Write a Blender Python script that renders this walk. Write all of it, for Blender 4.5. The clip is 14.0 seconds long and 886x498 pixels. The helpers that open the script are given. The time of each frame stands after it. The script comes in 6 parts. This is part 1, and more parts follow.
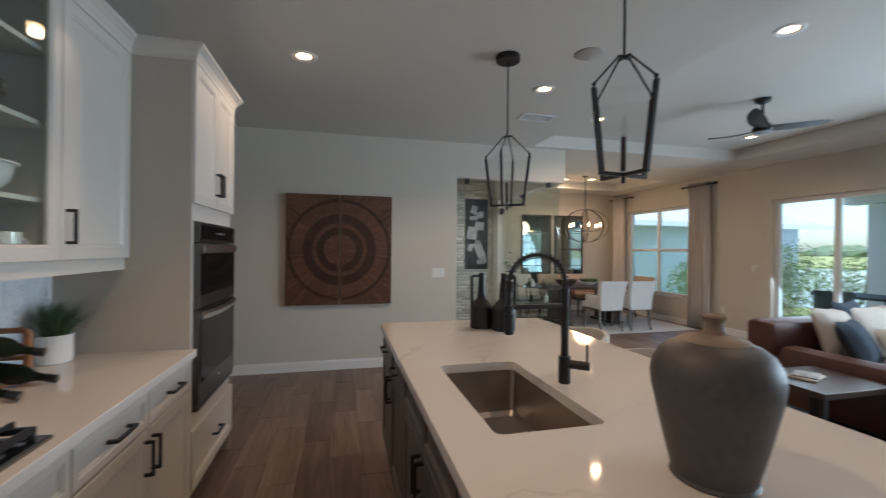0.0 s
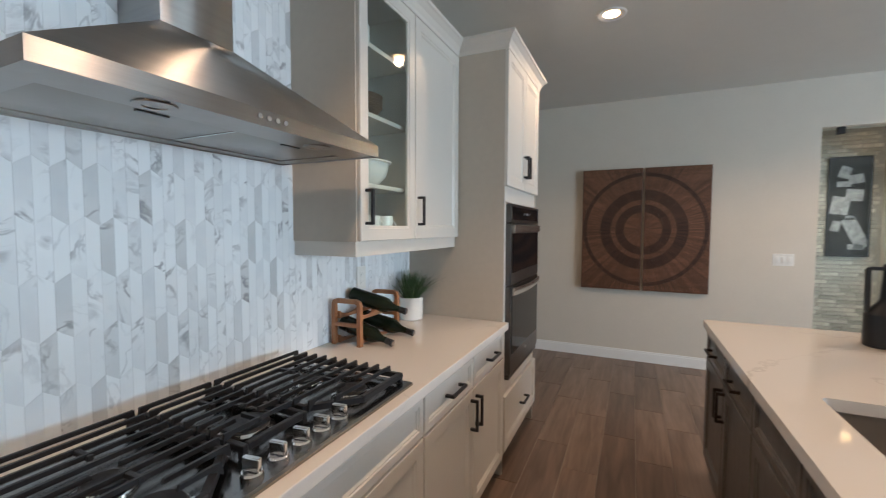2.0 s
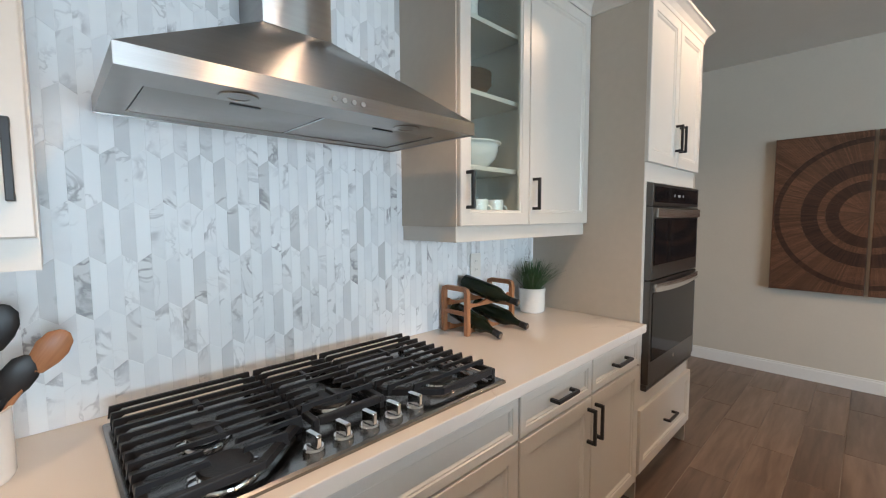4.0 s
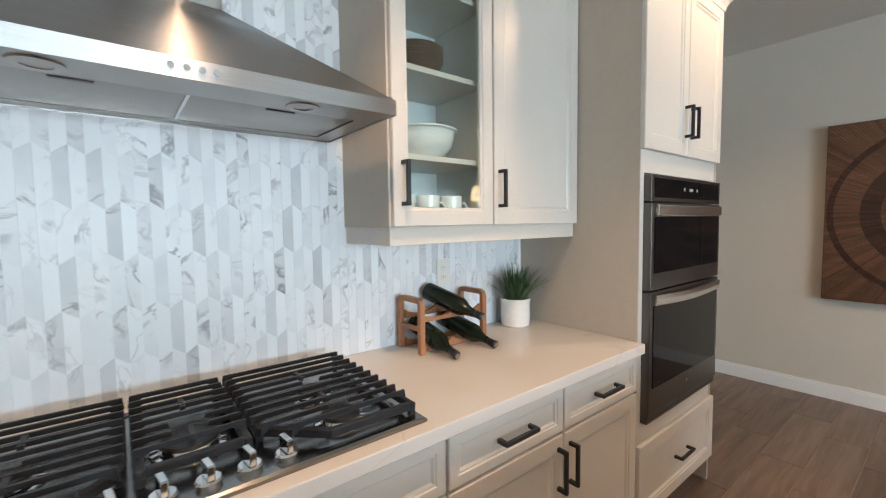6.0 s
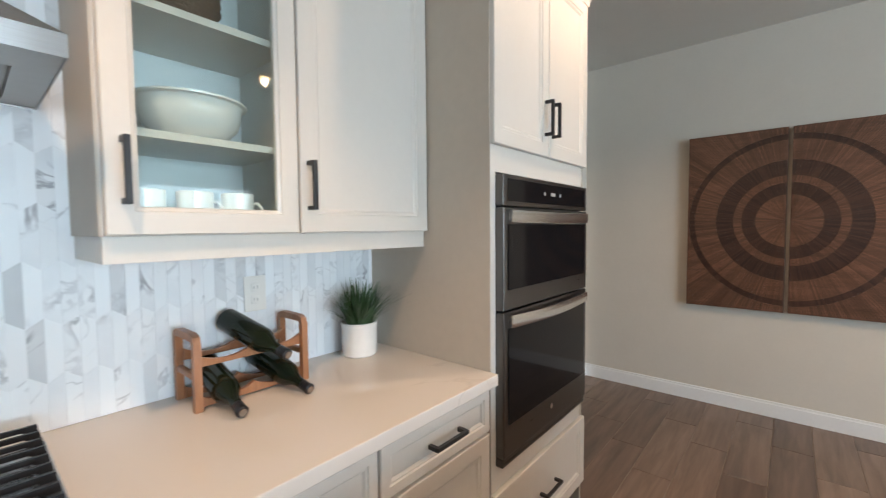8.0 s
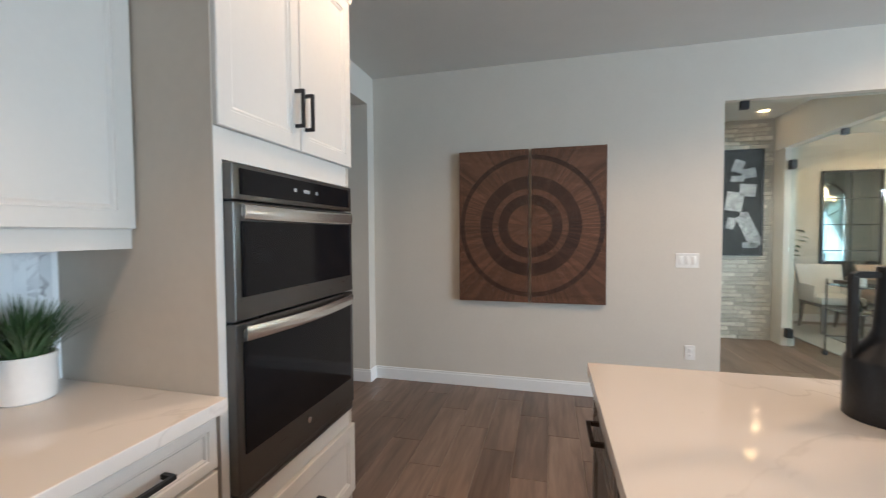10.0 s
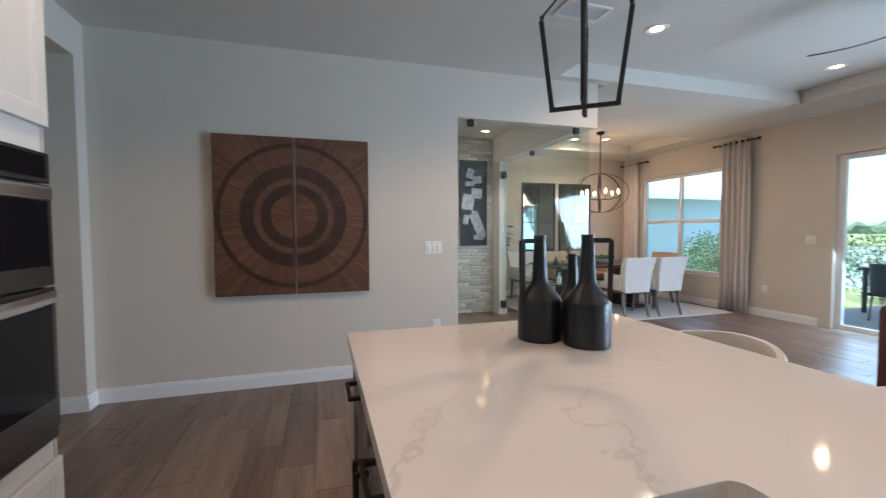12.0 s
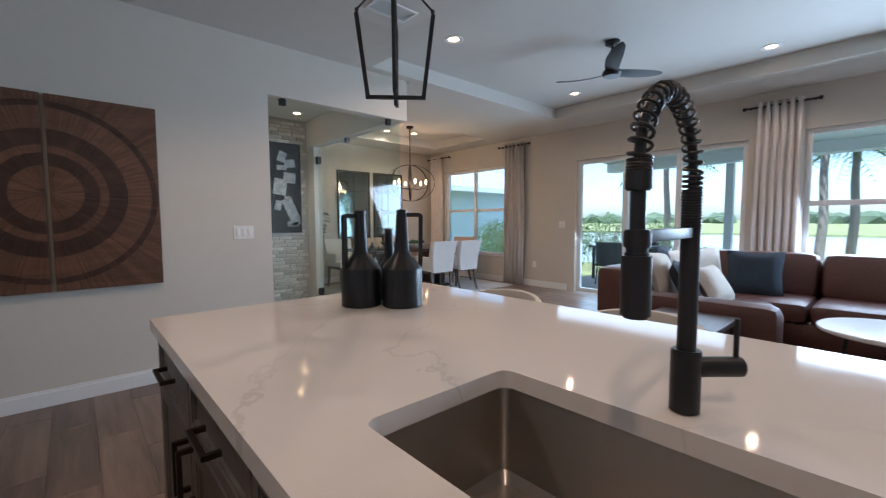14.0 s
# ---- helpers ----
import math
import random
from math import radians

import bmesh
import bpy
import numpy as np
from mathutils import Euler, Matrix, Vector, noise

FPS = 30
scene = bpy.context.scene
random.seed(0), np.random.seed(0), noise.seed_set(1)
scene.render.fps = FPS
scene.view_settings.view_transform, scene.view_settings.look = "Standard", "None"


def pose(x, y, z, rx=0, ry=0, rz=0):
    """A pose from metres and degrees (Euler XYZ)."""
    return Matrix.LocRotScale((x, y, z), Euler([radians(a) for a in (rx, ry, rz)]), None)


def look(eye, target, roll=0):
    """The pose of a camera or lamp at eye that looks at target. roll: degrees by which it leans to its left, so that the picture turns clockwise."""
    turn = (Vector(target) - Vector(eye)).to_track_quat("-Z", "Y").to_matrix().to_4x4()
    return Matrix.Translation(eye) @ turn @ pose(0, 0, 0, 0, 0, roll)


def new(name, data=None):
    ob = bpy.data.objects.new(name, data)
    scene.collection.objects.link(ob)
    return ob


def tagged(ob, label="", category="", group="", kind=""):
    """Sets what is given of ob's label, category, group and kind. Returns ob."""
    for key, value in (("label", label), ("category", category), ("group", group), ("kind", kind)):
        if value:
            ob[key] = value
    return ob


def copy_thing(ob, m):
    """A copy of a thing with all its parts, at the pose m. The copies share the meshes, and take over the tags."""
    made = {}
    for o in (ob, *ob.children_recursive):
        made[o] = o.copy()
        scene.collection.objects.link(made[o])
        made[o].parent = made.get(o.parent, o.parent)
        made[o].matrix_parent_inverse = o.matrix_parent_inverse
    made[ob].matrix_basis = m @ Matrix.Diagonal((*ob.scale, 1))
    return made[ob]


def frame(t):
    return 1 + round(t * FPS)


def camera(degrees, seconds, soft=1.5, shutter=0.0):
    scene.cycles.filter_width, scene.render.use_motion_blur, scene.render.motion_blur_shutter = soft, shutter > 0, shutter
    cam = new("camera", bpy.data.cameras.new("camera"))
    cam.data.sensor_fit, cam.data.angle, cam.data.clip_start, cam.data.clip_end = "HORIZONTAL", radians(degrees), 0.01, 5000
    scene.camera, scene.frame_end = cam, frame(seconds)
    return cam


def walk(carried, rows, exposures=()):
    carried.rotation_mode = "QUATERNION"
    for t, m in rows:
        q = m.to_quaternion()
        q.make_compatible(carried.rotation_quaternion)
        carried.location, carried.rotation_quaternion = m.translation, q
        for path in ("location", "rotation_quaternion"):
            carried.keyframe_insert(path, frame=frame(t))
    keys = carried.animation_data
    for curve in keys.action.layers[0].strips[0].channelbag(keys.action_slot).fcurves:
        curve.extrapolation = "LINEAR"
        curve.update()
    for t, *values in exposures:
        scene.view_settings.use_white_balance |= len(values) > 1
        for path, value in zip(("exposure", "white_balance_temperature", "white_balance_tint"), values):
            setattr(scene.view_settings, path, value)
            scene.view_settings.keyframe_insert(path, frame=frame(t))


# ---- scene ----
cam = camera(94.4, 14.0, soft=1.1, shutter=0.4)
PATH = [
    (0, (0.184, 0.07, 1.46), (0.664, 2.012, 1.461), 0.5),
    (0.5, (0.15, 0.1, 1.455), (0.241, 2.098, 1.427), 0.4),
    (1, (0.116, 0.14, 1.457), (-0.154, 2.121, 1.403), 0.3),
    (1.5, (0.092, 0.172, 1.467), (-0.49, 2.083, 1.386), 0.3),
    (2, (0.069, 0.248, 1.457), (-0.768, 2.061, 1.353), 0.2),
    (2.5, (0.066, 0.285, 1.441), (-0.98, 1.984, 1.313), 0.4),
    (3, (0.093, 0.321, 1.434), (-1.122, 1.904, 1.295), 0.1),
    (5.5, (0.214, 0.763, 1.434), (-1.352, 1.999, 1.29), -0.6),
    (6, (0.207, 0.879, 1.412), (-1.358, 2.117, 1.285), -0.8),
    (6.5, (0.182, 1.007, 1.407), (-1.355, 2.282, 1.282), -0.8),
    (7, (0.154, 1.14, 1.42), (-1.329, 2.476, 1.302), -0.7),
    (9.5, (0.294, 1.53, 1.391), (-0.459, 3.381, 1.31), -0.3),
    (10, (0.332, 1.547, 1.383), (-0.172, 3.481, 1.308), -0.3),
    (10.5, (0.352, 1.537, 1.356), (0.117, 3.522, 1.286), -0.3),
    (11, (0.364, 1.508, 1.336), (0.408, 3.506, 1.267), -0.2),
    (11.5, (0.367, 1.483, 1.322), (0.685, 3.456, 1.247), -0.3),
    (12, (0.37, 1.457, 1.312), (0.941, 3.371, 1.226), -0.2),
    (12.5, (0.357, 1.43, 1.295), (1.16, 3.259, 1.198), -0.2),
    (13, (0.341, 1.4, 1.282), (1.348, 3.125, 1.174), -0.2),
    (13.5, (0.313, 1.376, 1.266), (1.496, 2.983, 1.144), -0.2),
    (14, (0.282, 1.345, 1.255), (1.616, 2.828, 1.118), -0.2),
]
EXPOSURES = [(0.0, 1.23, 5950, 10), (0.5, 1.40, 5830, 10), (1.0, 1.54, 5830, 10), (1.5, 1.74, 5970, 10), (2.0, 1.85, 6120, 10), (3.0, 1.94, 6220, 10),
             (5.5, 2.14, 6360, 10), (6.5, 2.20, 6380, 10), (7.0, 2.21, 6340, 10), (9.5, 2.19, 6080, 10), (10.0, 2.13, 5970, 10), (11.0, 1.99, 5820, 11),
             (12.0, 1.76, 5600, 11), (12.5, 1.66, 5530, 11), (13.0, 1.52, 5520, 12), (14.0, 1.33, 5550, 13)]
walk(cam, [(t, look(eye, target, roll)) for t, eye, target, roll in PATH], EXPOSURES)

# ---- world, sun, exposure ----
world = bpy.data.worlds.new("sky")
scene.world = world
world.use_nodes = True
_n, _l = world.node_tree.nodes, world.node_tree.links
_sky = _n.new("ShaderNodeTexSky")
_sky.sky_type = "NISHITA"
_sky.sun_disc = False
_sky.sun_elevation = radians(58)
_sky.sun_rotation = radians(-75)
_sky.altitude = 0
_sky.dust_density = 1.5
_n["Background"].inputs["Strength"].default_value = 0.15
_l.new(_sky.outputs["Color"], _n["Background"].inputs["Color"])


def lamp(name, kind, m, energy, color, **extra):
    data = bpy.data.lights.new(name, kind)
    data.energy, data.color = energy, color
    for key, value in extra.items():
        if key == "size":
            data.size = value
        elif key == "size_y":
            data.shape = "RECTANGLE"
            data.size_y = value
        elif key == "angle":
            data.angle = value
        elif key == "spot":
            data.spot_size = value
            data.spot_blend = 0.45
        elif key == "soft":
            data.shadow_soft_size = value
    ob = new(name, data)
    ob.matrix_world = m
    return ob


# the sun stands over the front of the house, behind the kitchen wall
lamp("sun", "SUN", look((-5, -2, 12), (0, 0, 0)), 5.0, (1.0, 0.95, 0.88), angle=radians(0.6))
DAY = (0.72, 0.88, 1.0)
# sky light in the openings of the garden wall
lamp("window_light", "AREA", look((6.76, 3.95, 1.2), (3, 3.95, -0.6)), 21, DAY, size=2.4, size_y=2.2)
lamp("window_light", "AREA", look((6.76, 0.7, 1.3), (1, 0.9, -1.3)), 96, DAY, size=2.7, size_y=1.9)

CEIL, TRAY, FL = 2.84, 3.0, 0.0
WARM = (1.0, 0.665, 0.41)
# the three cans at y 1.1 and below are unseen, added to light the kitchen
CANS = [(-0.09, 3.18, CEIL), (1.86, 3.28, CEIL), (-0.09, 1.1, CEIL), (1.86, 0.9, CEIL), (-0.09, -0.9, CEIL),
        (3.1, 4.31, TRAY), (5.51, 4.43, TRAY), (3.18, 2.25, TRAY), (5.62, 2.3, TRAY),
        (5.45, 7.95, TRAY), (4.9, 8.1, TRAY)]
for cx, cy, cz in CANS:
    lamp("can_light", "SPOT", pose(cx, cy, cz - 0.045), ((15 if cx > 1 else 9) if cy > 2.5 else 6 if cx > 1 else 17) if cz == CEIL else (8 if cy > 7 else 8), WARM, spot=radians(150 if cy > 2.5 or cz == TRAY else 108), soft=0.035)


# ---- materials ----
def material(name, color, rough=0.5, metal=0.0, vary=0.06, scale=6.0, bump=0.0, bump_scale=80.0, stretch=(1, 1, 1),
             coat=0.0, random_tint=0.0, spec=0.5, second=None, mix=0.5):
    """A principled material with two scales of variation in colour and a fine relief."""
    m = bpy.data.materials.new(name)
    m.use_nodes = True
    n, l = m.node_tree.nodes, m.node_tree.links
    b = n["Principled BSDF"]
    b.inputs["Roughness"].default_value, b.inputs["Metallic"].default_value = rough, metal
    b.inputs["Coat Weight"].default_value = coat
    b.inputs["Specular IOR Level"].default_value = spec
    co, mp = n.new("ShaderNodeTexCoord"), n.new("ShaderNodeMapping")
    mp.inputs["Scale"].default_value = stretch
    l.new(co.outputs["Object"], mp.inputs["Vector"])
    big, fine = n.new("ShaderNodeTexNoise"), n.new("ShaderNodeTexNoise")
    big.inputs["Scale"].default_value, fine.inputs["Scale"].default_value = scale, scale * 9
    big.inputs["Detail"].default_value, fine.inputs["Detail"].default_value = 5, 4
    for t in (big, fine):
        l.new(mp.outputs["Vector"], t.inputs["Vector"])
    add = n.new("ShaderNodeMath")
    add.operation = "ADD"
    l.new(big.outputs["Fac"], add.inputs[0])
    l.new(fine.outputs["Fac"], add.inputs[1])
    ramp = n.new("ShaderNodeMapRange")
    ramp.inputs[1].default_value, ramp.inputs[2].default_value = 0.6, 1.4
    l.new(add.outputs[0], ramp.inputs[0])
    mixer = n.new("ShaderNodeMix")
    mixer.data_type = "RGBA"
    dark = second or tuple(c * (1 - vary * 2) for c in color)
    light = color if second else tuple(min(1, c * (1 + vary)) for c in color)
    mixer.inputs["A"].default_value, mixer.inputs["B"].default_value = (*dark, 1), (*light, 1)
    l.new(ramp.outputs[0], mixer.inputs["Factor"])
    out = mixer.outputs["Result"]
    if random_tint:
        info, hsv, mr = n.new("ShaderNodeObjectInfo"), n.new("ShaderNodeHueSaturation"), n.new("ShaderNodeMapRange")
        mr.inputs[3].default_value, mr.inputs[4].default_value = 1 - random_tint, 1 + random_tint
        l.new(info.outputs["Random"], mr.inputs[0])
        l.new(mr.outputs[0], hsv.inputs["Value"])
        l.new(out, hsv.inputs["Color"])
        out = hsv.outputs["Color"]
    l.new(out, b.inputs["Base Color"])
    rr = n.new("ShaderNodeMapRange")
    rr.inputs[3].default_value, rr.inputs[4].default_value = max(0.02, rough - 0.06), min(1, rough + 0.06)
    l.new(fine.outputs["Fac"], rr.inputs[0])
    l.new(rr.outputs[0], b.inputs["Roughness"])
    if bump:
        bn, bp = n.new("ShaderNodeTexNoise"), n.new("ShaderNodeBump")
        bn.inputs["Scale"].default_value = bump_scale
        bn.inputs["Detail"].default_value = 3
        bp.inputs["Strength"].default_value, bp.inputs["Distance"].default_value = bump, 0.01
        l.new(mp.outputs["Vector"], bn.inputs["Vector"])
        l.new(bn.outputs["Fac"], bp.inputs["Height"])
        l.new(bp.outputs["Normal"], b.inputs["Normal"])
    return m


def wood(name, light, dark, scale=3.0, along="Y", rough=0.45, random_tint=0.0, bump=0.15, ring=14.0, strips=0.0):
    """Timber with long grain along one axis; every piece takes its own stretch of grain."""
    m = material(name, light, rough)
    n, l = m.node_tree.nodes, m.node_tree.links
    b = n["Principled BSDF"]
    co, mp, info = n.new("ShaderNodeTexCoord"), n.new("ShaderNodeMapping"), n.new("ShaderNodeObjectInfo")
    s = {"X": (0.09, 1, 1), "Y": (1, 0.09, 1), "Z": (1, 1, 0.09)}[along]
    mp.inputs["Scale"].default_value = tuple(v * scale for v in s)
    mult = n.new("ShaderNodeVectorMath")
    mult.operation = "SCALE"
    mult.inputs[0].default_value = (37, 53, 71)
    l.new(info.outputs["Random"], mult.inputs["Scale"])
    shift = n.new("ShaderNodeVectorMath")
    l.new(co.outputs["Object"], shift.inputs[0])
    l.new(mult.outputs[0], shift.inputs[1])
    l.new(shift.outputs[0], mp.inputs["Vector"])
    grain, streak = n.new("ShaderNodeTexNoise"), n.new("ShaderNodeTexNoise")
    grain.inputs["Scale"].default_value, grain.inputs["Detail"].default_value = ring, 8
    grain.inputs["Distortion"].default_value = 0.6
    streak.inputs["Scale"].default_value, streak.inputs["Detail"].default_value = 2.2, 3
    for t in (grain, streak):
        l.new(mp.outputs["Vector"], t.inputs["Vector"])
    add = n.new("ShaderNodeMath")
    add.operation = "ADD"
    l.new(grain.outputs["Fac"], add.inputs[0])
    l.new(streak.outputs["Fac"], add.inputs[1])
    ramp = n.new("ShaderNodeMapRange")
    ramp.inputs[1].default_value, ramp.inputs[2].default_value = 0.62, 1.38
    l.new(add.outputs[0], ramp.inputs[0])
    mixer = n.new("ShaderNodeMix")
    mixer.data_type = "RGBA"
    mixer.inputs["A"].default_value, mixer.inputs["B"].default_value = (*dark, 1), (*light, 1)
    l.new(ramp.outputs[0], mixer.inputs["Factor"])
    out = mixer.outputs["Result"]
    if random_tint:
        hsv, mr = n.new("ShaderNodeHueSaturation"), n.new("ShaderNodeMapRange")
        mr.inputs[3].default_value, mr.inputs[4].default_value = 1 - random_tint, 1 + random_tint
        l.new(info.outputs["Random"], mr.inputs[0])
        l.new(mr.outputs[0], hsv.inputs["Value"])
        l.new(out, hsv.inputs["Color"])
        out = hsv.outputs["Color"]
    if strips:
        geo, hs, ms = n.new("ShaderNodeNewGeometry"), n.new("ShaderNodeHueSaturation"), n.new("ShaderNodeMapRange")
        ms.inputs[3].default_value, ms.inputs[4].default_value = 1 - strips, 1 + strips
        l.new(geo.outputs["Random Per Island"], ms.inputs[0])
        l.new(ms.outputs[0], hs.inputs["Value"])
        l.new(out, hs.inputs["Color"])
        out = hs.outputs["Color"]
    l.new(out, b.inputs["Base Color"])
    bp = n.new("ShaderNodeBump")
    bp.inputs["Strength"].default_value, bp.inputs["Distance"].default_value = bump, 0.004
    l.new(grain.outputs["Fac"], bp.inputs["Height"])
    l.new(bp.outputs["Normal"], b.inputs["Normal"])
    return m


def veined(name, base, vein, scale, width, rough, random_tint=0.0, strength=0.8, cloud=None, per_piece=False):
    """Stone with thin wandering veins and soft clouds."""
    m = material(name, base, rough)
    n, l = m.node_tree.nodes, m.node_tree.links
    b = n["Principled BSDF"]
    co, info = n.new("ShaderNodeTexCoord"), n.new("ShaderNodeObjectInfo")
    src = co.outputs["Object"]
    if per_piece:
        mult, shift, geo = n.new("ShaderNodeVectorMath"), n.new("ShaderNodeVectorMath"), n.new("ShaderNodeNewGeometry")
        sums = n.new("ShaderNodeMath")
        sums.operation = "ADD"
        l.new(info.outputs["Random"], sums.inputs[0])
        l.new(geo.outputs["Random Per Island"], sums.inputs[1])
        mult.operation = "SCALE"
        mult.inputs[0].default_value = (31, 47, 59)
        l.new(sums.outputs[0], mult.inputs["Scale"])
        l.new(co.outputs["Object"], shift.inputs[0])
        l.new(mult.outputs[0], shift.inputs[1])
        src = shift.outputs[0]
    noise_a, noise_b = n.new("ShaderNodeTexNoise"), n.new("ShaderNodeTexNoise")
    noise_a.inputs["Scale"].default_value, noise_a.inputs["Detail"].default_value = scale, 7
    noise_a.inputs["Distortion"].default_value = 1.2
    noise_b.inputs["Scale"].default_value, noise_b.inputs["Detail"].default_value = scale * 0.7, 3
    l.new(src, noise_a.inputs["Vector"])
    l.new(src, noise_b.inputs["Vector"])
    sub, ab = n.new("ShaderNodeMath"), n.new("ShaderNodeMath")
    sub.operation, ab.operation = "SUBTRACT", "ABSOLUTE"
    sub.inputs[1].default_value = 0.5
    l.new(noise_a.outputs["Fac"], sub.inputs[0])
    l.new(sub.outputs[0], ab.inputs[0])
    ramp = n.new("ShaderNodeMapRange")
    ramp.interpolation_type = "SMOOTHSTEP"
    ramp.inputs[1].default_value, ramp.inputs[2].default_value = 0.0, width
    ramp.inputs[3].default_value, ramp.inputs[4].default_value = strength, 0.0
    l.new(ab.outputs[0], ramp.inputs[0])
    gate = n.new("ShaderNodeMapRange")
    gate.inputs[1].default_value, gate.inputs[2].default_value = 0.50, 0.66
    l.new(noise_b.outputs["Fac"], gate.inputs[0])
    both = n.new("ShaderNodeMath")
    both.operation = "MULTIPLY"
    l.new(ramp.outputs[0], both.inputs[0])
    l.new(gate.outputs[0], both.inputs[1])
    cl = n.new("ShaderNodeMix")
    cl.data_type = "RGBA"
    cl.inputs["A"].default_value, cl.inputs["B"].default_value = (*base, 1), (*(cloud or tuple(c * 0.9 for c in base)), 1)
    l.new(noise_b.outputs["Fac"], cl.inputs["Factor"])
    vn = n.new("ShaderNodeMix")
    vn.data_type = "RGBA"
    vn.inputs["B"].default_value = (*vein, 1)
    l.new(cl.outputs["Result"], vn.inputs["A"])
    l.new(both.outputs[0], vn.inputs["Factor"])
    out = vn.outputs["Result"]
    if random_tint:
        hsv, mr, geo2, sm, fr = (n.new("ShaderNodeHueSaturation"), n.new("ShaderNodeMapRange"), n.new("ShaderNodeNewGeometry"),
                                 n.new("ShaderNodeMath"), n.new("ShaderNodeMath"))
        sm.operation, fr.operation = "ADD", "FRACT"
        l.new(info.outputs["Random"], sm.inputs[0])
        l.new(geo2.outputs["Random Per Island"], sm.inputs[1])
        l.new(sm.outputs[0], fr.inputs[0])
        pw = n.new("ShaderNodeMath")
        pw.operation = "POWER"
        pw.inputs[1].default_value = 2.2
        l.new(fr.outputs[0], pw.inputs[0])
        mr.inputs[3].default_value, mr.inputs[4].default_value = 1.0, 1 - random_tint
        l.new(pw.outputs[0], mr.inputs[0])
        l.new(mr.outputs[0], hsv.inputs["Value"])
        l.new(out, hsv.inputs["Color"])
        out = hsv.outputs["Color"]
    l.new(out, b.inputs["Base Color"])
    return m


def pane_glass(name, tint=(1, 1, 1)):
    """A thin pane: clear, with the mirror image that grows towards the rim of sight."""
    m = bpy.data.materials.new(name)
    m.use_nodes = True
    n, l = m.node_tree.nodes, m.node_tree.links
    n.remove(n["Principled BSDF"])
    t, g, f, mx = (n.new("ShaderNodeBsdfTransparent"), n.new("ShaderNodeBsdfGlossy"), n.new("ShaderNodeLayerWeight"), n.new("ShaderNodeMixShader"))
    t.inputs["Color"].default_value = (*tint, 1)
    g.inputs["Roughness"].default_value = 0.02
    f.inputs["Blend"].default_value = 0.5
    pw, mr = n.new("ShaderNodeMath"), n.new("ShaderNodeMapRange")
    pw.operation = "POWER"
    pw.inputs[1].default_value = 5.0
    mr.inputs[3].default_value, mr.inputs[4].default_value = 0.035, 0.9
    l.new(f.outputs["Facing"], pw.inputs[0])
    l.new(pw.outputs[0], mr.inputs[0])
    l.new(mr.outputs[0], mx.inputs[0])
    l.new(t.outputs[0], mx.inputs[1])
    l.new(g.outputs[0], mx.inputs[2])
    l.new(mx.outputs[0], n["Material Output"].inputs["Surface"])
    return m


def glow(name, color, strength):
    m = bpy.data.materials.new(name)
    m.use_nodes = True
    b = m.node_tree.nodes["Principled BSDF"]
    b.inputs["Emission Color"].default_value = (*color, 1)
    b.inputs["Emission Strength"].default_value = strength
    return m


def brushed(m, amount):
    """Turns the gloss into the streaks of metal brushed level, round the upright axis."""
    n, l = m.node_tree.nodes, m.node_tree.links
    t = n.new("ShaderNodeTangent")
    t.direction_type, t.axis = "RADIAL", "Z"
    n["Principled BSDF"].inputs["Anisotropic"].default_value = amount
    n["Principled BSDF"].inputs["Anisotropic Rotation"].default_value = 0.25
    l.new(t.outputs["Tangent"], n["Principled BSDF"].inputs["Tangent"])


M_WALL = material("greige_wall_paint", (0.61, 0.565, 0.495), 0.75, vary=0.015, bump=0.04, bump_scale=160)
M_CEIL = material("ceiling_paint", (0.65, 0.63, 0.585), 0.85, vary=0.015, bump=0.10, bump_scale=120)
M_TRIM = material("white_trim_paint", (0.80, 0.80, 0.79), 0.4, vary=0.015)
M_CAB = material("white_cabinet_lacquer", (0.63, 0.60, 0.555), 0.32, vary=0.012, bump=0.015, bump_scale=60)
M_CABIN = material("cabinet_interior", (0.62, 0.60, 0.57), 0.5, vary=0.02)
M_TAUPE = material("darker_taupe_panel", (0.50, 0.45, 0.385), 0.5, vary=0.03, scale=3)
M_QUARTZ = veined("cream_quartz", (0.69, 0.65, 0.61), (0.30, 0.265, 0.235), 0.9, 0.008, 0.052, strength=0.32, cloud=(0.62, 0.575, 0.53))
M_QUARTZ.node_tree.nodes["Principled BSDF"].inputs["Specular IOR Level"].default_value = 0.2
M_TILE = veined("marble_tile", (0.85, 0.89, 0.925), (0.34, 0.36, 0.40), 7.0, 0.03, 0.42, random_tint=0.08, strength=0.5, cloud=(0.79, 0.82, 0.85), per_piece=True)
# for the left half of each picket, greyer and darker than the right half
M_TILEG = veined("darker_marble_tile", (0.63, 0.67, 0.72), (0.22, 0.23, 0.27), 10.0, 0.07, 0.42, random_tint=0.30, strength=0.75, cloud=(0.95, 0.98, 1.0), per_piece=True)
M_GROUT = material("grout", (0.86, 0.88, 0.90), 0.9, vary=0.03)
M_FLOOR = wood("wood_look_floor_tile", (0.26, 0.182, 0.140), (0.105, 0.070, 0.053), 5.0, "Y", 0.34, 0.22, 0.08, 6.0)
M_JOINT = material("floor_joint", (0.34, 0.285, 0.24), 0.9, vary=0.05)
M_STEEL = material("brushed_steel", (0.38, 0.37, 0.36), 0.34, 1.0, vary=0.05, scale=2, stretch=(1, 0.6, 40), bump=0.02, bump_scale=20)
brushed(M_STEEL, 0.97)
M_DSTEEL = material("dark_steel", (0.15, 0.145, 0.14), 0.30, 1.0, vary=0.015, scale=2, stretch=(1, 1, 14))
M_SINK = material("sink_steel", (0.36, 0.335, 0.305), 0.32, 1.0, vary=0.015, scale=3, stretch=(1, 1, 10))
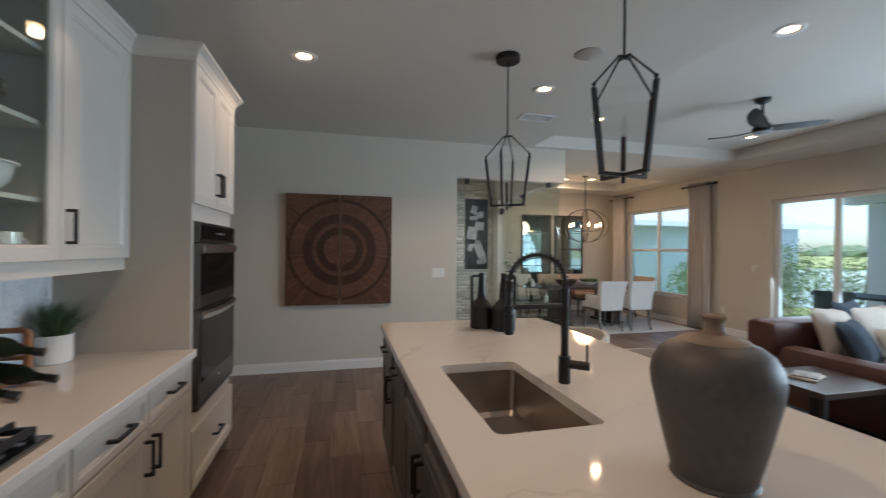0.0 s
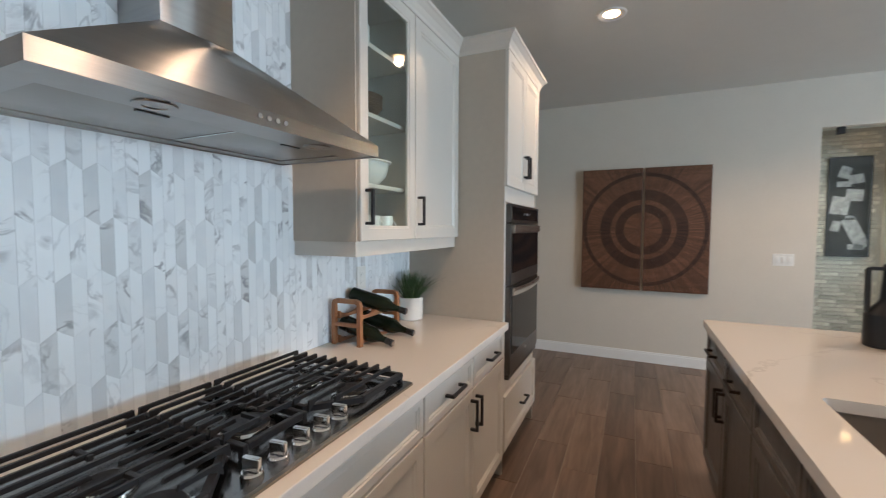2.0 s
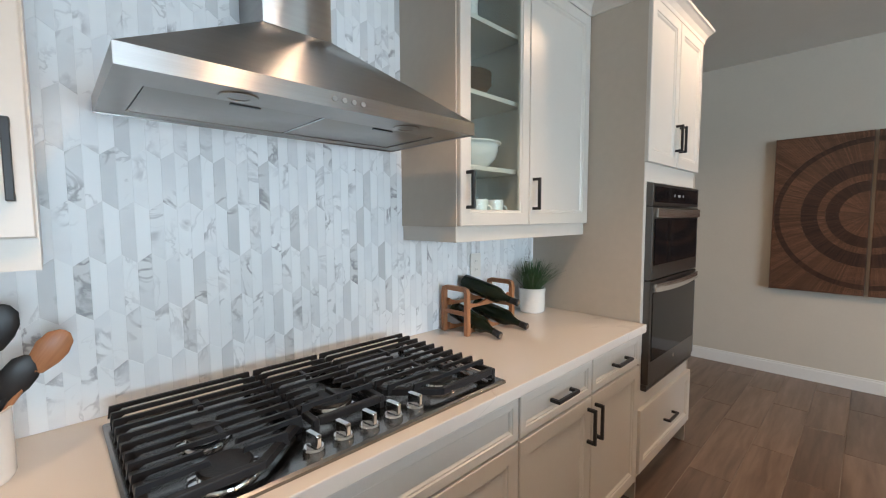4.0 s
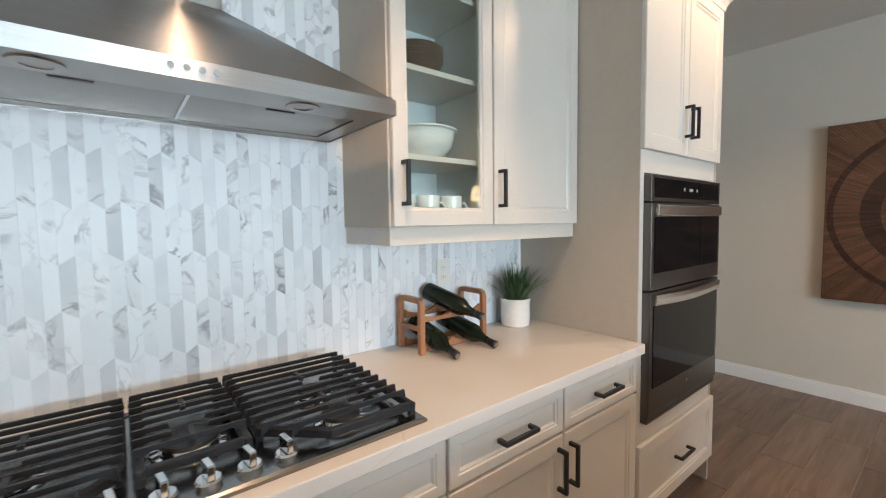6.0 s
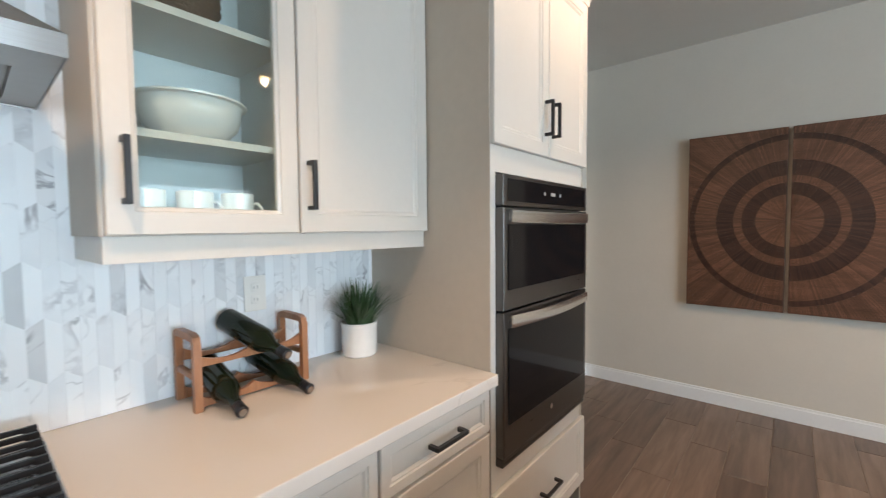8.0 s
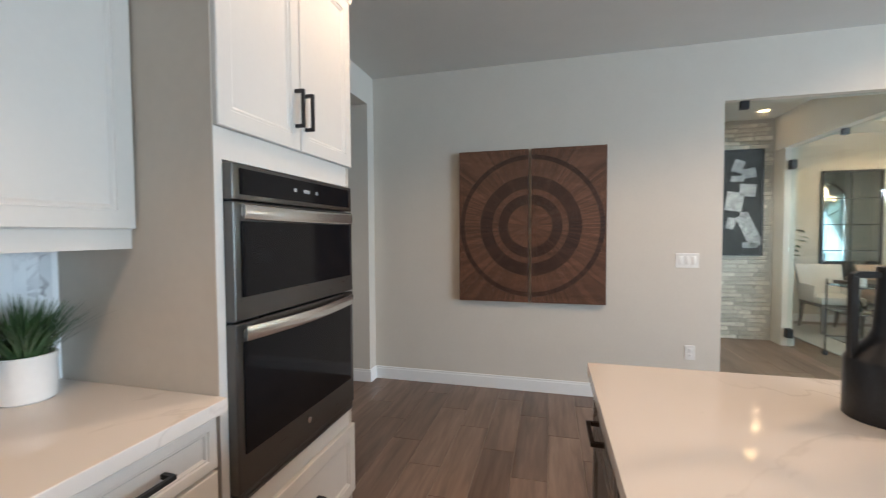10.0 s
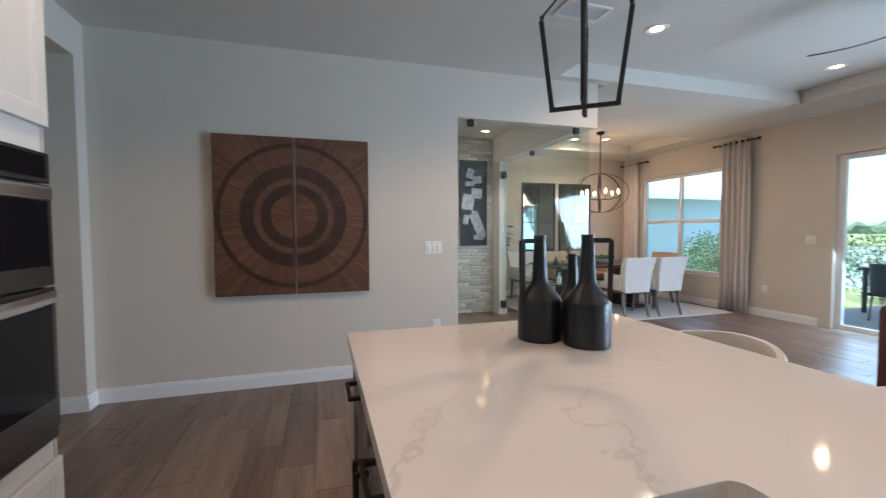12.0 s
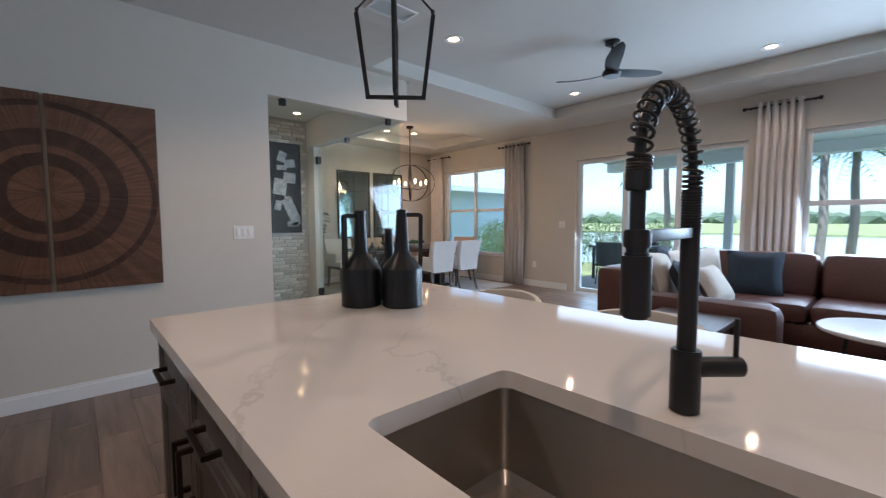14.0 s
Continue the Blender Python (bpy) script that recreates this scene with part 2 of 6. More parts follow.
M_BASIN = material("brushed_basin_steel", (0.46, 0.42, 0.38), 0.34, 1.0, vary=0.015, scale=3, stretch=(1, 1, 10))
brushed(M_BASIN, 0.85)
M_HANDLE = material("bright_brushed_steel", (0.72, 0.71, 0.69), 0.24, 1.0, vary=0.02, scale=3, stretch=(1, 12, 1))
M_CHROME = material("chrome", (0.75, 0.75, 0.75), 0.1, 1.0, vary=0.02)
M_BLACK = material("matte_black_metal", (0.022, 0.022, 0.024), 0.42, 0.3, vary=0.1)
M_IRON = material("cast_iron", (0.017, 0.018, 0.022), 0.45, 0.0, vary=0.15, bump=0.15, bump_scale=300, spec=0.35)
M_OVGLASS = material("oven_black_glass", (0.006, 0.006, 0.007), 0.05, 0.0, vary=0.02, spec=0.14)
M_COOK = material("cooktop_steel", (0.26, 0.255, 0.25), 0.2, 1.0, vary=0.02, scale=2, stretch=(20, 1, 1))
M_ISLAND = wood("dark_stained_wood", (0.125, 0.108, 0.095), (0.07, 0.058, 0.05), 4.0, "Z", 0.36, 0.04, 0.06, 10.0)
M_BRONZE = material("dark_bronze", (0.05, 0.038, 0.032), 0.4, 0.8, vary=0.1)
M_CERAMIC = material("white_ceramic", (0.80, 0.79, 0.77), 0.18, vary=0.02, coat=0.3)
M_BLACKCER = material("black_ceramic", (0.011, 0.011, 0.013), 0.33, vary=0.2, bump=0.12, bump_scale=90)
M_VASE = material("grey_clay", (0.074, 0.065, 0.061), 0.5, vary=0.16, scale=5, bump=0.05, bump_scale=60)
M_TAN = material("tan_clay", (0.23, 0.17, 0.125), 0.65, vary=0.12, scale=10)
M_OAK = wood("acacia_wood", (0.42, 0.20, 0.095), (0.24, 0.10, 0.045), 9.0, "Z", 0.4)
M_BOTTLE = material("green_bottle_glass", (0.010, 0.015, 0.008), 0.08, vary=0.05, spec=0.3)
M_LEAF = material("green_blades", (0.065, 0.135, 0.050), 0.55, vary=0.4, scale=30)
M_LEATHER = material("brown_leather", (0.095, 0.036, 0.027), 0.40, vary=0.16, scale=5, bump=0.25, bump_scale=140)
M_LINEN = material("cream_linen", (0.62, 0.57, 0.50), 0.9, vary=0.06, bump=0.35, bump_scale=350)
M_NAVY = material("navy_cloth", (0.030, 0.045, 0.065), 0.9, vary=0.15, bump=0.3, bump_scale=300)
M_CURTAIN = material("curtain_linen", (0.74, 0.69, 0.65), 0.9, vary=0.04, bump=0.25, bump_scale=300)
M_CHAIR = material("white_slipcover", (0.70, 0.68, 0.66), 0.85, vary=0.04, bump=0.3, bump_scale=250)
M_TANCL = material("tan_upholstery", (0.50, 0.37, 0.28), 0.85, vary=0.06, bump=0.3, bump_scale=250)
M_GREYWD = wood("grey_washed_wood", (0.15, 0.135, 0.12), (0.08, 0.07, 0.06), 6, "Z", 0.5)
M_DKWOOD = wood("dark_table_wood", (0.075, 0.045, 0.034), (0.035, 0.022, 0.017), 4, "X", 0.35)
M_RUG = material("pale_rug", (0.58, 0.56, 0.53), 0.95, vary=0.08, scale=3, bump=0.5, bump_scale=200)
M_BRICK = material("tumbled_brick", (0.60, 0.57, 0.51), 0.85, vary=0.22, scale=9, bump=0.5, bump_scale=60, random_tint=0.26)
M_MORTAR = material("brick_mortar", (0.46, 0.44, 0.41), 0.95, vary=0.06, bump=0.4, bump_scale=90)
M_MIRROR = material("mirror_silver", (0.33, 0.38, 0.39), 0.03, 1.0, vary=0.01)
M_ARTW = wood("carved_wood", (0.175, 0.083, 0.048), (0.085, 0.040, 0.023), 10, "X", 0.5, 0.05, 0.3, strips=0.27)
M_ARTD = wood("dark_carved_wood", (0.062, 0.027, 0.017), (0.034, 0.015, 0.010), 10, "X", 0.5, 0.05, 0.3, strips=0.35)
M_PRINT = material("black_print", (0.012, 0.012, 0.013), 0.7, vary=0.3, scale=4)
M_PAPER = material("grey_print", (0.62, 0.62, 0.62), 0.6, vary=0.35, scale=14, second=(0.10, 0.10, 0.105))
M_PLASTIC = material("white_plastic", (0.78, 0.77, 0.74), 0.3, vary=0.01)
M_GRILLE = material("speaker_mesh", (0.46, 0.43, 0.40), 0.7, vary=0.05, bump=0.2, bump_scale=400)
M_GREYBAR = material("grey_mark", (0.30, 0.30, 0.30), 0.4, vary=0.02)
M_FANBL = wood("espresso_blade", (0.012, 0.012, 0.013), (0.008, 0.008, 0.009), 5, "X", 0.55)
M_WEAVE = material("brown_weave", (0.16, 0.10, 0.065), 0.7, vary=0.3, scale=40, bump=0.5, bump_scale=120)
M_GLASS = pane_glass("window_glass", (0.90, 0.97, 0.98))
M_CLEAR = pane_glass("clear_glass", (0.93, 0.97, 0.96))
M_LANTERN = pane_glass("lantern_glass", (0.985, 0.985, 0.98))
M_CAN = glow("can_glow", (1.0, 0.60, 0.28), 7)
M_BULB = glow("bulb_glow", (1.0, 0.56, 0.26), 6)
M_PAVER = material("patio_paver", (0.50, 0.48, 0.45), 0.85, vary=0.1, scale=3, bump=0.2)
M_STUCCO = material("pale_blue_stucco", (0.52, 0.62, 0.68), 0.9, vary=0.05, bump=0.3, bump_scale=60)
M_WHITEX = material("exterior_white", (0.74, 0.76, 0.77), 0.7, vary=0.03)
M_ROOFX = material("grey_roof", (0.30, 0.31, 0.33), 0.85, vary=0.15, scale=8)
M_GRASS = material("lawn", (0.25, 0.27, 0.11), 0.9, vary=0.25, scale=0.4, bump=0.3, bump_scale=8)
M_WATER = material("lake_water", (0.30, 0.34, 0.37), 0.12, vary=0.05, scale=0.2, bump=0.05, bump_scale=2)
M_TREES = material("far_trees", (0.10, 0.14, 0.085), 0.9, vary=0.4, scale=0.3)
M_BARK = material("palm_bark", (0.26, 0.23, 0.20), 0.9, vary=0.2, scale=12, bump=0.5, bump_scale=40)
M_SHRUB = material("shrub_leaf", (0.085, 0.15, 0.045), 0.55, vary=0.4, scale=8)
M_WICKER = material("dark_wicker", (0.04, 0.05, 0.055), 0.6, vary=0.2, scale=60)


# ---- mesh helpers ----
def box(bm, x0, y0, z0, x1, y1, z1, bevel=0.0, m=None):
    r = bmesh.ops.create_cube(bm, size=1)
    vs = r["verts"]
    bmesh.ops.scale(bm, vec=(abs(x1 - x0), abs(y1 - y0), abs(z1 - z0)), verts=vs)
    bmesh.ops.translate(bm, vec=((x0 + x1) / 2, (y0 + y1) / 2, (z0 + z1) / 2), verts=vs)
    if bevel:
        es = list({e for v in vs for e in v.link_edges})
        r = bmesh.ops.bevel(bm, geom=es, offset=bevel, segments=2, affect="EDGES", profile=0.5)
        vs = list({v for f in r["faces"] for v in f.verts} | {v for v in vs if v.is_valid})
    if m:
        bmesh.ops.transform(bm, matrix=m, verts=vs)
    return vs


def quick_box(name, *a, mat=None, parent=None, bevel=0.0, label=""):
    bm = bmesh.new()
    box(bm, *a, bevel=bevel)
    return part(name, bm, mat, parent, label)


def cyl(bm, x, y, z0, z1, r, r2=None, seg=24, m=None, bevel=0.0):
    r = bmesh.ops.create_cone(bm, cap_ends=True, segments=seg, radius1=r, radius2=r if r2 is None else r2, depth=abs(z1 - z0))
    vs = r["verts"]
    bmesh.ops.translate(bm, vec=(x, y, (z0 + z1) / 2), verts=vs)
    if bevel:
        es = [e for e in {e for v in vs for e in v.link_edges} if abs(e.verts[0].co.z - e.verts[1].co.z) < 1e-5]
        r = bmesh.ops.bevel(bm, geom=es, offset=bevel, segments=2, affect="EDGES")
        vs = list({v for f in r["faces"] for v in f.verts} | {v for v in vs if v.is_valid})
    if m:
        bmesh.ops.transform(bm, matrix=m, verts=vs)
    return vs


def lathe(bm, profile, seg=32, m=None):
    """A body turned about z from (radius, height) pairs."""
    rings = []
    for r, z in profile:
        rings.append([bm.verts.new((r * math.cos(a), r * math.sin(a), z)) for a in (2 * math.pi * i / seg for i in range(seg))] if r > 1e-6
                     else [bm.verts.new((0, 0, z))])
    for a, b in zip(rings, rings[1:]):
        for i in range(seg):
            j = (i + 1) % seg
            if len(a) == 1 and len(b) > 1:
                bm.faces.new((a[0], b[j], b[i]))
            elif len(b) == 1 and len(a) > 1:
                bm.faces.new((a[i], a[j], b[0]))
            elif len(a) > 1:
                bm.faces.new((a[i], a[j], b[j], b[i]))
    if m:
        bmesh.ops.transform(bm, matrix=m, verts=[v for r in rings for v in r])


def tube(bm, pts, radius, seg=8, closed=False, square=False):
    """A rod swept along points; radius may be one number or one a point."""
    pts = [Vector(p) for p in pts]
    n = len(pts)
    rings = []
    up = Vector((0, 0, 1))
    prev = None
    for i, p in enumerate(pts):
        a = pts[i - 1] if (i or closed) else p
        b = pts[(i + 1) % n] if (i < n - 1 or closed) else p
        d = (b - a).normalized()
        if prev is None:
            side = d.cross(up if abs(d.z) < 0.9 else Vector((1, 0, 0))).normalized()
        else:
            side = (prev - d * prev.dot(d)).normalized()
        prev = side
        nrm = side.cross(d)
        r = radius[i] if isinstance(radius, (list, tuple)) else radius
        k = 4 if square else seg
        off = math.pi / 4 if square else 0
        rings.append([bm.verts.new(p + (side * math.cos(2 * math.pi * j / k + off) + nrm * math.sin(2 * math.pi * j / k + off)) * r) for j in range(k)])
    k = len(rings[0])
    for a, b in zip(rings, rings[1:] + ([rings[0]] if closed else [])):
        for j in range(k):
            bm.faces.new((a[j], a[(j + 1) % k], b[(j + 1) % k], b[j]))
    if not closed:
        bm.faces.new(rings[0][::-1])
        bm.faces.new(rings[-1])


def loft(bm, w, h, rings, back=True):
    """A moulded front in the y-z plane, facing +x: nested rectangles as (inset, x)."""
    loops = []
    for inset, x in rings:
        y0, y1, z0, z1 = inset, w - inset, inset, h - inset
        loops.append([bm.verts.new(p) for p in ((x, y0, z0), (x, y1, z0), (x, y1, z1), (x, y0, z1))])
    for a, b in zip(loops, loops[1:]):
        for i in range(4):
            bm.faces.new((a[i], a[(i + 1) % 4], b[(i + 1) % 4], b[i]))
    if back:
        bm.faces.new(loops[0][::-1])
        bm.faces.new(loops[-1])
    return loops


def part(name, bm, mat, parent=None, label="", smooth=True):
    """Links a bmesh as one mesh object under a thing or a part."""
    bmesh.ops.recalc_face_normals(bm, faces=bm.faces)
    me = bpy.data.meshes.new(name)
    bm.to_mesh(me)
    bm.free()
    if mat:
        me.materials.append(mat)
    if smooth:
        me.shade_smooth()
        me.set_sharp_from_angle(angle=radians(35))
    ob = new(name, me)
    if parent:
        ob.parent = parent
    if label:
        tagged(ob, label)
    return ob


def thing(name, at, label, category, group="", kind="", rz=0):
    ob = new(name)
    ob.empty_display_size = 0.1
    ob.matrix_basis = pose(*at, 0, 0, rz)
    return tagged(ob, label, category, group, kind)


# ---- structure ----
X_BACK, Y_ART, X_WIN, Y_DIN = -1.225, 5.176, 6.82, 9.05
X_HALL = -1.29
Y_REAR, X_GLASS, Y_BRICK = -2.6, 3.15, 7.62


def wall(name, boxes, label, mat=None):
    ob = bmesh.new()
    for b in boxes:
        box(ob, *b)
    return tagged(part(name, ob, mat or M_WALL, smooth=False), label, "wall", kind="structure")


wall("wall_kitchen", [(X_BACK - 0.14, Y_REAR, 0, X_BACK, 3.36, CEIL + 0.3), (X_HALL - 0.14, 3.36, 2.57, X_HALL, 5.045, CEIL + 0.3),
                      (X_HALL - 0.42, 5.045, 0, X_HALL, Y_ART, CEIL + 0.3)],
     "greige painted kitchen wall with a hall opening")
wall("wall_hall", [(-3.0, 3.2, 0, -2.86, 5.3, CEIL + 0.3), (-2.86, 3.22, 0, X_BACK - 0.14, 3.36, CEIL + 0.3), (-2.86, 5.045, 0, X_HALL - 0.42, Y_ART, CEIL + 0.3)],
     "greige painted wall closing the hall")
wall("wall_art", [(X_HALL - 0.5, Y_ART, 0, 1.628, Y_ART + 0.14, CEIL + 0.3), (1.628, Y_ART, 2.39, X_GLASS + 0.03, Y_ART + 0.14, CEIL + 0.3)],
     "greige painted wall with a glazed wine room opening")
wall("wall_wine_header", [(X_GLASS - 0.11, Y_ART + 0.14, 2.39, X_GLASS + 0.03, Y_BRICK - 0.05, CEIL + 0.3)], "greige painted header above the wine room glass")
wall("wall_wine_side", [(1.49, Y_ART + 0.14, 0, 1.628, Y_BRICK, CEIL + 0.3)], "greige painted wine room side wall")
wall("wall_dining", [(X_GLASS - 1.7, Y_DIN, 0, X_WIN + 0.2, Y_DIN + 0.15, CEIL + 0.3), (1.3, Y_BRICK + 0.14, 0, 1.44, Y_DIN, CEIL + 0.3)],
     "greige painted dining room wall behind two mirrors")
# the garden wall, with the dining window, the sliding door and the living room window
W = X_WIN
wall("wall_garden", [(W, 8.54, 0, W + 0.2, Y_DIN, CEIL + 0.3), (W, 6.72, 0, W + 0.2, 8.54, 0.535), (W, 6.72, 2.37, W + 0.2, 8.54, CEIL + 0.3),
                     (W, 5.15, 0, W + 0.2, 6.72, CEIL + 0.3), (W, 2.70, 2.29, W + 0.2, 5.15, CEIL + 0.3), (W, 2.14, 0, W + 0.2, 2.70, CEIL + 0.3),
                     (W, -0.7, 0, W + 0.2, 2.14, 0.45), (W, -0.7, 2.33, W + 0.2, 2.14, CEIL + 0.3), (W, Y_REAR, 0, W + 0.2, -0.7, CEIL + 0.3)],
     "greige painted garden wall with windows and sliding door")
wall("wall_rear", [(X_BACK - 0.14, Y_REAR - 0.14, 0, W + 0.2, Y_REAR, CEIL + 0.3)], "greige painted rear wall")

# ceilings with two trays
LT = (2.65, 6.0, -1.6, 5.06)
DT = (3.7, 6.32, 6.82, 8.30)
bm = bmesh.new()
C0, C1 = CEIL, CEIL + 0.12
for x0, x1, y0, y1 in [(-3.0, LT[0], Y_REAR, Y_ART), (LT[1], W, Y_REAR, LT[3]), (LT[0], LT[1], Y_REAR, LT[2]), (LT[0], W, LT[3], DT[2]), (X_GLASS + 0.03, LT[0] + 0.6, Y_ART, DT[2]),
                       (X_GLASS - 1.7, DT[0], DT[2], Y_DIN), (DT[1], W, DT[2], Y_DIN), (DT[0], DT[1], DT[3], Y_DIN)]:
    box(bm, x0, y0, C0, x1, y1, C1)
for t in (LT, DT):
    box(bm, t[0], t[2], TRAY, t[1], t[3], TRAY + 0.05)
    box(bm, t[0] - 0.05, t[2] - 0.05, C1, t[0], t[3] + 0.05, TRAY + 0.05)
    box(bm, t[1], t[2] - 0.05, C1, t[1] + 0.05, t[3] + 0.05, TRAY + 0.05)
    box(bm, t[0], t[2] - 0.05, C1, t[1], t[2], TRAY + 0.05)
    box(bm, t[0], t[3], C1, t[1], t[3] + 0.05, TRAY + 0.05)
tagged(part("ceiling", bm, M_CEIL, smooth=False), "white textured ceiling with two stepped trays", "ceiling", kind="structure")
bm = bmesh.new()
box(bm, 1.3, Y_ART + 0.14, 2.80, X_GLASS, Y_BRICK, 2.86)
tagged(part("ceiling_wine_room", bm, M_CEIL, smooth=False), "white ceiling of the wine room", "ceiling", kind="structure")
bm = bmesh.new()
box(bm, -3.2, Y_REAR - 0.2, CEIL + 0.3, W + 0.3, Y_DIN + 0.2, CEIL + 0.4)
tagged(part("roof_deck", bm, M_WHITEX, smooth=False), "plain deck closing the house above", "roof", kind="structure")


# baseboards
def baseboard(x0, y0, x1, y1, nx, ny):
    bm = bmesh.new()
    t = 0.016
    box(bm, min(x0, x1, x0 + nx * t, x1 + nx * t), min(y0, y1, y0 + ny * t, y1 + ny * t), FL + 0.001, max(x0, x1, x0 + nx * t, x1 + nx * t), max(y0, y1, y0 + ny * t, y1 + ny * t), FL + 0.098)
    t = 0.010
    box(bm, min(x0, x1, x0 + nx * t, x1 + nx * t), min(y0, y1, y0 + ny * t, y1 + ny * t), FL + 0.098, max(x0, x1, x0 + nx * t, x1 + nx * t), max(y0, y1, y0 + ny * t, y1 + ny * t), FL + 0.116)
    tagged(part("baseboard", bm, M_TRIM, smooth=False), "white painted baseboard along the wall", "baseboard", kind="structure")


baseboard(X_HALL, Y_ART, 1.628, Y_ART, 0, -1)
baseboard(X_HALL, 5.045 - 0.016, X_HALL, Y_ART - 0.016, 1, 0)
baseboard(X_HALL - 0.42, 5.045, X_HALL, 5.045, 0, -1)
baseboard(X_GLASS, Y_DIN, W, Y_DIN, 0, -1)
baseboard(W, 5.30, W, Y_DIN - 0.016, -1, 0)
baseboard(W, 2.14, W, 2.60, -1, 0)
baseboard(W, Y_REAR, W, 2.0, -1, 0)
baseboard(-2.86, 5.045, X_HALL - 0.42, 5.045, 0, -1)


# windows and sliding door
def window_unit(name, y0, y1, z0, z1, cols, mid, label, sill=True, slider=False):
    ob = thing(name, (W, y0, z0), label, "door" if slider else "window", kind="structure")
    w, h = y1 - y0, z1 - z0
    f = 0.055 if not slider else 0.07
    bm = bmesh.new()
    for b in ((0.07, 0, 0, 0.13, f, h), (0.07, w - f, 0, 0.13, w, h), (0.07, f, h - f, 0.13, w - f, h), (0.07, f, 0, 0.13, w - f, f)):
        box(bm, *b, bevel=0.004)
    part("window_frame", bm, M_TRIM, ob)
    step = (w - 2 * f) / cols
    for i in range(1, cols):
        y = f + step * i
        quick_box("mullion", 0.075, y - 0.035, f, 0.125, y + 0.035, h - f, mat=M_TRIM, parent=ob, bevel=0.003)
    for i in range(cols):
        a, b = f + step * i + (0.035 if i else 0), f + step * (i + 1) - (0.035 if i < cols - 1 else 0)
        if mid:
            quick_box("meeting_rail", 0.078, a, mid - 0.03, 0.122, b, mid + 0.03, mat=M_TRIM, parent=ob, bevel=0.003)
            spans = ((f, mid - 0.03), (mid + 0.03, h - f))
        else:
            spans = ((f, h - f),)
        for s0, s1 in spans:
            p = quick_box("pane", 0.098, a, s0, 0.103, b, s1, mat=M_GLASS, parent=ob)
            p.visible_shadow = False
    if sill:
        quick_box("window_sill", -0.025, -0.02, -0.022, 0.07, w + 0.02, 0.0, mat=M_TRIM, parent=ob, bevel=0.004)
    if slider:
        quick_box("door_handle", 0.04, f + step - 0.02, 0.95, 0.07, f + step + 0.01, 1.2, mat=M_TRIM, parent=ob, bevel=0.005)


window_unit("window_1", 6.72, 8.54, 0.535, 2.37, 2, 0.945, "white framed double window over the patio")
window_unit("window_2", -0.7, 2.14, 0.45, 2.33, 2, 1.0, "white framed double window over the lake")
window_unit("door_1", 2.70, 5.15, 0.001, 2.29, 3, 0, "white framed sliding glass door to the patio", sill=False, slider=True)

# ---- recessed lamps, vents ----
bm = bmesh.new()
lathe(bm, [(0.092, 0.0), (0.092, -0.005), (0.084, -0.008), (0.074, -0.006), (0.052, -0.001)], 32)
ring_mesh = part("trim_ring", bm, M_TRIM)
bm = bmesh.new()
lathe(bm, [(0.0, -0.004), (0.036, -0.004), (0.050, -0.001), (0.0, -0.001)], 32)
disc_mesh = part("lens", bm, M_CAN)
can = thing("recessed_light", (*CANS[0][:2], CANS[0][2]), "white recessed ceiling light, switched on", "ceiling light", "recessed lights")
ring_mesh.parent = can
disc_mesh.parent = can
for cx, cy, cz in CANS[1:] + [(2.4, 6.5, 2.80), (2.75, 7.2, 2.80)]:
    copy_thing(can, pose(cx, cy, cz))
lamp("can_light", "SPOT", pose(2.4, 6.5, 2.75), 20, (1.0, 0.84, 0.66), spot=radians(125), soft=0.05)

speaker = thing("ceiling_speaker", (1.86, 2.62, CEIL), "white round ceiling speaker grille", "speaker")
bm = bmesh.new()
lathe(bm, [(0.0, -0.008), (0.09, -0.008), (0.098, -0.004), (0.10, 0.0)], 36)
part("grille", bm, M_GRILLE, speaker)
vent = thing("ceiling_vent", (2.14, 3.98, CEIL), "white slatted ceiling air vent", "vent")
bm = bmesh.new()
for b in ((-0.18, -0.10, -0.01, 0.18, -0.08, 0), (-0.18, 0.08, -0.01, 0.18, 0.10, 0), (-0.18, -0.08, -0.01, -0.16, 0.08, 0), (0.16, -0.08, -0.01, 0.18, 0.08, 0)):
    box(bm, *b, bevel=0.002)
part("vent_frame", bm, M_TRIM, vent)
for i in range(7):
    bm = bmesh.new()
    box(bm, -0.16, -0.009, -0.001, 0.16, 0.009, 0.001, m=pose(0, -0.066 + i * 0.022, -0.006, 35))
    part("slat", bm, M_TRIM, vent)


# ---- kitchen run ----
RINGS = [(0.0, 0.0), (0.0, 0.017), (0.003, 0.020), (0.052, 0.020), (0.055, 0.016), (0.062, 0.016), (0.070, 0.010), (0.074, 0.010)]
RINGS_SMALL = [(0.0, 0.0), (0.0, 0.017), (0.003, 0.020), (0.030, 0.020), (0.033, 0.016), (0.038, 0.016), (0.044, 0.010), (0.047, 0.010)]


def front(name, w, h, parent, at, mat=None, small=False, flip=False):
    """A moulded door or drawer front; local origin at its lower corner."""
    bm = bmesh.new()
    loft(bm, w, h, RINGS_SMALL if small else RINGS)
    if flip:
        bmesh.ops.transform(bm, matrix=pose(0, w, 0, 0, 0, 180), verts=bm.verts)
    ob = part(name, bm, mat or M_CAB, parent, smooth=False)
    ob.location = at
    return ob


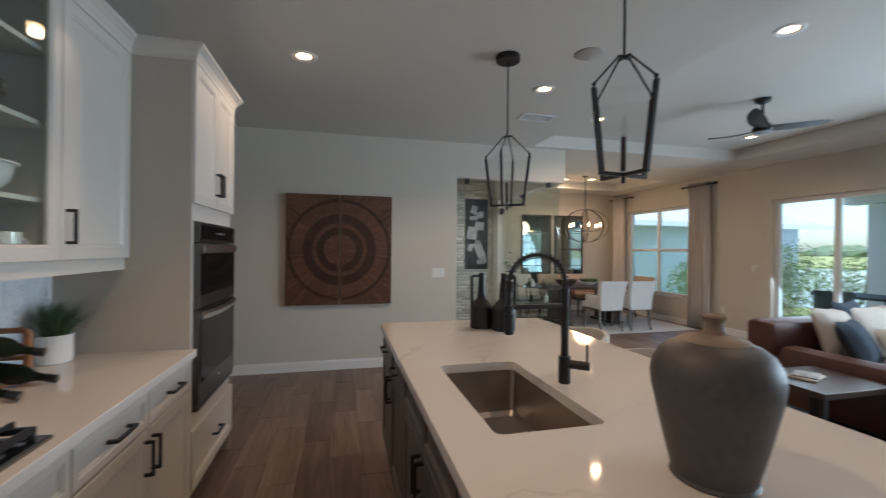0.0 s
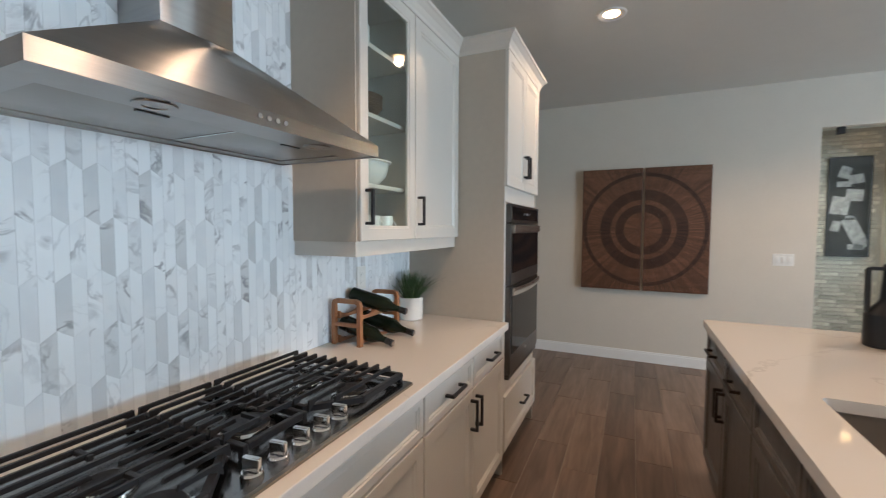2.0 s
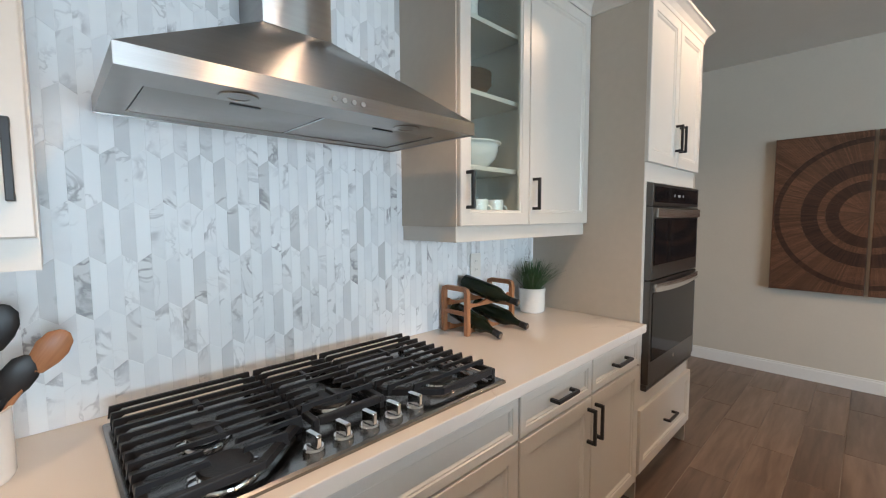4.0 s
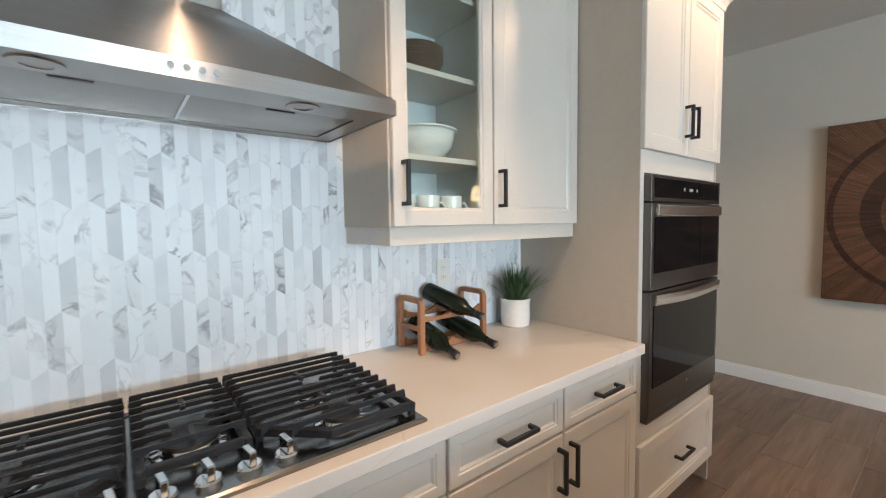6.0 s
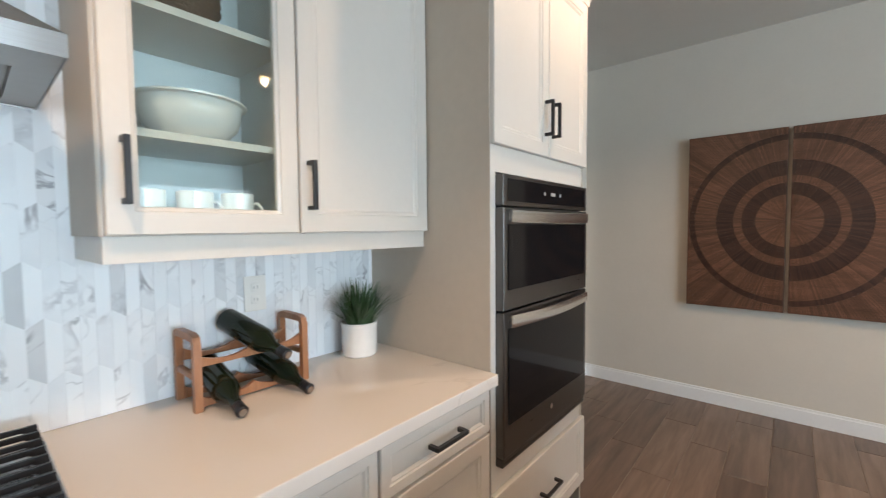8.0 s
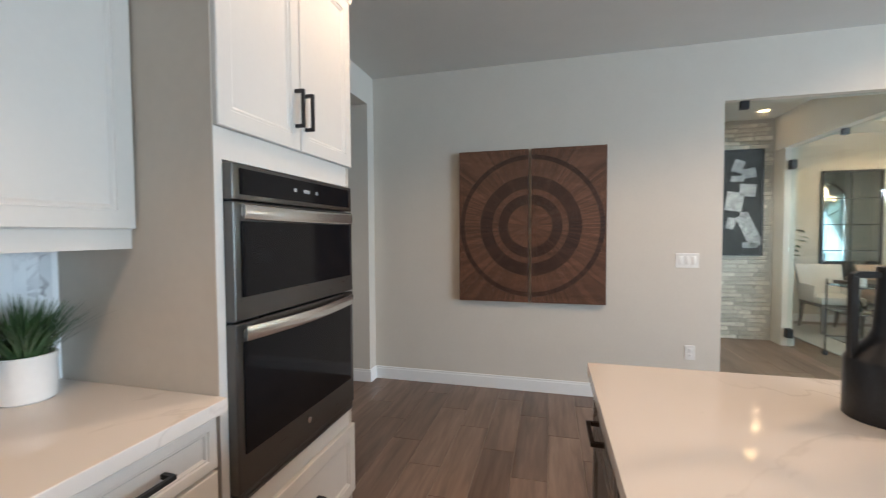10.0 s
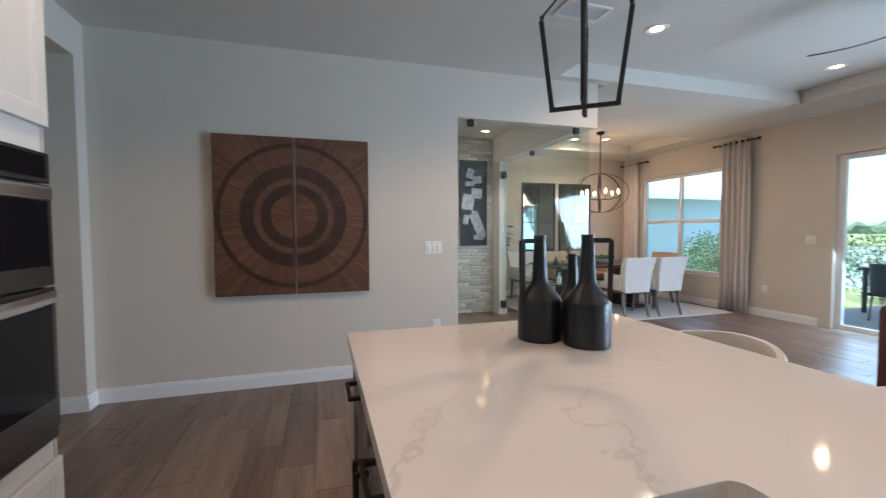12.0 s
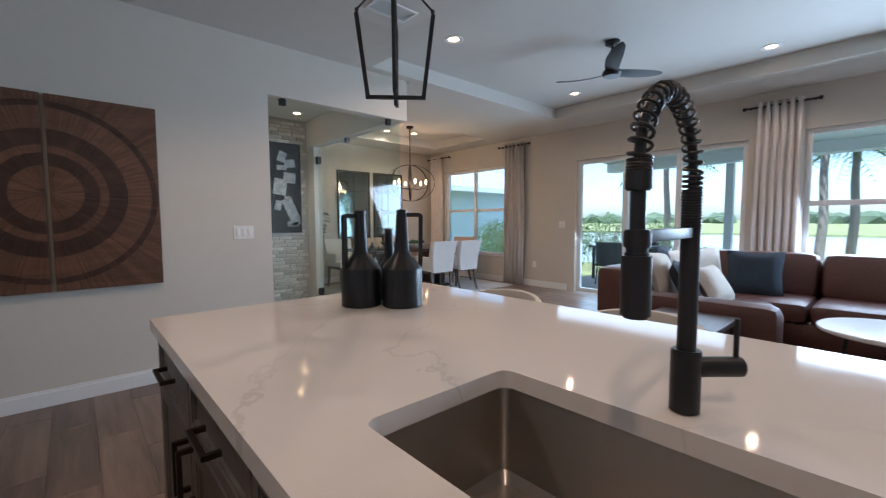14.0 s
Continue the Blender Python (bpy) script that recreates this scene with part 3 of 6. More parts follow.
def pull(parent, at, length, upright, mat=None, flip=False):
    """A square bar pull on two posts, standing off +x."""
    s = -1 if flip else 1
    bm = bmesh.new()
    h, t = length / 2, 0.006
    if upright:
        box(bm, s * 0.026, -t, -h, s * 0.038, t, h, bevel=0.0015)
        for z in (-h, h - 0.012):
            box(bm, 0, -t, z, s * 0.028, t, z + 0.012)
    else:
        box(bm, s * 0.026, -h, -t, s * 0.038, h, t, bevel=0.0015)
        for y in (-h, h - 0.012):
            box(bm, 0, y, -t, s * 0.028, y + 0.012, t)
    ob = part("handle", bm, mat or M_BLACK, parent, "black square bar handle", smooth=False)
    ob.location = at
    return ob


FX = -0.605  # carcass face; fronts stand 20 mm proud of it


def base_unit(y0, y1, label, doors, drawers, handles=True):
    ob = thing("base_cabinet", (FX, y0, 0), label, "cabinet", "base cabinets by the wall")
    w = y1 - y0
    bm = bmesh.new()
    box(bm, X_BACK - FX + 0.002, 0, 0.11, 0, w, 0.873)
    part("body", bm, M_CAB, ob, smooth=False)
    quick_box("toe_kick", X_BACK - FX + 0.002, 0, FL + 0.001, -0.075, w, 0.11, mat=M_CAB, parent=ob)
    if doors:
        dw = w / doors
        for i in range(doors):
            dr = front("drawer_front", dw - 0.008, 0.148, ob, (0, dw * i + 0.004, 0.718), small=True)
            pull(dr, (0.020, dw / 2, 0.075), 0.145, False)
            d = front("door", dw - 0.008, 0.59, ob, (0, dw * i + 0.004, 0.118))
            pull(d, (0.020, (dw - 0.008 - 0.028) if i == 0 else 0.028, 0.48), 0.145, True)
    else:
        for z, h in drawers:
            front("drawer_front", w - 0.008, h, ob, (0, 0.004, z), small=h < 0.2)
    return ob


base_unit(1.513, 2.503, "white panelled base cabinet with drawers over doors", 2, ())
base_unit(0.525, 1.511, "white panelled base cabinet under the cooktop", 0, ((0.718, 0.148), (0.418, 0.292), (0.118, 0.292)))
base_unit(-0.47, 0.523, "white panelled base cabinet beside the cooktop", 2, ())
bm = bmesh.new()
box(bm, X_BACK + 0.001, -0.48, 0.875, -0.563, 2.519, 0.915, bevel=0.003)
tagged(part("worktop", bm, M_QUARTZ, smooth=False), "cream quartz worktop along the tiled wall", "worktop")


# oven tower
def crown(bm, x0, x1, y0, y1, z, left=True, right=True, h=0.085, out=0.05):
    """A cove crown round the front and the two ends of a cabinet top."""
    prof = [(0.0, 0.0), (0.008, 0.0), (0.010, 0.02), (0.022, 0.045), (0.042, 0.065), (out, 0.070), (out, h), (0.0, h)]
    loops = []
    for o, dz in prof:
        yl, yr = (y0 - o) if left else y0, (y1 + o) if right else y1
        loops.append([bm.verts.new((x0, yl, z + dz)), bm.verts.new((x1 + o, yl, z + dz)), bm.verts.new((x1 + o, yr, z + dz)), bm.verts.new((x0, yr, z + dz))])
    for a, b in zip(loops, loops[1:]):
        for i in range(3):
            bm.faces.new((a[i], a[i + 1], b[i + 1], b[i]))
    bm.faces.new(loops[0])
    bm.faces.new(loops[-2][::-1])
    for i in (0, 3):
        bm.faces.new([l[i] for l in loops])


T0, T1 = 2.521, 3.335
tower = thing("oven_tower_cabinet", (FX, T0, 0), "tall white oven cabinet with doors above and drawer below", "cabinet")
tw = T1 - T0
for b in ((X_BACK - FX + 0.002, 0.018, 0.11, 0.004, tw - 0.018, 0.565), (X_BACK - FX + 0.002, 0.018, 1.605, 0.004, tw - 0.018, 2.47),
          (X_BACK - FX + 0.002, 0.018, 0.565, -0.56, tw - 0.018, 1.605)):
    quick_box("body", *b, mat=M_CAB, parent=tower)
quick_box("stile", -0.06, 0.018, 0.565, 0.006, 0.031, 1.605, mat=M_CAB, parent=tower)
quick_box("face_strip", 0.0065, 0.0, 0.475, 0.0095, 0.031, 1.694, mat=M_CAB, parent=tower)
quick_box("stile", -0.06, tw - 0.036, 0.565, 0.004, tw - 0.018, 1.605, mat=M_CAB, parent=tower)
quick_box("side_panel", X_BACK - FX + 0.002, 0, FL + 0.001, 0.006, 0.0175, 2.47, mat=M_TAUPE, parent=tower, label="cabinet side panel in a darker taupe tone")
quick_box("side_panel", X_BACK - FX + 0.002, tw - 0.0175, FL + 0.001, 0.006, tw, 2.47, mat=M_TAUPE, parent=tower, label="cabinet side panel in a darker taupe tone")
quick_box("toe_kick", X_BACK - FX + 0.002, 0.018, FL + 0.001, -0.07, tw - 0.018, 0.11, mat=M_CAB, parent=tower)
bm = bmesh.new()
crown(bm, X_BACK - FX + 0.002, 0.02, 0, tw, 2.455)
part("crown_moulding", bm, M_CAB, tower, smooth=False)
hw = tw / 2
for i in range(2):
    d = front("door", hw - 0.006, 0.760, tower, (0.005, hw * i + 0.003, 1.697))
    pull(d, (0.020, hw - 0.034 if i == 0 else 0.028, 0.15), 0.14, True)
dr = front("drawer_front", tw - 0.006, 0.330, tower, (0.005, 0.003, 0.14))
pull(dr, (0.020, hw, 0.17), 0.145, False)

# wall oven with microwave above
oven = thing("double_wall_oven", (-0.60, 2.554, 0.562), "dark steel built-in double oven with black glass", "oven")
ow = 0.743
bm = bmesh.new()
box(bm, -0.50, 0.004, 0.0, 0.0, ow - 0.004, 1.032)
part("casing", bm, M_BLACK, oven, smooth=False)
bm = bmesh.new()
box(bm, 0.001, 0, 0.925, 0.034, ow, 1.034, bevel=0.004)
pnl = part("control_panel", bm, M_DSTEEL, oven, smooth=False)
quick_box("display", 0.0342, 0.03, 0.942, 0.0362, ow - 0.03, 1.020, mat=M_OVGLASS, parent=pnl)
for i, (a, b) in enumerate(((0.30, 0.315), (0.36, 0.40), (0.44, 0.455))):
    quick_box("mark", 0.0363, a, 0.975, 0.0368, b, 0.988, mat=M_GREYBAR, parent=pnl)


def oven_door(name, z0, z1, g0, g1, hz, bow):
    bm = bmesh.new()
    box(bm, 0.001, 0, z0, 0.036, ow, z1, bevel=0.004)
    d = part(name, bm, M_DSTEEL, oven, smooth=False)
    quick_box("glass", 0.0362, 0.030, g0, 0.0395, ow - 0.030, g1, mat=M_OVGLASS, parent=d)
    bm = bmesh.new()
    n, half = 14, 0.022
    rows = []
    for i in range(n + 1):
        u = i / n
        y = 0.030 + (ow - 0.060) * u
        x = 0.046 + bow * 0.6 * math.sin(math.pi * u)
        zc = hz - bow * 0.9 * math.sin(math.pi * u) * 0.55
        rows.append([bm.verts.new(p) for p in ((x + 0.006, y, zc - half), (x + 0.008, y, zc - half * 0.86), (x + 0.008, y, zc + half * 0.86), (x + 0.006, y, zc + half), (x - 0.006, y, zc + half), (x - 0.006, y, zc - half))])
    for a, b in zip(rows, rows[1:]):
        for k in range(6):
            bm.faces.new((a[k], b[k], b[(k + 1) % 6], a[(k + 1) % 6]))
    bm.faces.new(rows[0])
    bm.faces.new(rows[-1][::-1])
    for y in (0.028, ow - 0.042):
        box(bm, 0.036, y, hz - 0.012, 0.042, y + 0.014, hz + 0.012)
    part("handle", bm, M_HANDLE, d, "bright steel bar handle")
    return d


oven_door("microwave_door", 0.560, 0.920, 0.632, 0.862, 0.890, 0.006)
oven_door("oven_door", 0.034, 0.554, 0.150, 0.496, 0.522, 0.016)
bm = bmesh.new()
for z in (0.0, 0.016):
    box(bm, 0.001, 0.002, z, 0.030, ow - 0.002, z + 0.013, bevel=0.002)
part("vent_trim", bm, M_DSTEEL, oven, smooth=False)
bm = bmesh.new()
cyl(bm, 0, 0, 0, 0.002, 0.012, seg=20, m=pose(0.0362, ow / 2, 0.105, 0, 90))
part("emblem", bm, M_CHROME, oven)

# upper cabinets
UX = -0.898


def upper_unit(y0, y1, glass_first, label):
    ob = thing("wall_cabinet", (UX, y0, 1.400), label, "cabinet", "wall cabinets")
    w, h, dp = y1 - y0, 1.06, UX - X_BACK - 0.002
    bm = bmesh.new()
    t = 0.018
    dws = (w * 0.450, w * 0.550)
    dw = dws[0]
    if glass_first:
        spans = ((-dp, 0, 0, 0, t, h), (-dp, w - t, 0, 0, w, h), (-dp, t, 0, 0, w - t, t), (-dp, t, h - t, 0, w - t, h), (-dp, dw - t / 2, t, 0, dw + t / 2, h - t), (-dp, t, t, -dp + 0.008, w - t, h - t))
        bm.free()
        for b in spans:
            quick_box("carcass_panel", *b, mat=M_CABIN, parent=ob)
    else:
        box(bm, -dp, 0, 0, 0, w, h)
        part("body", bm, M_CAB, ob, smooth=False)
    # the shade on the cabinet's end is put into this darker taupe colour
    quick_box("side_panel", -dp, -0.006, 0, 0.004, -0.0005, h, mat=M_TAUPE, parent=ob, label="cabinet side panel in a darker taupe tone")
    if glass_first:
        for z in (0.222, 0.510, 0.790):
            quick_box("shelf", -dp + 0.01, t, z, -0.022, dw - t / 2, z + t, mat=M_CAB, parent=ob)
    for i in range(2):
        at = (0.0, dw * i + 0.003, 0.002)
        wd = dws[i]
        if glass_first and i == 0:
            bm = bmesh.new()
            a = loft(bm, dw - 0.006, h - 0.01, [(0, 0), (0, 0.017), (0.003, 0.020), (0.050, 0.020), (0.053, 0.016), (0.060, 0.014), (0.062, 0.008), (0.062, 0.0)], back=False)
            for k in range(4):
                bm.faces.new((a[-1][k], a[-1][(k + 1) % 4], a[0][(k + 1) % 4], a[0][k]))
            d = part("glass_door", bm, M_CAB, ob, smooth=False)
            d.location = at
            g = quick_box("pane", 0.008, 0.0625, 0.0625, 0.012, dw - 0.0685, h - 0.0725, mat=M_CLEAR, parent=d)
        else:
            d = front("door", wd - 0.006, h - 0.01, ob, at)
        pull(d, (0.020, (0.034 if i == 0 else 0.026) if glass_first else (wd - 0.034 if i else 0.034), 0.135), 0.14, True)
    rail = bmesh.new()
    box(rail, -dp, 0.0, -0.058, -0.004, w, -0.0005)
    part("light_rail", rail, M_CAB, ob, smooth=False)
    bm = bmesh.new()
    crown(bm, -dp, 0.012, 0, w, h - 0.005, right=not glass_first)
    part("crown_moulding", bm, M_CAB, ob, smooth=False)
    return ob


upper_unit(1.545, 2.519, True, "white wall cabinet with one glass door and shelves")
upper_unit(-0.50, 0.443, False, "white panelled wall cabinet beside the hood")

# hood
hood = thing("range_hood", (X_BACK + 0.012, 1.02, 1.704), "brushed steel pyramid chimney range hood", "range hood")
hd, hw2 = 0.455, 0.468
bm = bmesh.new()
lower = [(0, -hw2), (hd, -hw2), (hd, hw2), (0, hw2)]
upper = [(0, -0.105), (0.185, -0.105), (0.185, 0.105), (0, 0.105)]
rings = []
for pts, z in ((lower, 0.0), (lower, 0.040), (upper, 0.275)):
    rings.append([bm.verts.new((x, y, z)) for x, y in pts])
for a, b in zip(rings, rings[1:]):
    for i in range(4):
        bm.faces.new((a[i], a[(i + 1) % 4], b[(i + 1) % 4], b[i]))
bm.faces.new(rings[-1])
part("canopy", bm, M_STEEL, hood, smooth=False)
quick_box("chimney", 0, -0.105, 0.2755, 0.185, 0.105, CEIL - 1.704 - 0.002, mat=M_STEEL, parent=hood, bevel=0.002)
bm = bmesh.new()
for b in ((0.0, -hw2 + 0.001, 0.004, 0.045, hw2 - 0.001, 0.012), (hd - 0.13, -hw2 + 0.001, 0.004, hd - 0.001, hw2 - 0.001, 0.012),
          (0.045, -hw2 + 0.001, 0.004, hd - 0.13, -hw2 + 0.06, 0.012), (0.045, hw2 - 0.06, 0.004, hd - 0.13, hw2 - 0.001, 0.012)):
    box(bm, *b)
quick_box("backing_plate", 0.001, -hw2 + 0.002, 0.016, hd - 0.002, hw2 - 0.002, 0.020, mat=M_SINK, parent=hood)
part("underside", bm, M_SINK, hood, smooth=False)
for y0 in (-hw2 + 0.064, 0.004):
    f = quick_box("filter", 0.049, y0, 0.007, hd - 0.134, y0 + hw2 - 0.068, 0.014, mat=M_SINK, parent=hood, bevel=0.002)
    quick_box("filter_rim", hd - 0.1338, y0 - 0.002, 0.005, hd - 0.1302, y0 + hw2 - 0.066, 0.012, mat=M_HANDLE, parent=f)
    quick_box("clip", hd - 0.160, y0 + 0.17, 0.003, hd - 0.150, y0 + 0.24, 0.0068, mat=M_DSTEEL, parent=f)
quick_box("filter_divider", 0.047, -0.0035, 0.0052, hd - 0.131, 0.0035, 0.0155, mat=M_HANDLE, parent=hood)
for y0 in (-0.24, 0.24):
    bm = bmesh.new()
    lathe(bm, [(0.0, -0.002), (0.022, -0.002), (0.024, -0.004), (0.040, -0.003), (0.042, 0.0)], 28, pose(hd - 0.075, y0, 0.0038))
    part("lamp_ring", bm, M_SINK, hood)
for i in range(4):
    bm = bmesh.new()
    cyl(bm, 0, 0, 0, 0.006, 0.0065, seg=14, m=pose(hd, -0.045 + i * 0.027, 0.021, 0, 90))
    part("button", bm, M_CHROME, hood)

# cooktop
ck = thing("gas_cooktop", (-1.135, 0.524, 0.915), "steel five-burner gas cooktop with cast iron grates", "cooktop")
cw, cd = 0.940, 0.530
bm = bmesh.new()
loops = []
for o, z in ((0.0, 0.0005), (0.0, 0.008), (0.006, 0.013), (0.028, 0.013), (0.034, 0.009), (0.05, 0.009)):
    loops.append([bm.verts.new(p) for p in ((o, o, z), (cd - o, o, z), (cd - o, cw - o, z), (o, cw - o, z))])
for a, b in zip(loops, loops[1:]):
    for i in range(4):
        bm.faces.new((a[i], a[(i + 1) % 4], b[(i + 1) % 4], b[i]))
bm.faces.new(loops[-1])
part("hob_plate", bm, M_COOK, ck, smooth=False)
BURNERS = ((0.255, 0.165, 0.042), (0.43, 0.160, 0.052), (0.30, 0.458, 0.060), (0.215, 0.765, 0.042), (0.405, 0.765, 0.048))
for bx, by, br in BURNERS:
    bm = bmesh.new()
    lathe(bm, [(0, 0.0095), (br + 0.016, 0.0095), (br + 0.014, 0.016), (br, 0.018), (br - 0.004, 0.026), (0, 0.026)], 32, pose(bx, by, 0))
    bur = part("burner", bm, M_CHROME, ck, "bright metal burner ring")
    bm = bmesh.new()
    lathe(bm, [(0, 0.0262), (br - 0.002, 0.0262), (br, 0.030), (br - 0.004, 0.035), (0, 0.036)], 32, pose(bx, by, 0))
    part("burner_cap", bm, M_IRON, bur, "black cast iron burner cap")


def grate(y0, y1, xs, front_x, chamfer=0, cut=0):
    """Blade bars along the wall, tied by end rails with feet."""
    bm = bmesh.new()
    top, t = 0.060, 0.0036
    w = y1 - y0
    for x in xs:
        back = max(0.0, x - 0.39) * 1.15
        y0c, y1c = y0 + (back if cut < 0 else 0), y1 - (back if cut > 0 else 0)
        spans = [(y0c, y1c, 1, 1)]
        for bx, by, br in BURNERS:
            if y0 < by < y1 and abs(bx - x) < br * 0.8:
                spans = [(y0c, by - br * 0.55, 1, 0), (by + br * 0.55, y1c, 0, 1)]
        for a, b, la, lb in spans:
            out = [(a, 0.030 if la else 0.049), (a + 0.004, top), (b - 0.004, top), (b, 0.030 if lb else 0.049), (b - 0.03, 0.049), (a + 0.03, 0.049)]
            vs = [bm.verts.new((x + s * t, y, z)) for s in (-1, 1) for y, z in out]
            bm.faces.new(vs[:6])
            bm.faces.new(vs[6:][::-1])
            for i in range(6):
                j = (i + 1) % 6
                bm.faces.new((vs[i], vs[j], vs[6 + j], vs[6 + i]))
    xa, xb = min(xs), front_x
    for y, sd in ((y0 + 0.012, -1), (y1 - 0.012, 1)):
        end = 0.385 if sd == cut else xb
        box(bm, xa - 0.006, y - 0.008, 0.026, end, y + 0.008, 0.044, bevel=0.003)
        for x in (xa, end - 0.012):
            box(bm, x - 0.006, y - 0.007, 0.010, x + 0.010, y + 0.007, 0.028)
        if sd == cut:
            tube(bm, [(end - 0.006, y, 0.035), (xb - 0.008, y - sd * 0.125, 0.035)], 0.012, square=True)
    box(bm, xb - 0.016, y0 + (0.13 if cut < 0 else 0.02 + chamfer), 0.026, xb, y1 - (0.13 if cut > 0 else 0.02 + chamfer), 0.046, bevel=0.003)
    ym = (y0 + y1) / 2
    for x in (xa + 0.12, xa + 0.30):
        if x < xb - 0.05:
            box(bm, x - 0.035, ym - 0.006, 0.046, x + 0.035, ym + 0.006, top - 0.002, bevel=0.002)
    part("grate", bm, M_IRON, ck, "black cast iron grate", smooth=False)


XS = [0.022 + i * 0.047 for i in range(10)]
grate(0.010, 0.346, XS, 0.50, 0, 1)
grate(0.352, 0.564, XS[:8], 0.415)
grate(0.570, 0.930, XS, 0.50, 0, -1)
for i in range(5):
    bm = bmesh.new()
    y = 0.322 + i * 0.0718
    lathe(bm, [(0, 0.0095), (0.024, 0.0095), (0.024, 0.022), (0.021, 0.026), (0, 0.026)], 24, pose(0.483, y, 0))
    knob = part("knob", bm, M_CHROME, ck, "chrome control knob")
    bm = bmesh.new()
    box(bm, -0.021, -0.0065, 0.0262, 0.021, 0.0065, 0.056, bevel=0.0025, m=pose(0.483, y, 0, 0, 0, 8))
    part("grip", bm, M_CHROME, knob, smooth=False)

# things on the wall run
pot = thing("potted_grass", (-1.115, 2.366, 0.915), "green grass plant in a white ceramic pot", "plant")
bm = bmesh.new()
lathe(bm, [(0, 0), (0.060, 0), (0.067, 0.006), (0.070, 0.05), (0.069, 0.110), (0.071, 0.118), (0.072, 0.130), (0.068, 0.133), (0.063, 0.130), (0.060, 0.11), (0, 0.11)], 36)
part("flowerpot", bm, M_CERAMIC, pot)
bm = bmesh.new()
rnd = random.Random(4)
for i in range(330):
    a, r0 = rnd.uniform(0, 6.283), 0.045 * math.sqrt(rnd.random())
    lean, ln, wd = rnd.uniform(0.15, 1.25) * (0.55 + r0 / 0.07), rnd.uniform(0.13, 0.20), rnd.uniform(0.0030, 0.0050)
    ox, oy = math.cos(a), math.sin(a)
    if ox < 0:
        lean *= 1 + 0.75 * ox  # the wall behind holds them back
    prev = None
    for k in range(5):
        u = k / 4
        rr = r0 + lean * ln * 0.86 * u ** 1.4
        z = 0.105 + ln * u * (1.04 - 0.25 * lean * u)
        wv = wd * (1 - u * 0.92)
        p = [bm.verts.new((ox * rr - oy * wv, oy * rr + ox * wv, z)), bm.verts.new((ox * rr + oy * wv, oy * rr - ox * wv, z))]
        if prev:
            bm.faces.new((prev[0], prev[1], p[1], p[0]))
        prev = p
part("grass_blades", bm, M_LEAF, pot)

# wine rack and three bottles
rack = thing("wine_rack", (-1.195, 1.745, 0.915), "reddish wooden two-tier wine rack", "wine rack")
RW, RL, RH = 0.165, 0.345, 0.215


def rounded_frame(y):
    bm = bmesh.new()
    r = 0.011
    pts = [(0.011, y, 0.0), (0.011, y, RH - 0.03), (0.016, y, RH - 0.016), (0.03, y, RH - 0.011), (RW - 0.03, y, RH - 0.011), (RW - 0.016, y, RH - 0.016), (RW - 0.011, y, RH - 0.03), (RW - 0.011, y, 0.0)]
    tube(bm, pts, r * 1.3, square=True)
    box(bm, 0.02, y - 0.008, 0.085, RW - 0.02, y + 0.008, 0.103, bevel=0.003)
    part("end_frame", bm, M_OAK, rack)


rounded_frame(0.012)
rounded_frame(RL - 0.012)


def scallop(x, z):
    """A rail along the rack with three hollows for bottles."""
    bm = bmesh.new()
    n = 36
    rows = []
    for i in range(n + 1):
        y = 0.02 + (RL - 0.04) * i / n
        dip = max(0.0, math.sin(math.pi * ((i / n * 2) % 1.0)) ** 0.7) * 0.022
        rows.append([bm.verts.new(p) for p in ((x - 0.007, y, z - 0.016), (x + 0.007, y, z - 0.016), (x + 0.007, y, z + 0.018 - dip), (x - 0.007, y, z + 0.018 - dip))])
    for a, b in zip(rows, rows[1:]):
        for k in range(4):
            bm.faces.new((a[k], a[(k + 1) % 4], b[(k + 1) % 4], b[k]))
    bm.faces.new(rows[0])
    bm.faces.new(rows[-1][::-1])
    part("scalloped_rail", bm, M_OAK, rack)


for x in (0.03, RW - 0.026):
    for z in (0.022, 0.135):
        scallop(x, z)


def wine_bottle(at, tilt, yaw):
    ob = thing("wine_bottle", at, "dark green glass wine bottle lying in the rack", "bottle", "wine bottles")
    ob.matrix_basis = pose(*at, 0, 0, yaw) @ pose(0, 0, 0, 0, 90 + tilt, 0)
    bm = bmesh.new()
    lathe(bm, [(0, 0.012), (0.030, 0.0), (0.0375, 0.006), (0.0375, 0.175), (0.034, 0.195), (0.020, 0.222), (0.0150, 0.24), (0.0142, 0.262)], 28)
    part("glass_body", bm, M_BOTTLE, ob)
    bm = bmesh.new()
    lathe(bm, [(0.0146, 0.262), (0.0152, 0.263), (0.0152, 0.290), (0.0165, 0.291), (0.0165, 0.297), (0.013, 0.300), (0, 0.300)], 24)
    part("foil_neck", bm, M_BLACKCER, ob)
    bm = bmesh.new()
    cyl(bm, 0, 0, 0.3003, 0.3025, 0.010, seg=18)
    part("cork", bm, M_TAN, ob, "pale cork")


wine_bottle((-1.195, 1.832, 1.000), 13, -3)
wine_bottle((-1.195, 1.985, 1.000), 13, 6)
wine_bottle((-1.195, 1.90, 1.125), 14, 10)

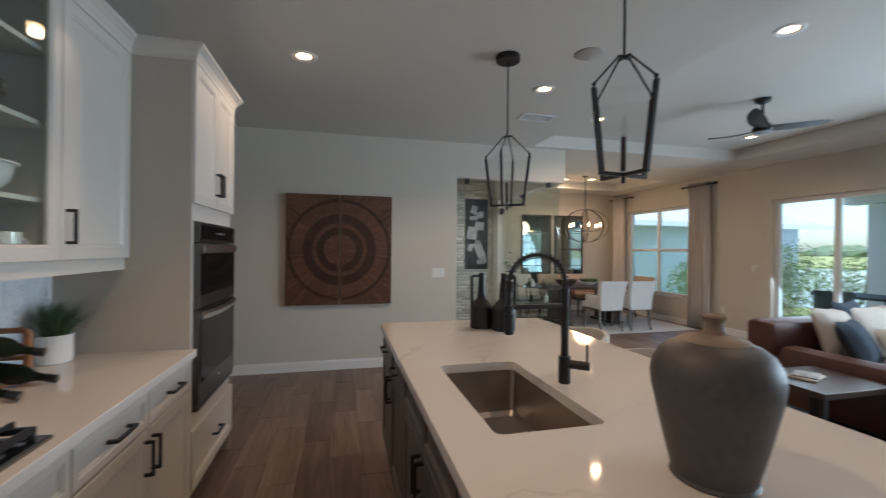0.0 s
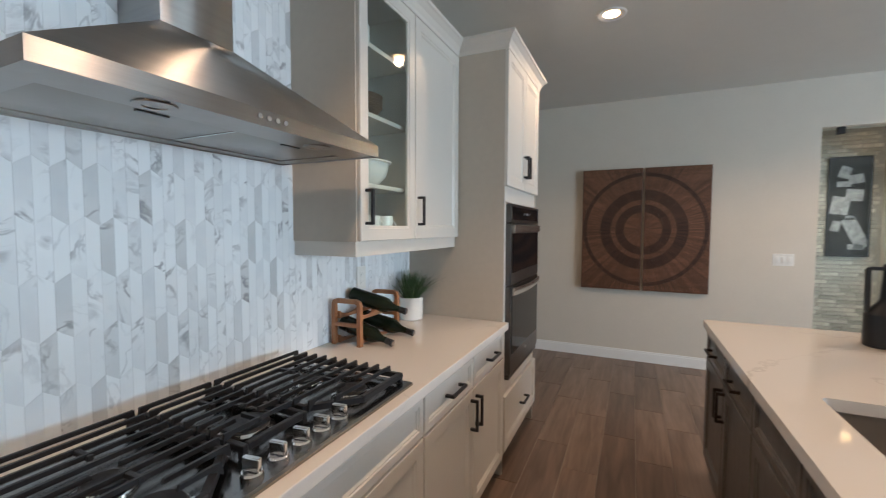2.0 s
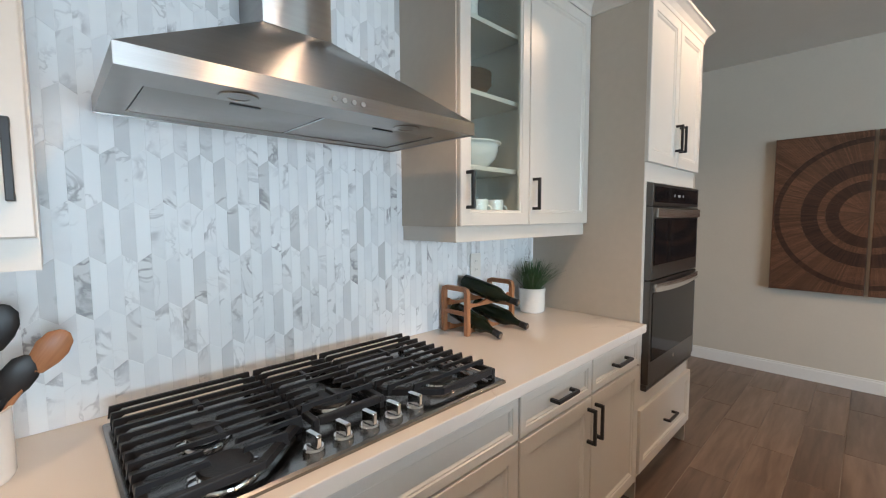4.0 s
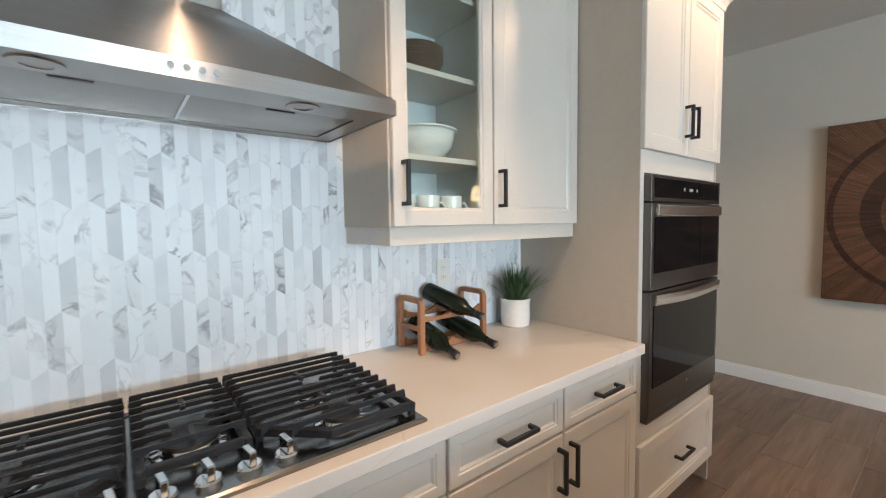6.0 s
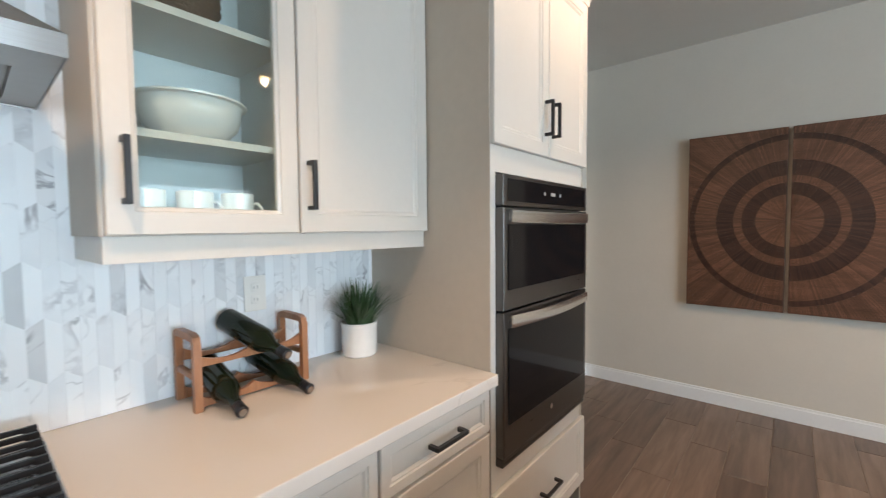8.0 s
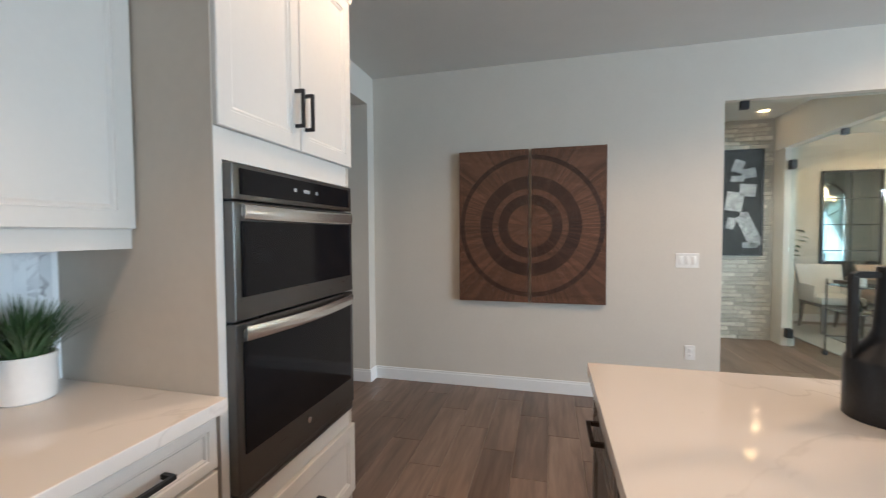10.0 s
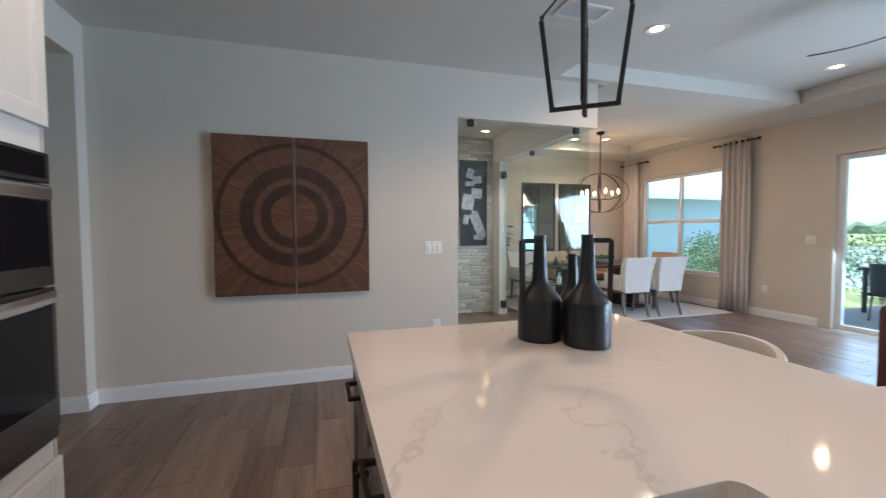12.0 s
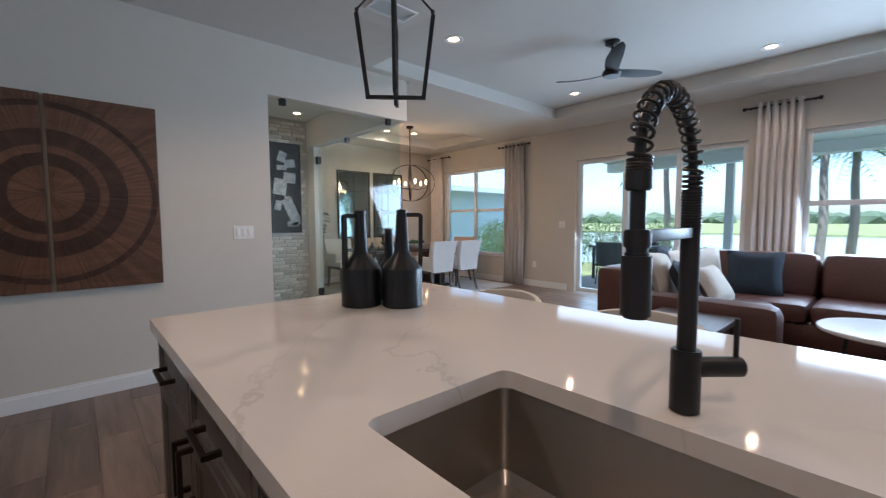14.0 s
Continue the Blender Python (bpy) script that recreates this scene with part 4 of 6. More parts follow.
# crock with a wooden spoon
crock = thing("utensil_crock", (-1.03, 0.322, 0.915), "white ceramic crock with wooden and black utensils", "crock")
bm = bmesh.new()
lathe(bm, [(0, 0), (0.055, 0), (0.06, 0.01), (0.06, 0.14), (0.062, 0.145), (0.055, 0.145), (0.053, 0.02), (0, 0.02)], 32)
part("jar", bm, M_CERAMIC, crock)
for a, ln, yy, mat in ((34, 0.250, -0.042, M_OAK), (27, 0.180, -0.030, M_BLACK), (12, 0.270, -0.015, M_BLACK)):
    bm = bmesh.new()
    tube(bm, [(0, 0, 0.03), (0, 0, ln)], 0.006)
    lathe(bm, [(0, 0.0), (0.014, 0.008), (0.026, 0.035), (0.030, 0.060), (0.024, 0.085), (0.010, 0.098), (0, 0.10)], 20, pose(0, 0, ln - 0.01) @ Matrix.Diagonal((0.3, 1, 1, 1)))
    part("spoon" if mat is M_OAK else "spatula", bm, mat, crock).matrix_basis = pose(0.0, yy, 0.0, -a, 0, 0)

# things in the glass cabinet
def bowl(name, at, r, h, mat, label, category="bowl"):
    bm = bmesh.new()
    lathe(bm, [(0, 0), (r * 0.45, 0), (r * 0.47, h * 0.06), (r * 0.80, h * 0.42), (r * 0.95, h * 0.80), (r * 1.04, h * 0.97), (r * 1.03, h), (r * 0.98, h * 0.97), (r * 0.88, h * 0.78), (r * 0.70, h * 0.42), (0, h * 0.10)], 36)
    ob = part(name, bm, mat)
    ob.location = at
    return tagged(ob, label, category)


bm = bmesh.new()
lathe(bm, [(0, 0), (0.060, 0), (0.062, 0.010), (0.085, 0.022), (0.110, 0.048), (0.120, 0.078), (0.121, 0.098), (0.125, 0.104), (0.134, 0.107), (0.135, 0.112), (0.128, 0.114), (0.117, 0.107), (0.114, 0.078), (0.103, 0.050), (0.078, 0.028), (0, 0.020)], 44)
tagged(part("serving_bowl", bm, M_CERAMIC), "large white ceramic serving bowl on the shelf", "bowl").location = (-1.035, 1.765, 1.634)
for i in range(3):
    bowl("nesting_bowl", (-1.02, 1.735, 1.922 + i * 0.021), 0.098, 0.056, M_WEAVE, "brown glazed bowl in a stack")
bm = bmesh.new()
lathe(bm, [(0, 0), (0.05, 0), (0.055, 0.01), (0.055, 0.03), (0.052, 0.034), (0.055, 0.04), (0.055, 0.07), (0.052, 0.074), (0.055, 0.08), (0.055, 0.11), (0.052, 0.114), (0, 0.114)], 30)
tagged(part("ribbed_canister", bm, M_CERAMIC), "white ribbed ceramic canister on the top shelf", "canister").location = (-1.02, 1.72, 2.202)
for y, yaw in ((1.64, 150), (1.745, 60), (1.85, 60)):
    mug = thing("mug", (-0.97, y, 1.412), "white ceramic mug with a loop handle", "mug", "mugs in the cabinet", rz=yaw)
    bm = bmesh.new()
    lathe(bm, [(0, 0), (0.036, 0), (0.039, 0.004), (0.041, 0.095), (0.039, 0.097), (0.037, 0.093), (0.035, 0.008), (0, 0.008)], 28)
    part("cup", bm, M_CERAMIC, mug)
    bm = bmesh.new()
    tube(bm, [(0.036, 0, 0.070), (0.050, 0, 0.072), (0.060, 0, 0.058), (0.060, 0, 0.038), (0.050, 0, 0.022), (0.036, 0, 0.022)], 0.0045)
    part("mug_handle", bm, M_CERAMIC, mug)

# outlets and switches
def plate(name, at, w, h, rz, kind, label):
    ob = thing(name, at, label, "outlet" if kind == "outlet" else "switch", rz=rz)
    bm = bmesh.new()
    box(bm, -0.006, -w / 2, -h / 2, 0.0, w / 2, h / 2, bevel=0.002)
    part("cover_plate", bm, M_PLASTIC, ob, smooth=False)
    if kind == "outlet":
        for z in (-0.021, 0.021):
            quick_box("socket", -0.0085, -0.015, z - 0.014, -0.0062, 0.015, z + 0.014, mat=M_PLASTIC, parent=ob, bevel=0.001)
            for y in (-0.006, 0.006):
                quick_box("slot", -0.0090, y - 0.001, z - 0.004, -0.0086, y + 0.001, z + 0.006, mat=M_GREYBAR, parent=ob)
    else:
        n = max(1, round((w - 0.02) / 0.048))
        for i in range(n):
            y = (i - (n - 1) / 2) * 0.048
            quick_box("rocker", -0.010, y - 0.016, -0.033, -0.0062, y + 0.016, 0.033, mat=M_PLASTIC, parent=ob, bevel=0.0015)
    return ob


plate("wall_switch", (1.385, Y_ART, 1.160), 0.165, 0.115, 90, "switch", "white three-gang rocker switch plate on the wall")
plate("wall_outlet", (1.415, Y_ART, 0.425), 0.075, 0.115, 90, "outlet", "white wall outlet low on the wall")
plate("wall_outlet", (X_BACK + 0.013, 2.0, 1.195), 0.075, 0.12, 180, "outlet", "white outlet on the tiled backsplash")
plate("wall_switch", (W, 5.41, 1.18), 0.12, 0.115, 0, "switch", "white switch plate beside the sliding door")
plate("wall_outlet", (W, 6.0, 0.42), 0.075, 0.115, 0, "outlet", "white wall outlet low on the wall")

# carved wood art, two panels
AX0, AX1, AZ0, AZ1 = -0.449, 0.780, 0.788, 2.098
art = thing("wooden_wall_art", ((AX0 + AX1) / 2, Y_ART - 0.022, (AZ0 + AZ1) / 2), "two-panel carved brown wood wall art with rings", "wall art")
aw, ah = (AX1 - AX0) / 2, (AZ1 - AZ0) / 2
for s in (-1, 1):
    bm = bmesh.new()
    x0, x1 = (-aw, -0.011) if s < 0 else (0.011, aw)
    box(bm, x0, -0.030, -ah, x1, 0.0, ah, bevel=0.002)
    part("panel", bm, M_ARTD, art, smooth=False)
    quick_box("batten", x0 + 0.10, 0.0005, -ah + 0.12, x1 - 0.10, 0.021, ah - 0.12, mat=M_ARTD, parent=art)
RB = [(0.0, 0.185, 0), (0.185, 0.268, 1), (0.268, 0.318, 0), (0.318, 0.425, 1), (0.425, 0.565, 0), (0.565, 0.605, 1), (0.605, 0.99, 0)]
rnd = random.Random(9)


def clip_poly(pts, x0, x1, z0, z1):
    for ax, lim, sg in ((0, x0, 1), (0, x1, -1), (1, z0, 1), (1, z1, -1)):
        out = []
        for i, p in enumerate(pts):
            q = pts[(i + 1) % len(pts)]
            a, b = sg * (p[ax] - lim), sg * (q[ax] - lim)
            if a >= 0:
                out.append(p)
            if (a > 0 > b) or (a < 0 < b):
                u = a / (a - b)
                out.append((p[0] + (q[0] - p[0]) * u, p[1] + (q[1] - p[1]) * u))
        pts = out
        if len(pts) < 3:
            return []
    return pts


for r0, r1, dark in RB:
    for s in (-1, 1):
        bm = bmesh.new()
        n = 60 if r1 < 0.2 else 150
        for i in range(n):
            a0 = math.pi * (i / n) - math.pi / 2
            a1 = math.pi * ((i + 0.88) / n) - math.pi / 2
            hgt = rnd.uniform(0.034, 0.0395) - (0.002 if dark else 0)
            poly = [(s * r * math.cos(a), r * math.sin(a)) for r, a in ((max(r0, 0.004), a0), (r1, a0), (r1, a1), (max(r0, 0.004), a1))]
            poly = clip_poly(poly, *((-aw + 0.002, -0.013) if s < 0 else (0.013, aw - 0.002)), -ah + 0.002, ah - 0.002)
            if len(poly) < 3:
                continue
            f = [bm.verts.new((x, -hgt, z)) for x, z in poly]
            b = [bm.verts.new((x, -0.0295, z)) for x, z in poly]
            bm.faces.new(f)
            for k in range(len(poly)):
                j = (k + 1) % len(poly)
                bm.faces.new((f[k], f[j], b[j], b[k]))
        tagged(part("carved_ring", bm, M_ARTD if dark else M_ARTW, art, smooth=False), kind="stuff")


# ---- island ----
IX0, IX1, IY0, IY1 = 0.465, 1.715, -0.05, 3.095
CX0, CX1 = 0.502, 1.36
sx0, sx1, sy0, sy1 = 0.630, 1.004, 1.200, 1.938
bm = bmesh.new()


def rounded(x0, y0, x1, y1, r, n=5):
    out = []
    for cx, cy, a0 in ((x1 - r, y1 - r, 0), (x0 + r, y1 - r, 90), (x0 + r, y0 + r, 180), (x1 - r, y0 + r, 270)):
        for i in range(n + 1):
            a = radians(a0 + 90 * i / n)
            out.append((cx + r * math.cos(a), cy + r * math.sin(a)))
    return out


outer = rounded(IX0, IY0, IX1, IY1, 0.004)
hole = rounded(sx0, sy0, sx1, sy1, 0.028)
tops = []
for z in (0.915, 0.875):
    o = [bm.verts.new((x, y, z)) for x, y in outer]
    i_ = [bm.verts.new((x, y, z)) for x, y in hole]
    n = len(o)
    for k in range(n):
        bm.faces.new((o[k], o[(k + 1) % n], i_[(k + 1) % n], i_[k]))
    tops.append((o, i_))
for which in (0, 1):
    a, b = tops[0][which], tops[1][which]
    for k in range(len(a)):
        bm.faces.new((a[k], a[(k + 1) % len(a)], b[(k + 1) % len(a)], b[k]))
tagged(part("island_worktop", bm, M_QUARTZ, smooth=False), "cream quartz island worktop with a sink cutout", "worktop")

# sink
sink = thing("kitchen_sink", ((sx0 + sx1) / 2, (sy0 + sy1) / 2, 0.874), "brushed steel undermount single-bowl sink", "sink")
bm = bmesh.new()
w2, l2 = (sx1 - sx0) / 2 + 0.008, (sy1 - sy0) / 2 + 0.008
loops = []
for o, z, r in ((-0.02, 0.0, 0.03), (0.0, 0.0, 0.022), (0.002, -0.20, 0.022), (0.018, -0.222, 0.02), (0.14, -0.228, 0.02)):
    loops.append([bm.verts.new((x, y, z)) for x, y in rounded(-w2 + o, -l2 + o, w2 - o, l2 - o, r)])
for a, b in zip(loops, loops[1:]):
    for k in range(len(a)):
        bm.faces.new((a[k], a[(k + 1) % len(a)], b[(k + 1) % len(a)], b[k]))
bm.faces.new(loops[-1])
part("basin", bm, M_BASIN, sink)
bm = bmesh.new()
lathe(bm, [(0, 0.002), (0.03, 0.002), (0.042, 0.005), (0.045, 0.0)], 28, pose(0, 0, -0.2275))
part("drain", bm, M_CHROME, sink)


def island_unit(y0, y1, label, doors, drawer=True):
    ob = thing("island_cabinet", (CX0, y0, 0), label, "cabinet", "island cabinets")
    w = y1 - y0
    bm = bmesh.new()
    if drawer:
        box(bm, 0, 0, 0.11, CX1 - CX0, w, 0.874)
    else:
        box(bm, 0, 0, 0.11, 0.02, w, 0.874)
        box(bm, 0.02, 0, 0.11, CX1 - CX0, w, 0.60)
        box(bm, CX1 - CX0 - 0.02, 0, 0.60, CX1 - CX0, w, 0.874)
    part("body", bm, M_ISLAND, ob, smooth=False)
    quick_box("toe_kick", 0.07, 0, FL + 0.001, CX1 - CX0, w, 0.11, mat=M_ISLAND, parent=ob)
    dw = w / doors
    for i in range(doors):
        if drawer:
            dr = front("drawer_front", dw - 0.006, 0.148, ob, (0, dw * i + 0.003, 0.715), M_ISLAND, small=True, flip=True)
            pull(dr, (-0.020, dw / 2, 0.075), 0.145, False, M_BRONZE, flip=True)
        else:
            front("false_front", dw - 0.006, 0.148, ob, (0, dw * i + 0.003, 0.715), M_ISLAND, small=True, flip=True)
        d = front("door", dw - 0.006, 0.59, ob, (0, dw * i + 0.003, 0.118), M_ISLAND, flip=True)
        yy = 0.026 if (i % 2) else dw - 0.032
        pull(d, (-0.020, yy, 0.49), 0.145, True, M_BRONZE, flip=True)
    return ob


island_unit(2.05, 3.062, "dark stained island cabinet with drawers over doors", 2)
island_unit(1.10, 2.048, "dark stained island cabinet under the sink", 2, drawer=False)
island_unit(0.0, 1.098, "dark stained island cabinet at the near end", 2)
bm = bmesh.new()
loft(bm, CX1 - CX0, 0.76, RINGS)
e = part("island_end_panel", bm, M_ISLAND, smooth=False)
e.matrix_basis = pose(CX1, 3.063, 0.112, 0, 0, 90)
tagged(e, "dark stained panelled end of the island", "panel")

# faucet
fau = thing("kitchen_faucet", (1.078, 1.587, 0.915), "matte black spring pull-down kitchen faucet", "faucet")
bm = bmesh.new()
cyl(bm, 0, 0, 0.0005, 0.112, 0.0245, seg=32, bevel=0.002)
part("base", bm, M_BLACK, fau)
bm = bmesh.new()
ridges = [(r, 0.314 + i * 0.0055 + dz) for i in range(14) for r, dz in ((0.0155, 0.0), (0.0169, 0.0006), (0.0169, 0.0022), (0.0155, 0.0028))]
lathe(bm, [(0, 0.112), (0.0155, 0.112)] + ridges + [(0.0155, 0.392), (0, 0.392)], 28)
part("riser", bm, M_BLACK, fau)
ang = math.atan2(-0.015, -0.253)
ux, uy = math.cos(ang), math.sin(ang)
R = 0.1265


def hoop(u):
    """The hose's line, u from 0 at the riser to 1 at the spray head."""
    if u < 0.12:
        return 0.0, 0.392 + u / 0.12 * 0.028
    if u < 0.82:
        a = math.pi * (u - 0.12) / 0.70
        return R - R * math.cos(a), 0.420 + 0.106 * math.sin(a)
    return 2 * R, 0.420 - (u - 0.82) / 0.18 * 0.02


core = [(ux * d, uy * d, z) for d, z in (hoop(i / 40) for i in range(41))]
bm = bmesh.new()
tube(bm, core, 0.0075, 10)
part("hose", bm, M_BLACK, fau)
bm = bmesh.new()
turns, pts = 27, []
N = turns * 14
for i in range(N + 1):
    u = i / N
    d, z = hoop(u)
    d2, z2 = hoop(min(1, u + 0.01))
    d1, z1 = hoop(max(0, u - 0.01))
    tx, tz = d2 - d1, z2 - z1
    ln = math.hypot(tx, tz)
    tx, tz = tx / ln, tz / ln
    nx, nz = -tz, tx
    a = 2 * math.pi * turns * u
    c, s = 0.0140 * math.cos(a), 0.0140 * math.sin(a)
    pts.append((ux * (d + nx * c) - uy * s, uy * (d + nx * c) + ux * s, z + nz * c))
tube(bm, pts, 0.0027, 6)
part("spring", bm, M_BLACK, fau)
hx, hy = ux * 2 * R, uy * 2 * R
bm = bmesh.new()
cyl(bm, hx, hy, 0.378, 0.404, 0.0165, seg=28, bevel=0.002)
cyl(bm, hx, hy, 0.312, 0.380, 0.0098, seg=24)
part("head_pipe", bm, M_BLACK, fau)
bm = bmesh.new()
cyl(bm, hx, hy, 0.212, 0.298, 0.0190, seg=32, bevel=0.004)
cyl(bm, hx, hy, 0.298, 0.312, 0.0135, seg=28)
part("spray_head", bm, M_BLACK, fau)
bm = bmesh.new()
box(bm, 0.0, -0.0080, 0.310, 2 * R - 0.015, 0.0080, 0.327, bevel=0.001, m=pose(0, 0, 0, 0, 0, math.degrees(ang)))
cyl(bm, hx, hy, 0.304, 0.328, 0.0170, seg=28, bevel=0.002)
part("support_arm", bm, M_BLACK, fau, "dark metal arm with a docking ring")
bm = bmesh.new()
cyl(bm, 0, 0, 0.0, 0.088, 0.0180, seg=28, m=pose(0.008, -0.007, 0.080, 0, 90, -42), bevel=0.002)
lever = part("valve_body", bm, M_BLACK, fau)
bm = bmesh.new()
cyl(bm, 0.066, -0.059, 0.088, 0.166, 0.0046, seg=14)
part("lever", bm, M_BLACK, lever)

# lidded vase
vase = thing("clay_vase", (1.06, 0.875, 0.915), "large grey clay vase with a tan stopper", "vase")
bm = bmesh.new()
lathe(bm, [(0, 0), (0.090, 0), (0.094, 0.004), (0.090, 0.012), (0.094, 0.03), (0.109, 0.09), (0.124, 0.16), (0.136, 0.215), (0.139, 0.245), (0.135, 0.275), (0.120, 0.302), (0.098, 0.320), (0.075, 0.330)], 56)
part("vase_body", bm, M_VASE, vase)
bm = bmesh.new()
lathe(bm, [(0.076, 0.3295), (0.072, 0.334), (0.045, 0.341), (0.028, 0.347), (0.021, 0.358), (0.020, 0.372), (0.025, 0.382), (0.028, 0.388), (0.024, 0.393), (0.014, 0.392), (0, 0.389)], 40)
part("stopper", bm, M_TAN, vase, "tan clay stopper")


# black bottles with loop handles
def black_bottle(at, s, rz):
    ob = thing("decorative_bottle", at, "matte black ceramic bottle with a loop handle", "bottle", "black bottles on the island", rz=rz)
    bm = bmesh.new()
    lathe(bm, [(r * s, z * s) for r, z in ((0, 0), (0.072, 0), (0.0765, 0.004), (0.0765, 0.140), (0.073, 0.149), (0.035, 0.196), (0.0275, 0.214), (0.0200, 0.352), (0.0225, 0.354), (0.0225, 0.366), (0.015, 0.366), (0.013, 0.33), (0, 0.33))], 30)
    part("bottle_body", bm, M_BLACKCER, ob)
    bm = bmesh.new()
    tube(bm, [(p[0] * s, 0, p[1] * s) for p in ((0.012, 0.347), (0.066, 0.347), (0.071, 0.344), (0.072, 0.337), (0.070, 0.165), (0.066, 0.145))], 0.0110 * s, square=True)
    part("loop_handle", bm, M_BLACKCER, ob)
    return ob


black_bottle((1.140, 2.795, 0.915), 1.04, 183)
black_bottle((1.257, 2.675, 0.915), 1.05, -35)
black_bottle((1.312, 2.845, 0.915), 0.84, 60)


# lantern pendants
def pendant(at, rz):
    """Two crossed frames with four clear panes between their posts."""
    ob = thing("pendant_lantern", at, "black metal lantern pendant with clear panes", "pendant light", "pendants over the island", rz=rz)
    bm = bmesh.new()
    lathe(bm, [(0, 0), (0.084, 0), (0.086, -0.004), (0.086, -0.036), (0.080, -0.042), (0, -0.042)], 32)
    part("canopy", bm, M_BLACK, ob)
    bm = bmesh.new()
    tube(bm, [(0, 0, -0.04), (0, 0, -0.575)], 0.0055, 10)
    part("stem", bm, M_BLACK, ob)
    zb, zt, zh, b, t = 1.785 - CEIL, 2.118 - CEIL, 2.268 - CEIL, 0.118, 0.160
    for i in range(4):
        turn = pose(0, 0, 0, 0, 0, 90 * i)
        bm = bmesh.new()
        vs = [bm.verts.new((x, y, z)) for x, z in ((b - 0.009, zb), (b + 0.009, zb), (t + 0.009, zt), (t - 0.009, zt)) for y in (-0.0075, 0.0075)]
        for q in ((0, 2, 4, 6), (7, 5, 3, 1), (0, 1, 3, 2), (2, 3, 5, 4), (4, 5, 7, 6), (6, 7, 1, 0)):
            bm.faces.new([vs[k] for k in q])
        part("post", bm, M_BLACK, ob, smooth=False).matrix_basis = turn
        bm = bmesh.new()
        tube(bm, [(t, 0, zt - 0.002), (t - 0.002, 0, zt + 0.016), (0.030, 0, zh)], 0.0045, 8)
        part("brace", bm, M_BLACK, ob).matrix_basis = turn
        bm = bmesh.new()
        lathe(bm, [(0, -0.009), (0.008, -0.006), (0.009, 0), (0.008, 0.006), (0, 0.009)], 12, pose(t - 0.002, 0, zt + 0.014))
        part("joint", bm, M_BLACK, ob).matrix_basis = turn
        bm = bmesh.new()
        vs = []
        for k in (0.0, 0.0025):
            for r, c, z in ((b, 0, zb + 0.012), (b, 1, zb + 0.012), (t, 1, zt - 0.006), (t, 0, zt - 0.006)):
                lo, hi = (r - 0.010 - k, 0.008), (0.008, r - 0.010 - k)
                vs.append(bm.verts.new((*(hi if c else lo), z)))
        bm.faces.new(vs[:4])
        bm.faces.new(vs[4:][::-1])
        for k in range(4):
            bm.faces.new((vs[k], vs[4 + k], vs[4 + (k + 1) % 4], vs[(k + 1) % 4]))
        p = part("glass_pane", bm, M_LANTERN, ob, smooth=False)
        p.matrix_basis = turn
        p.visible_shadow = False
    for i, half in ((0, b), (1, b)):
        bm = bmesh.new()
        box(bm, -half - 0.009, -0.0075, zb - 0.016 + 0.001 * i, half + 0.009, 0.0075, zb - 0.0005)
        part("base_bar", bm, M_BLACK, ob, smooth=False).matrix_basis = pose(0, 0, 0, 0, 0, 90 * i)
    bm = bmesh.new()
    box(bm, -0.034, -0.006, zh - 0.006, 0.034, 0.006, zh + 0.006, bevel=0.002)
    box(bm, -0.006, -0.034, zh - 0.005, 0.006, 0.034, zh + 0.005, bevel=0.002)
    part("hub", bm, M_BLACK, ob)
    bm = bmesh.new()
    lathe(bm, [(0, zb - 0.046), (0.007, zb - 0.041), (0.009, zb - 0.024), (0.006, zb - 0.016)], 14)
    part("finial", bm, M_BLACK, ob)
    bm = bmesh.new()
    cyl(bm, 0, 0, zb + 0.008, zb + 0.15, 0.011, seg=16)
    part("candle_sleeve", bm, M_BRONZE, ob)
    bm = bmesh.new()
    lathe(bm, [(0.006, 0), (0.012, 0.02), (0.014, 0.045), (0.010, 0.075), (0, 0.10)], 16, pose(0, 0, zb + 0.15))
    part("bulb", bm, M_CLEAR, ob)
    return ob


p1 = pendant((1.325, 2.80, CEIL), 52)
copy_thing(p1, pose(1.325, 1.555, CEIL, 0, 0, 8))


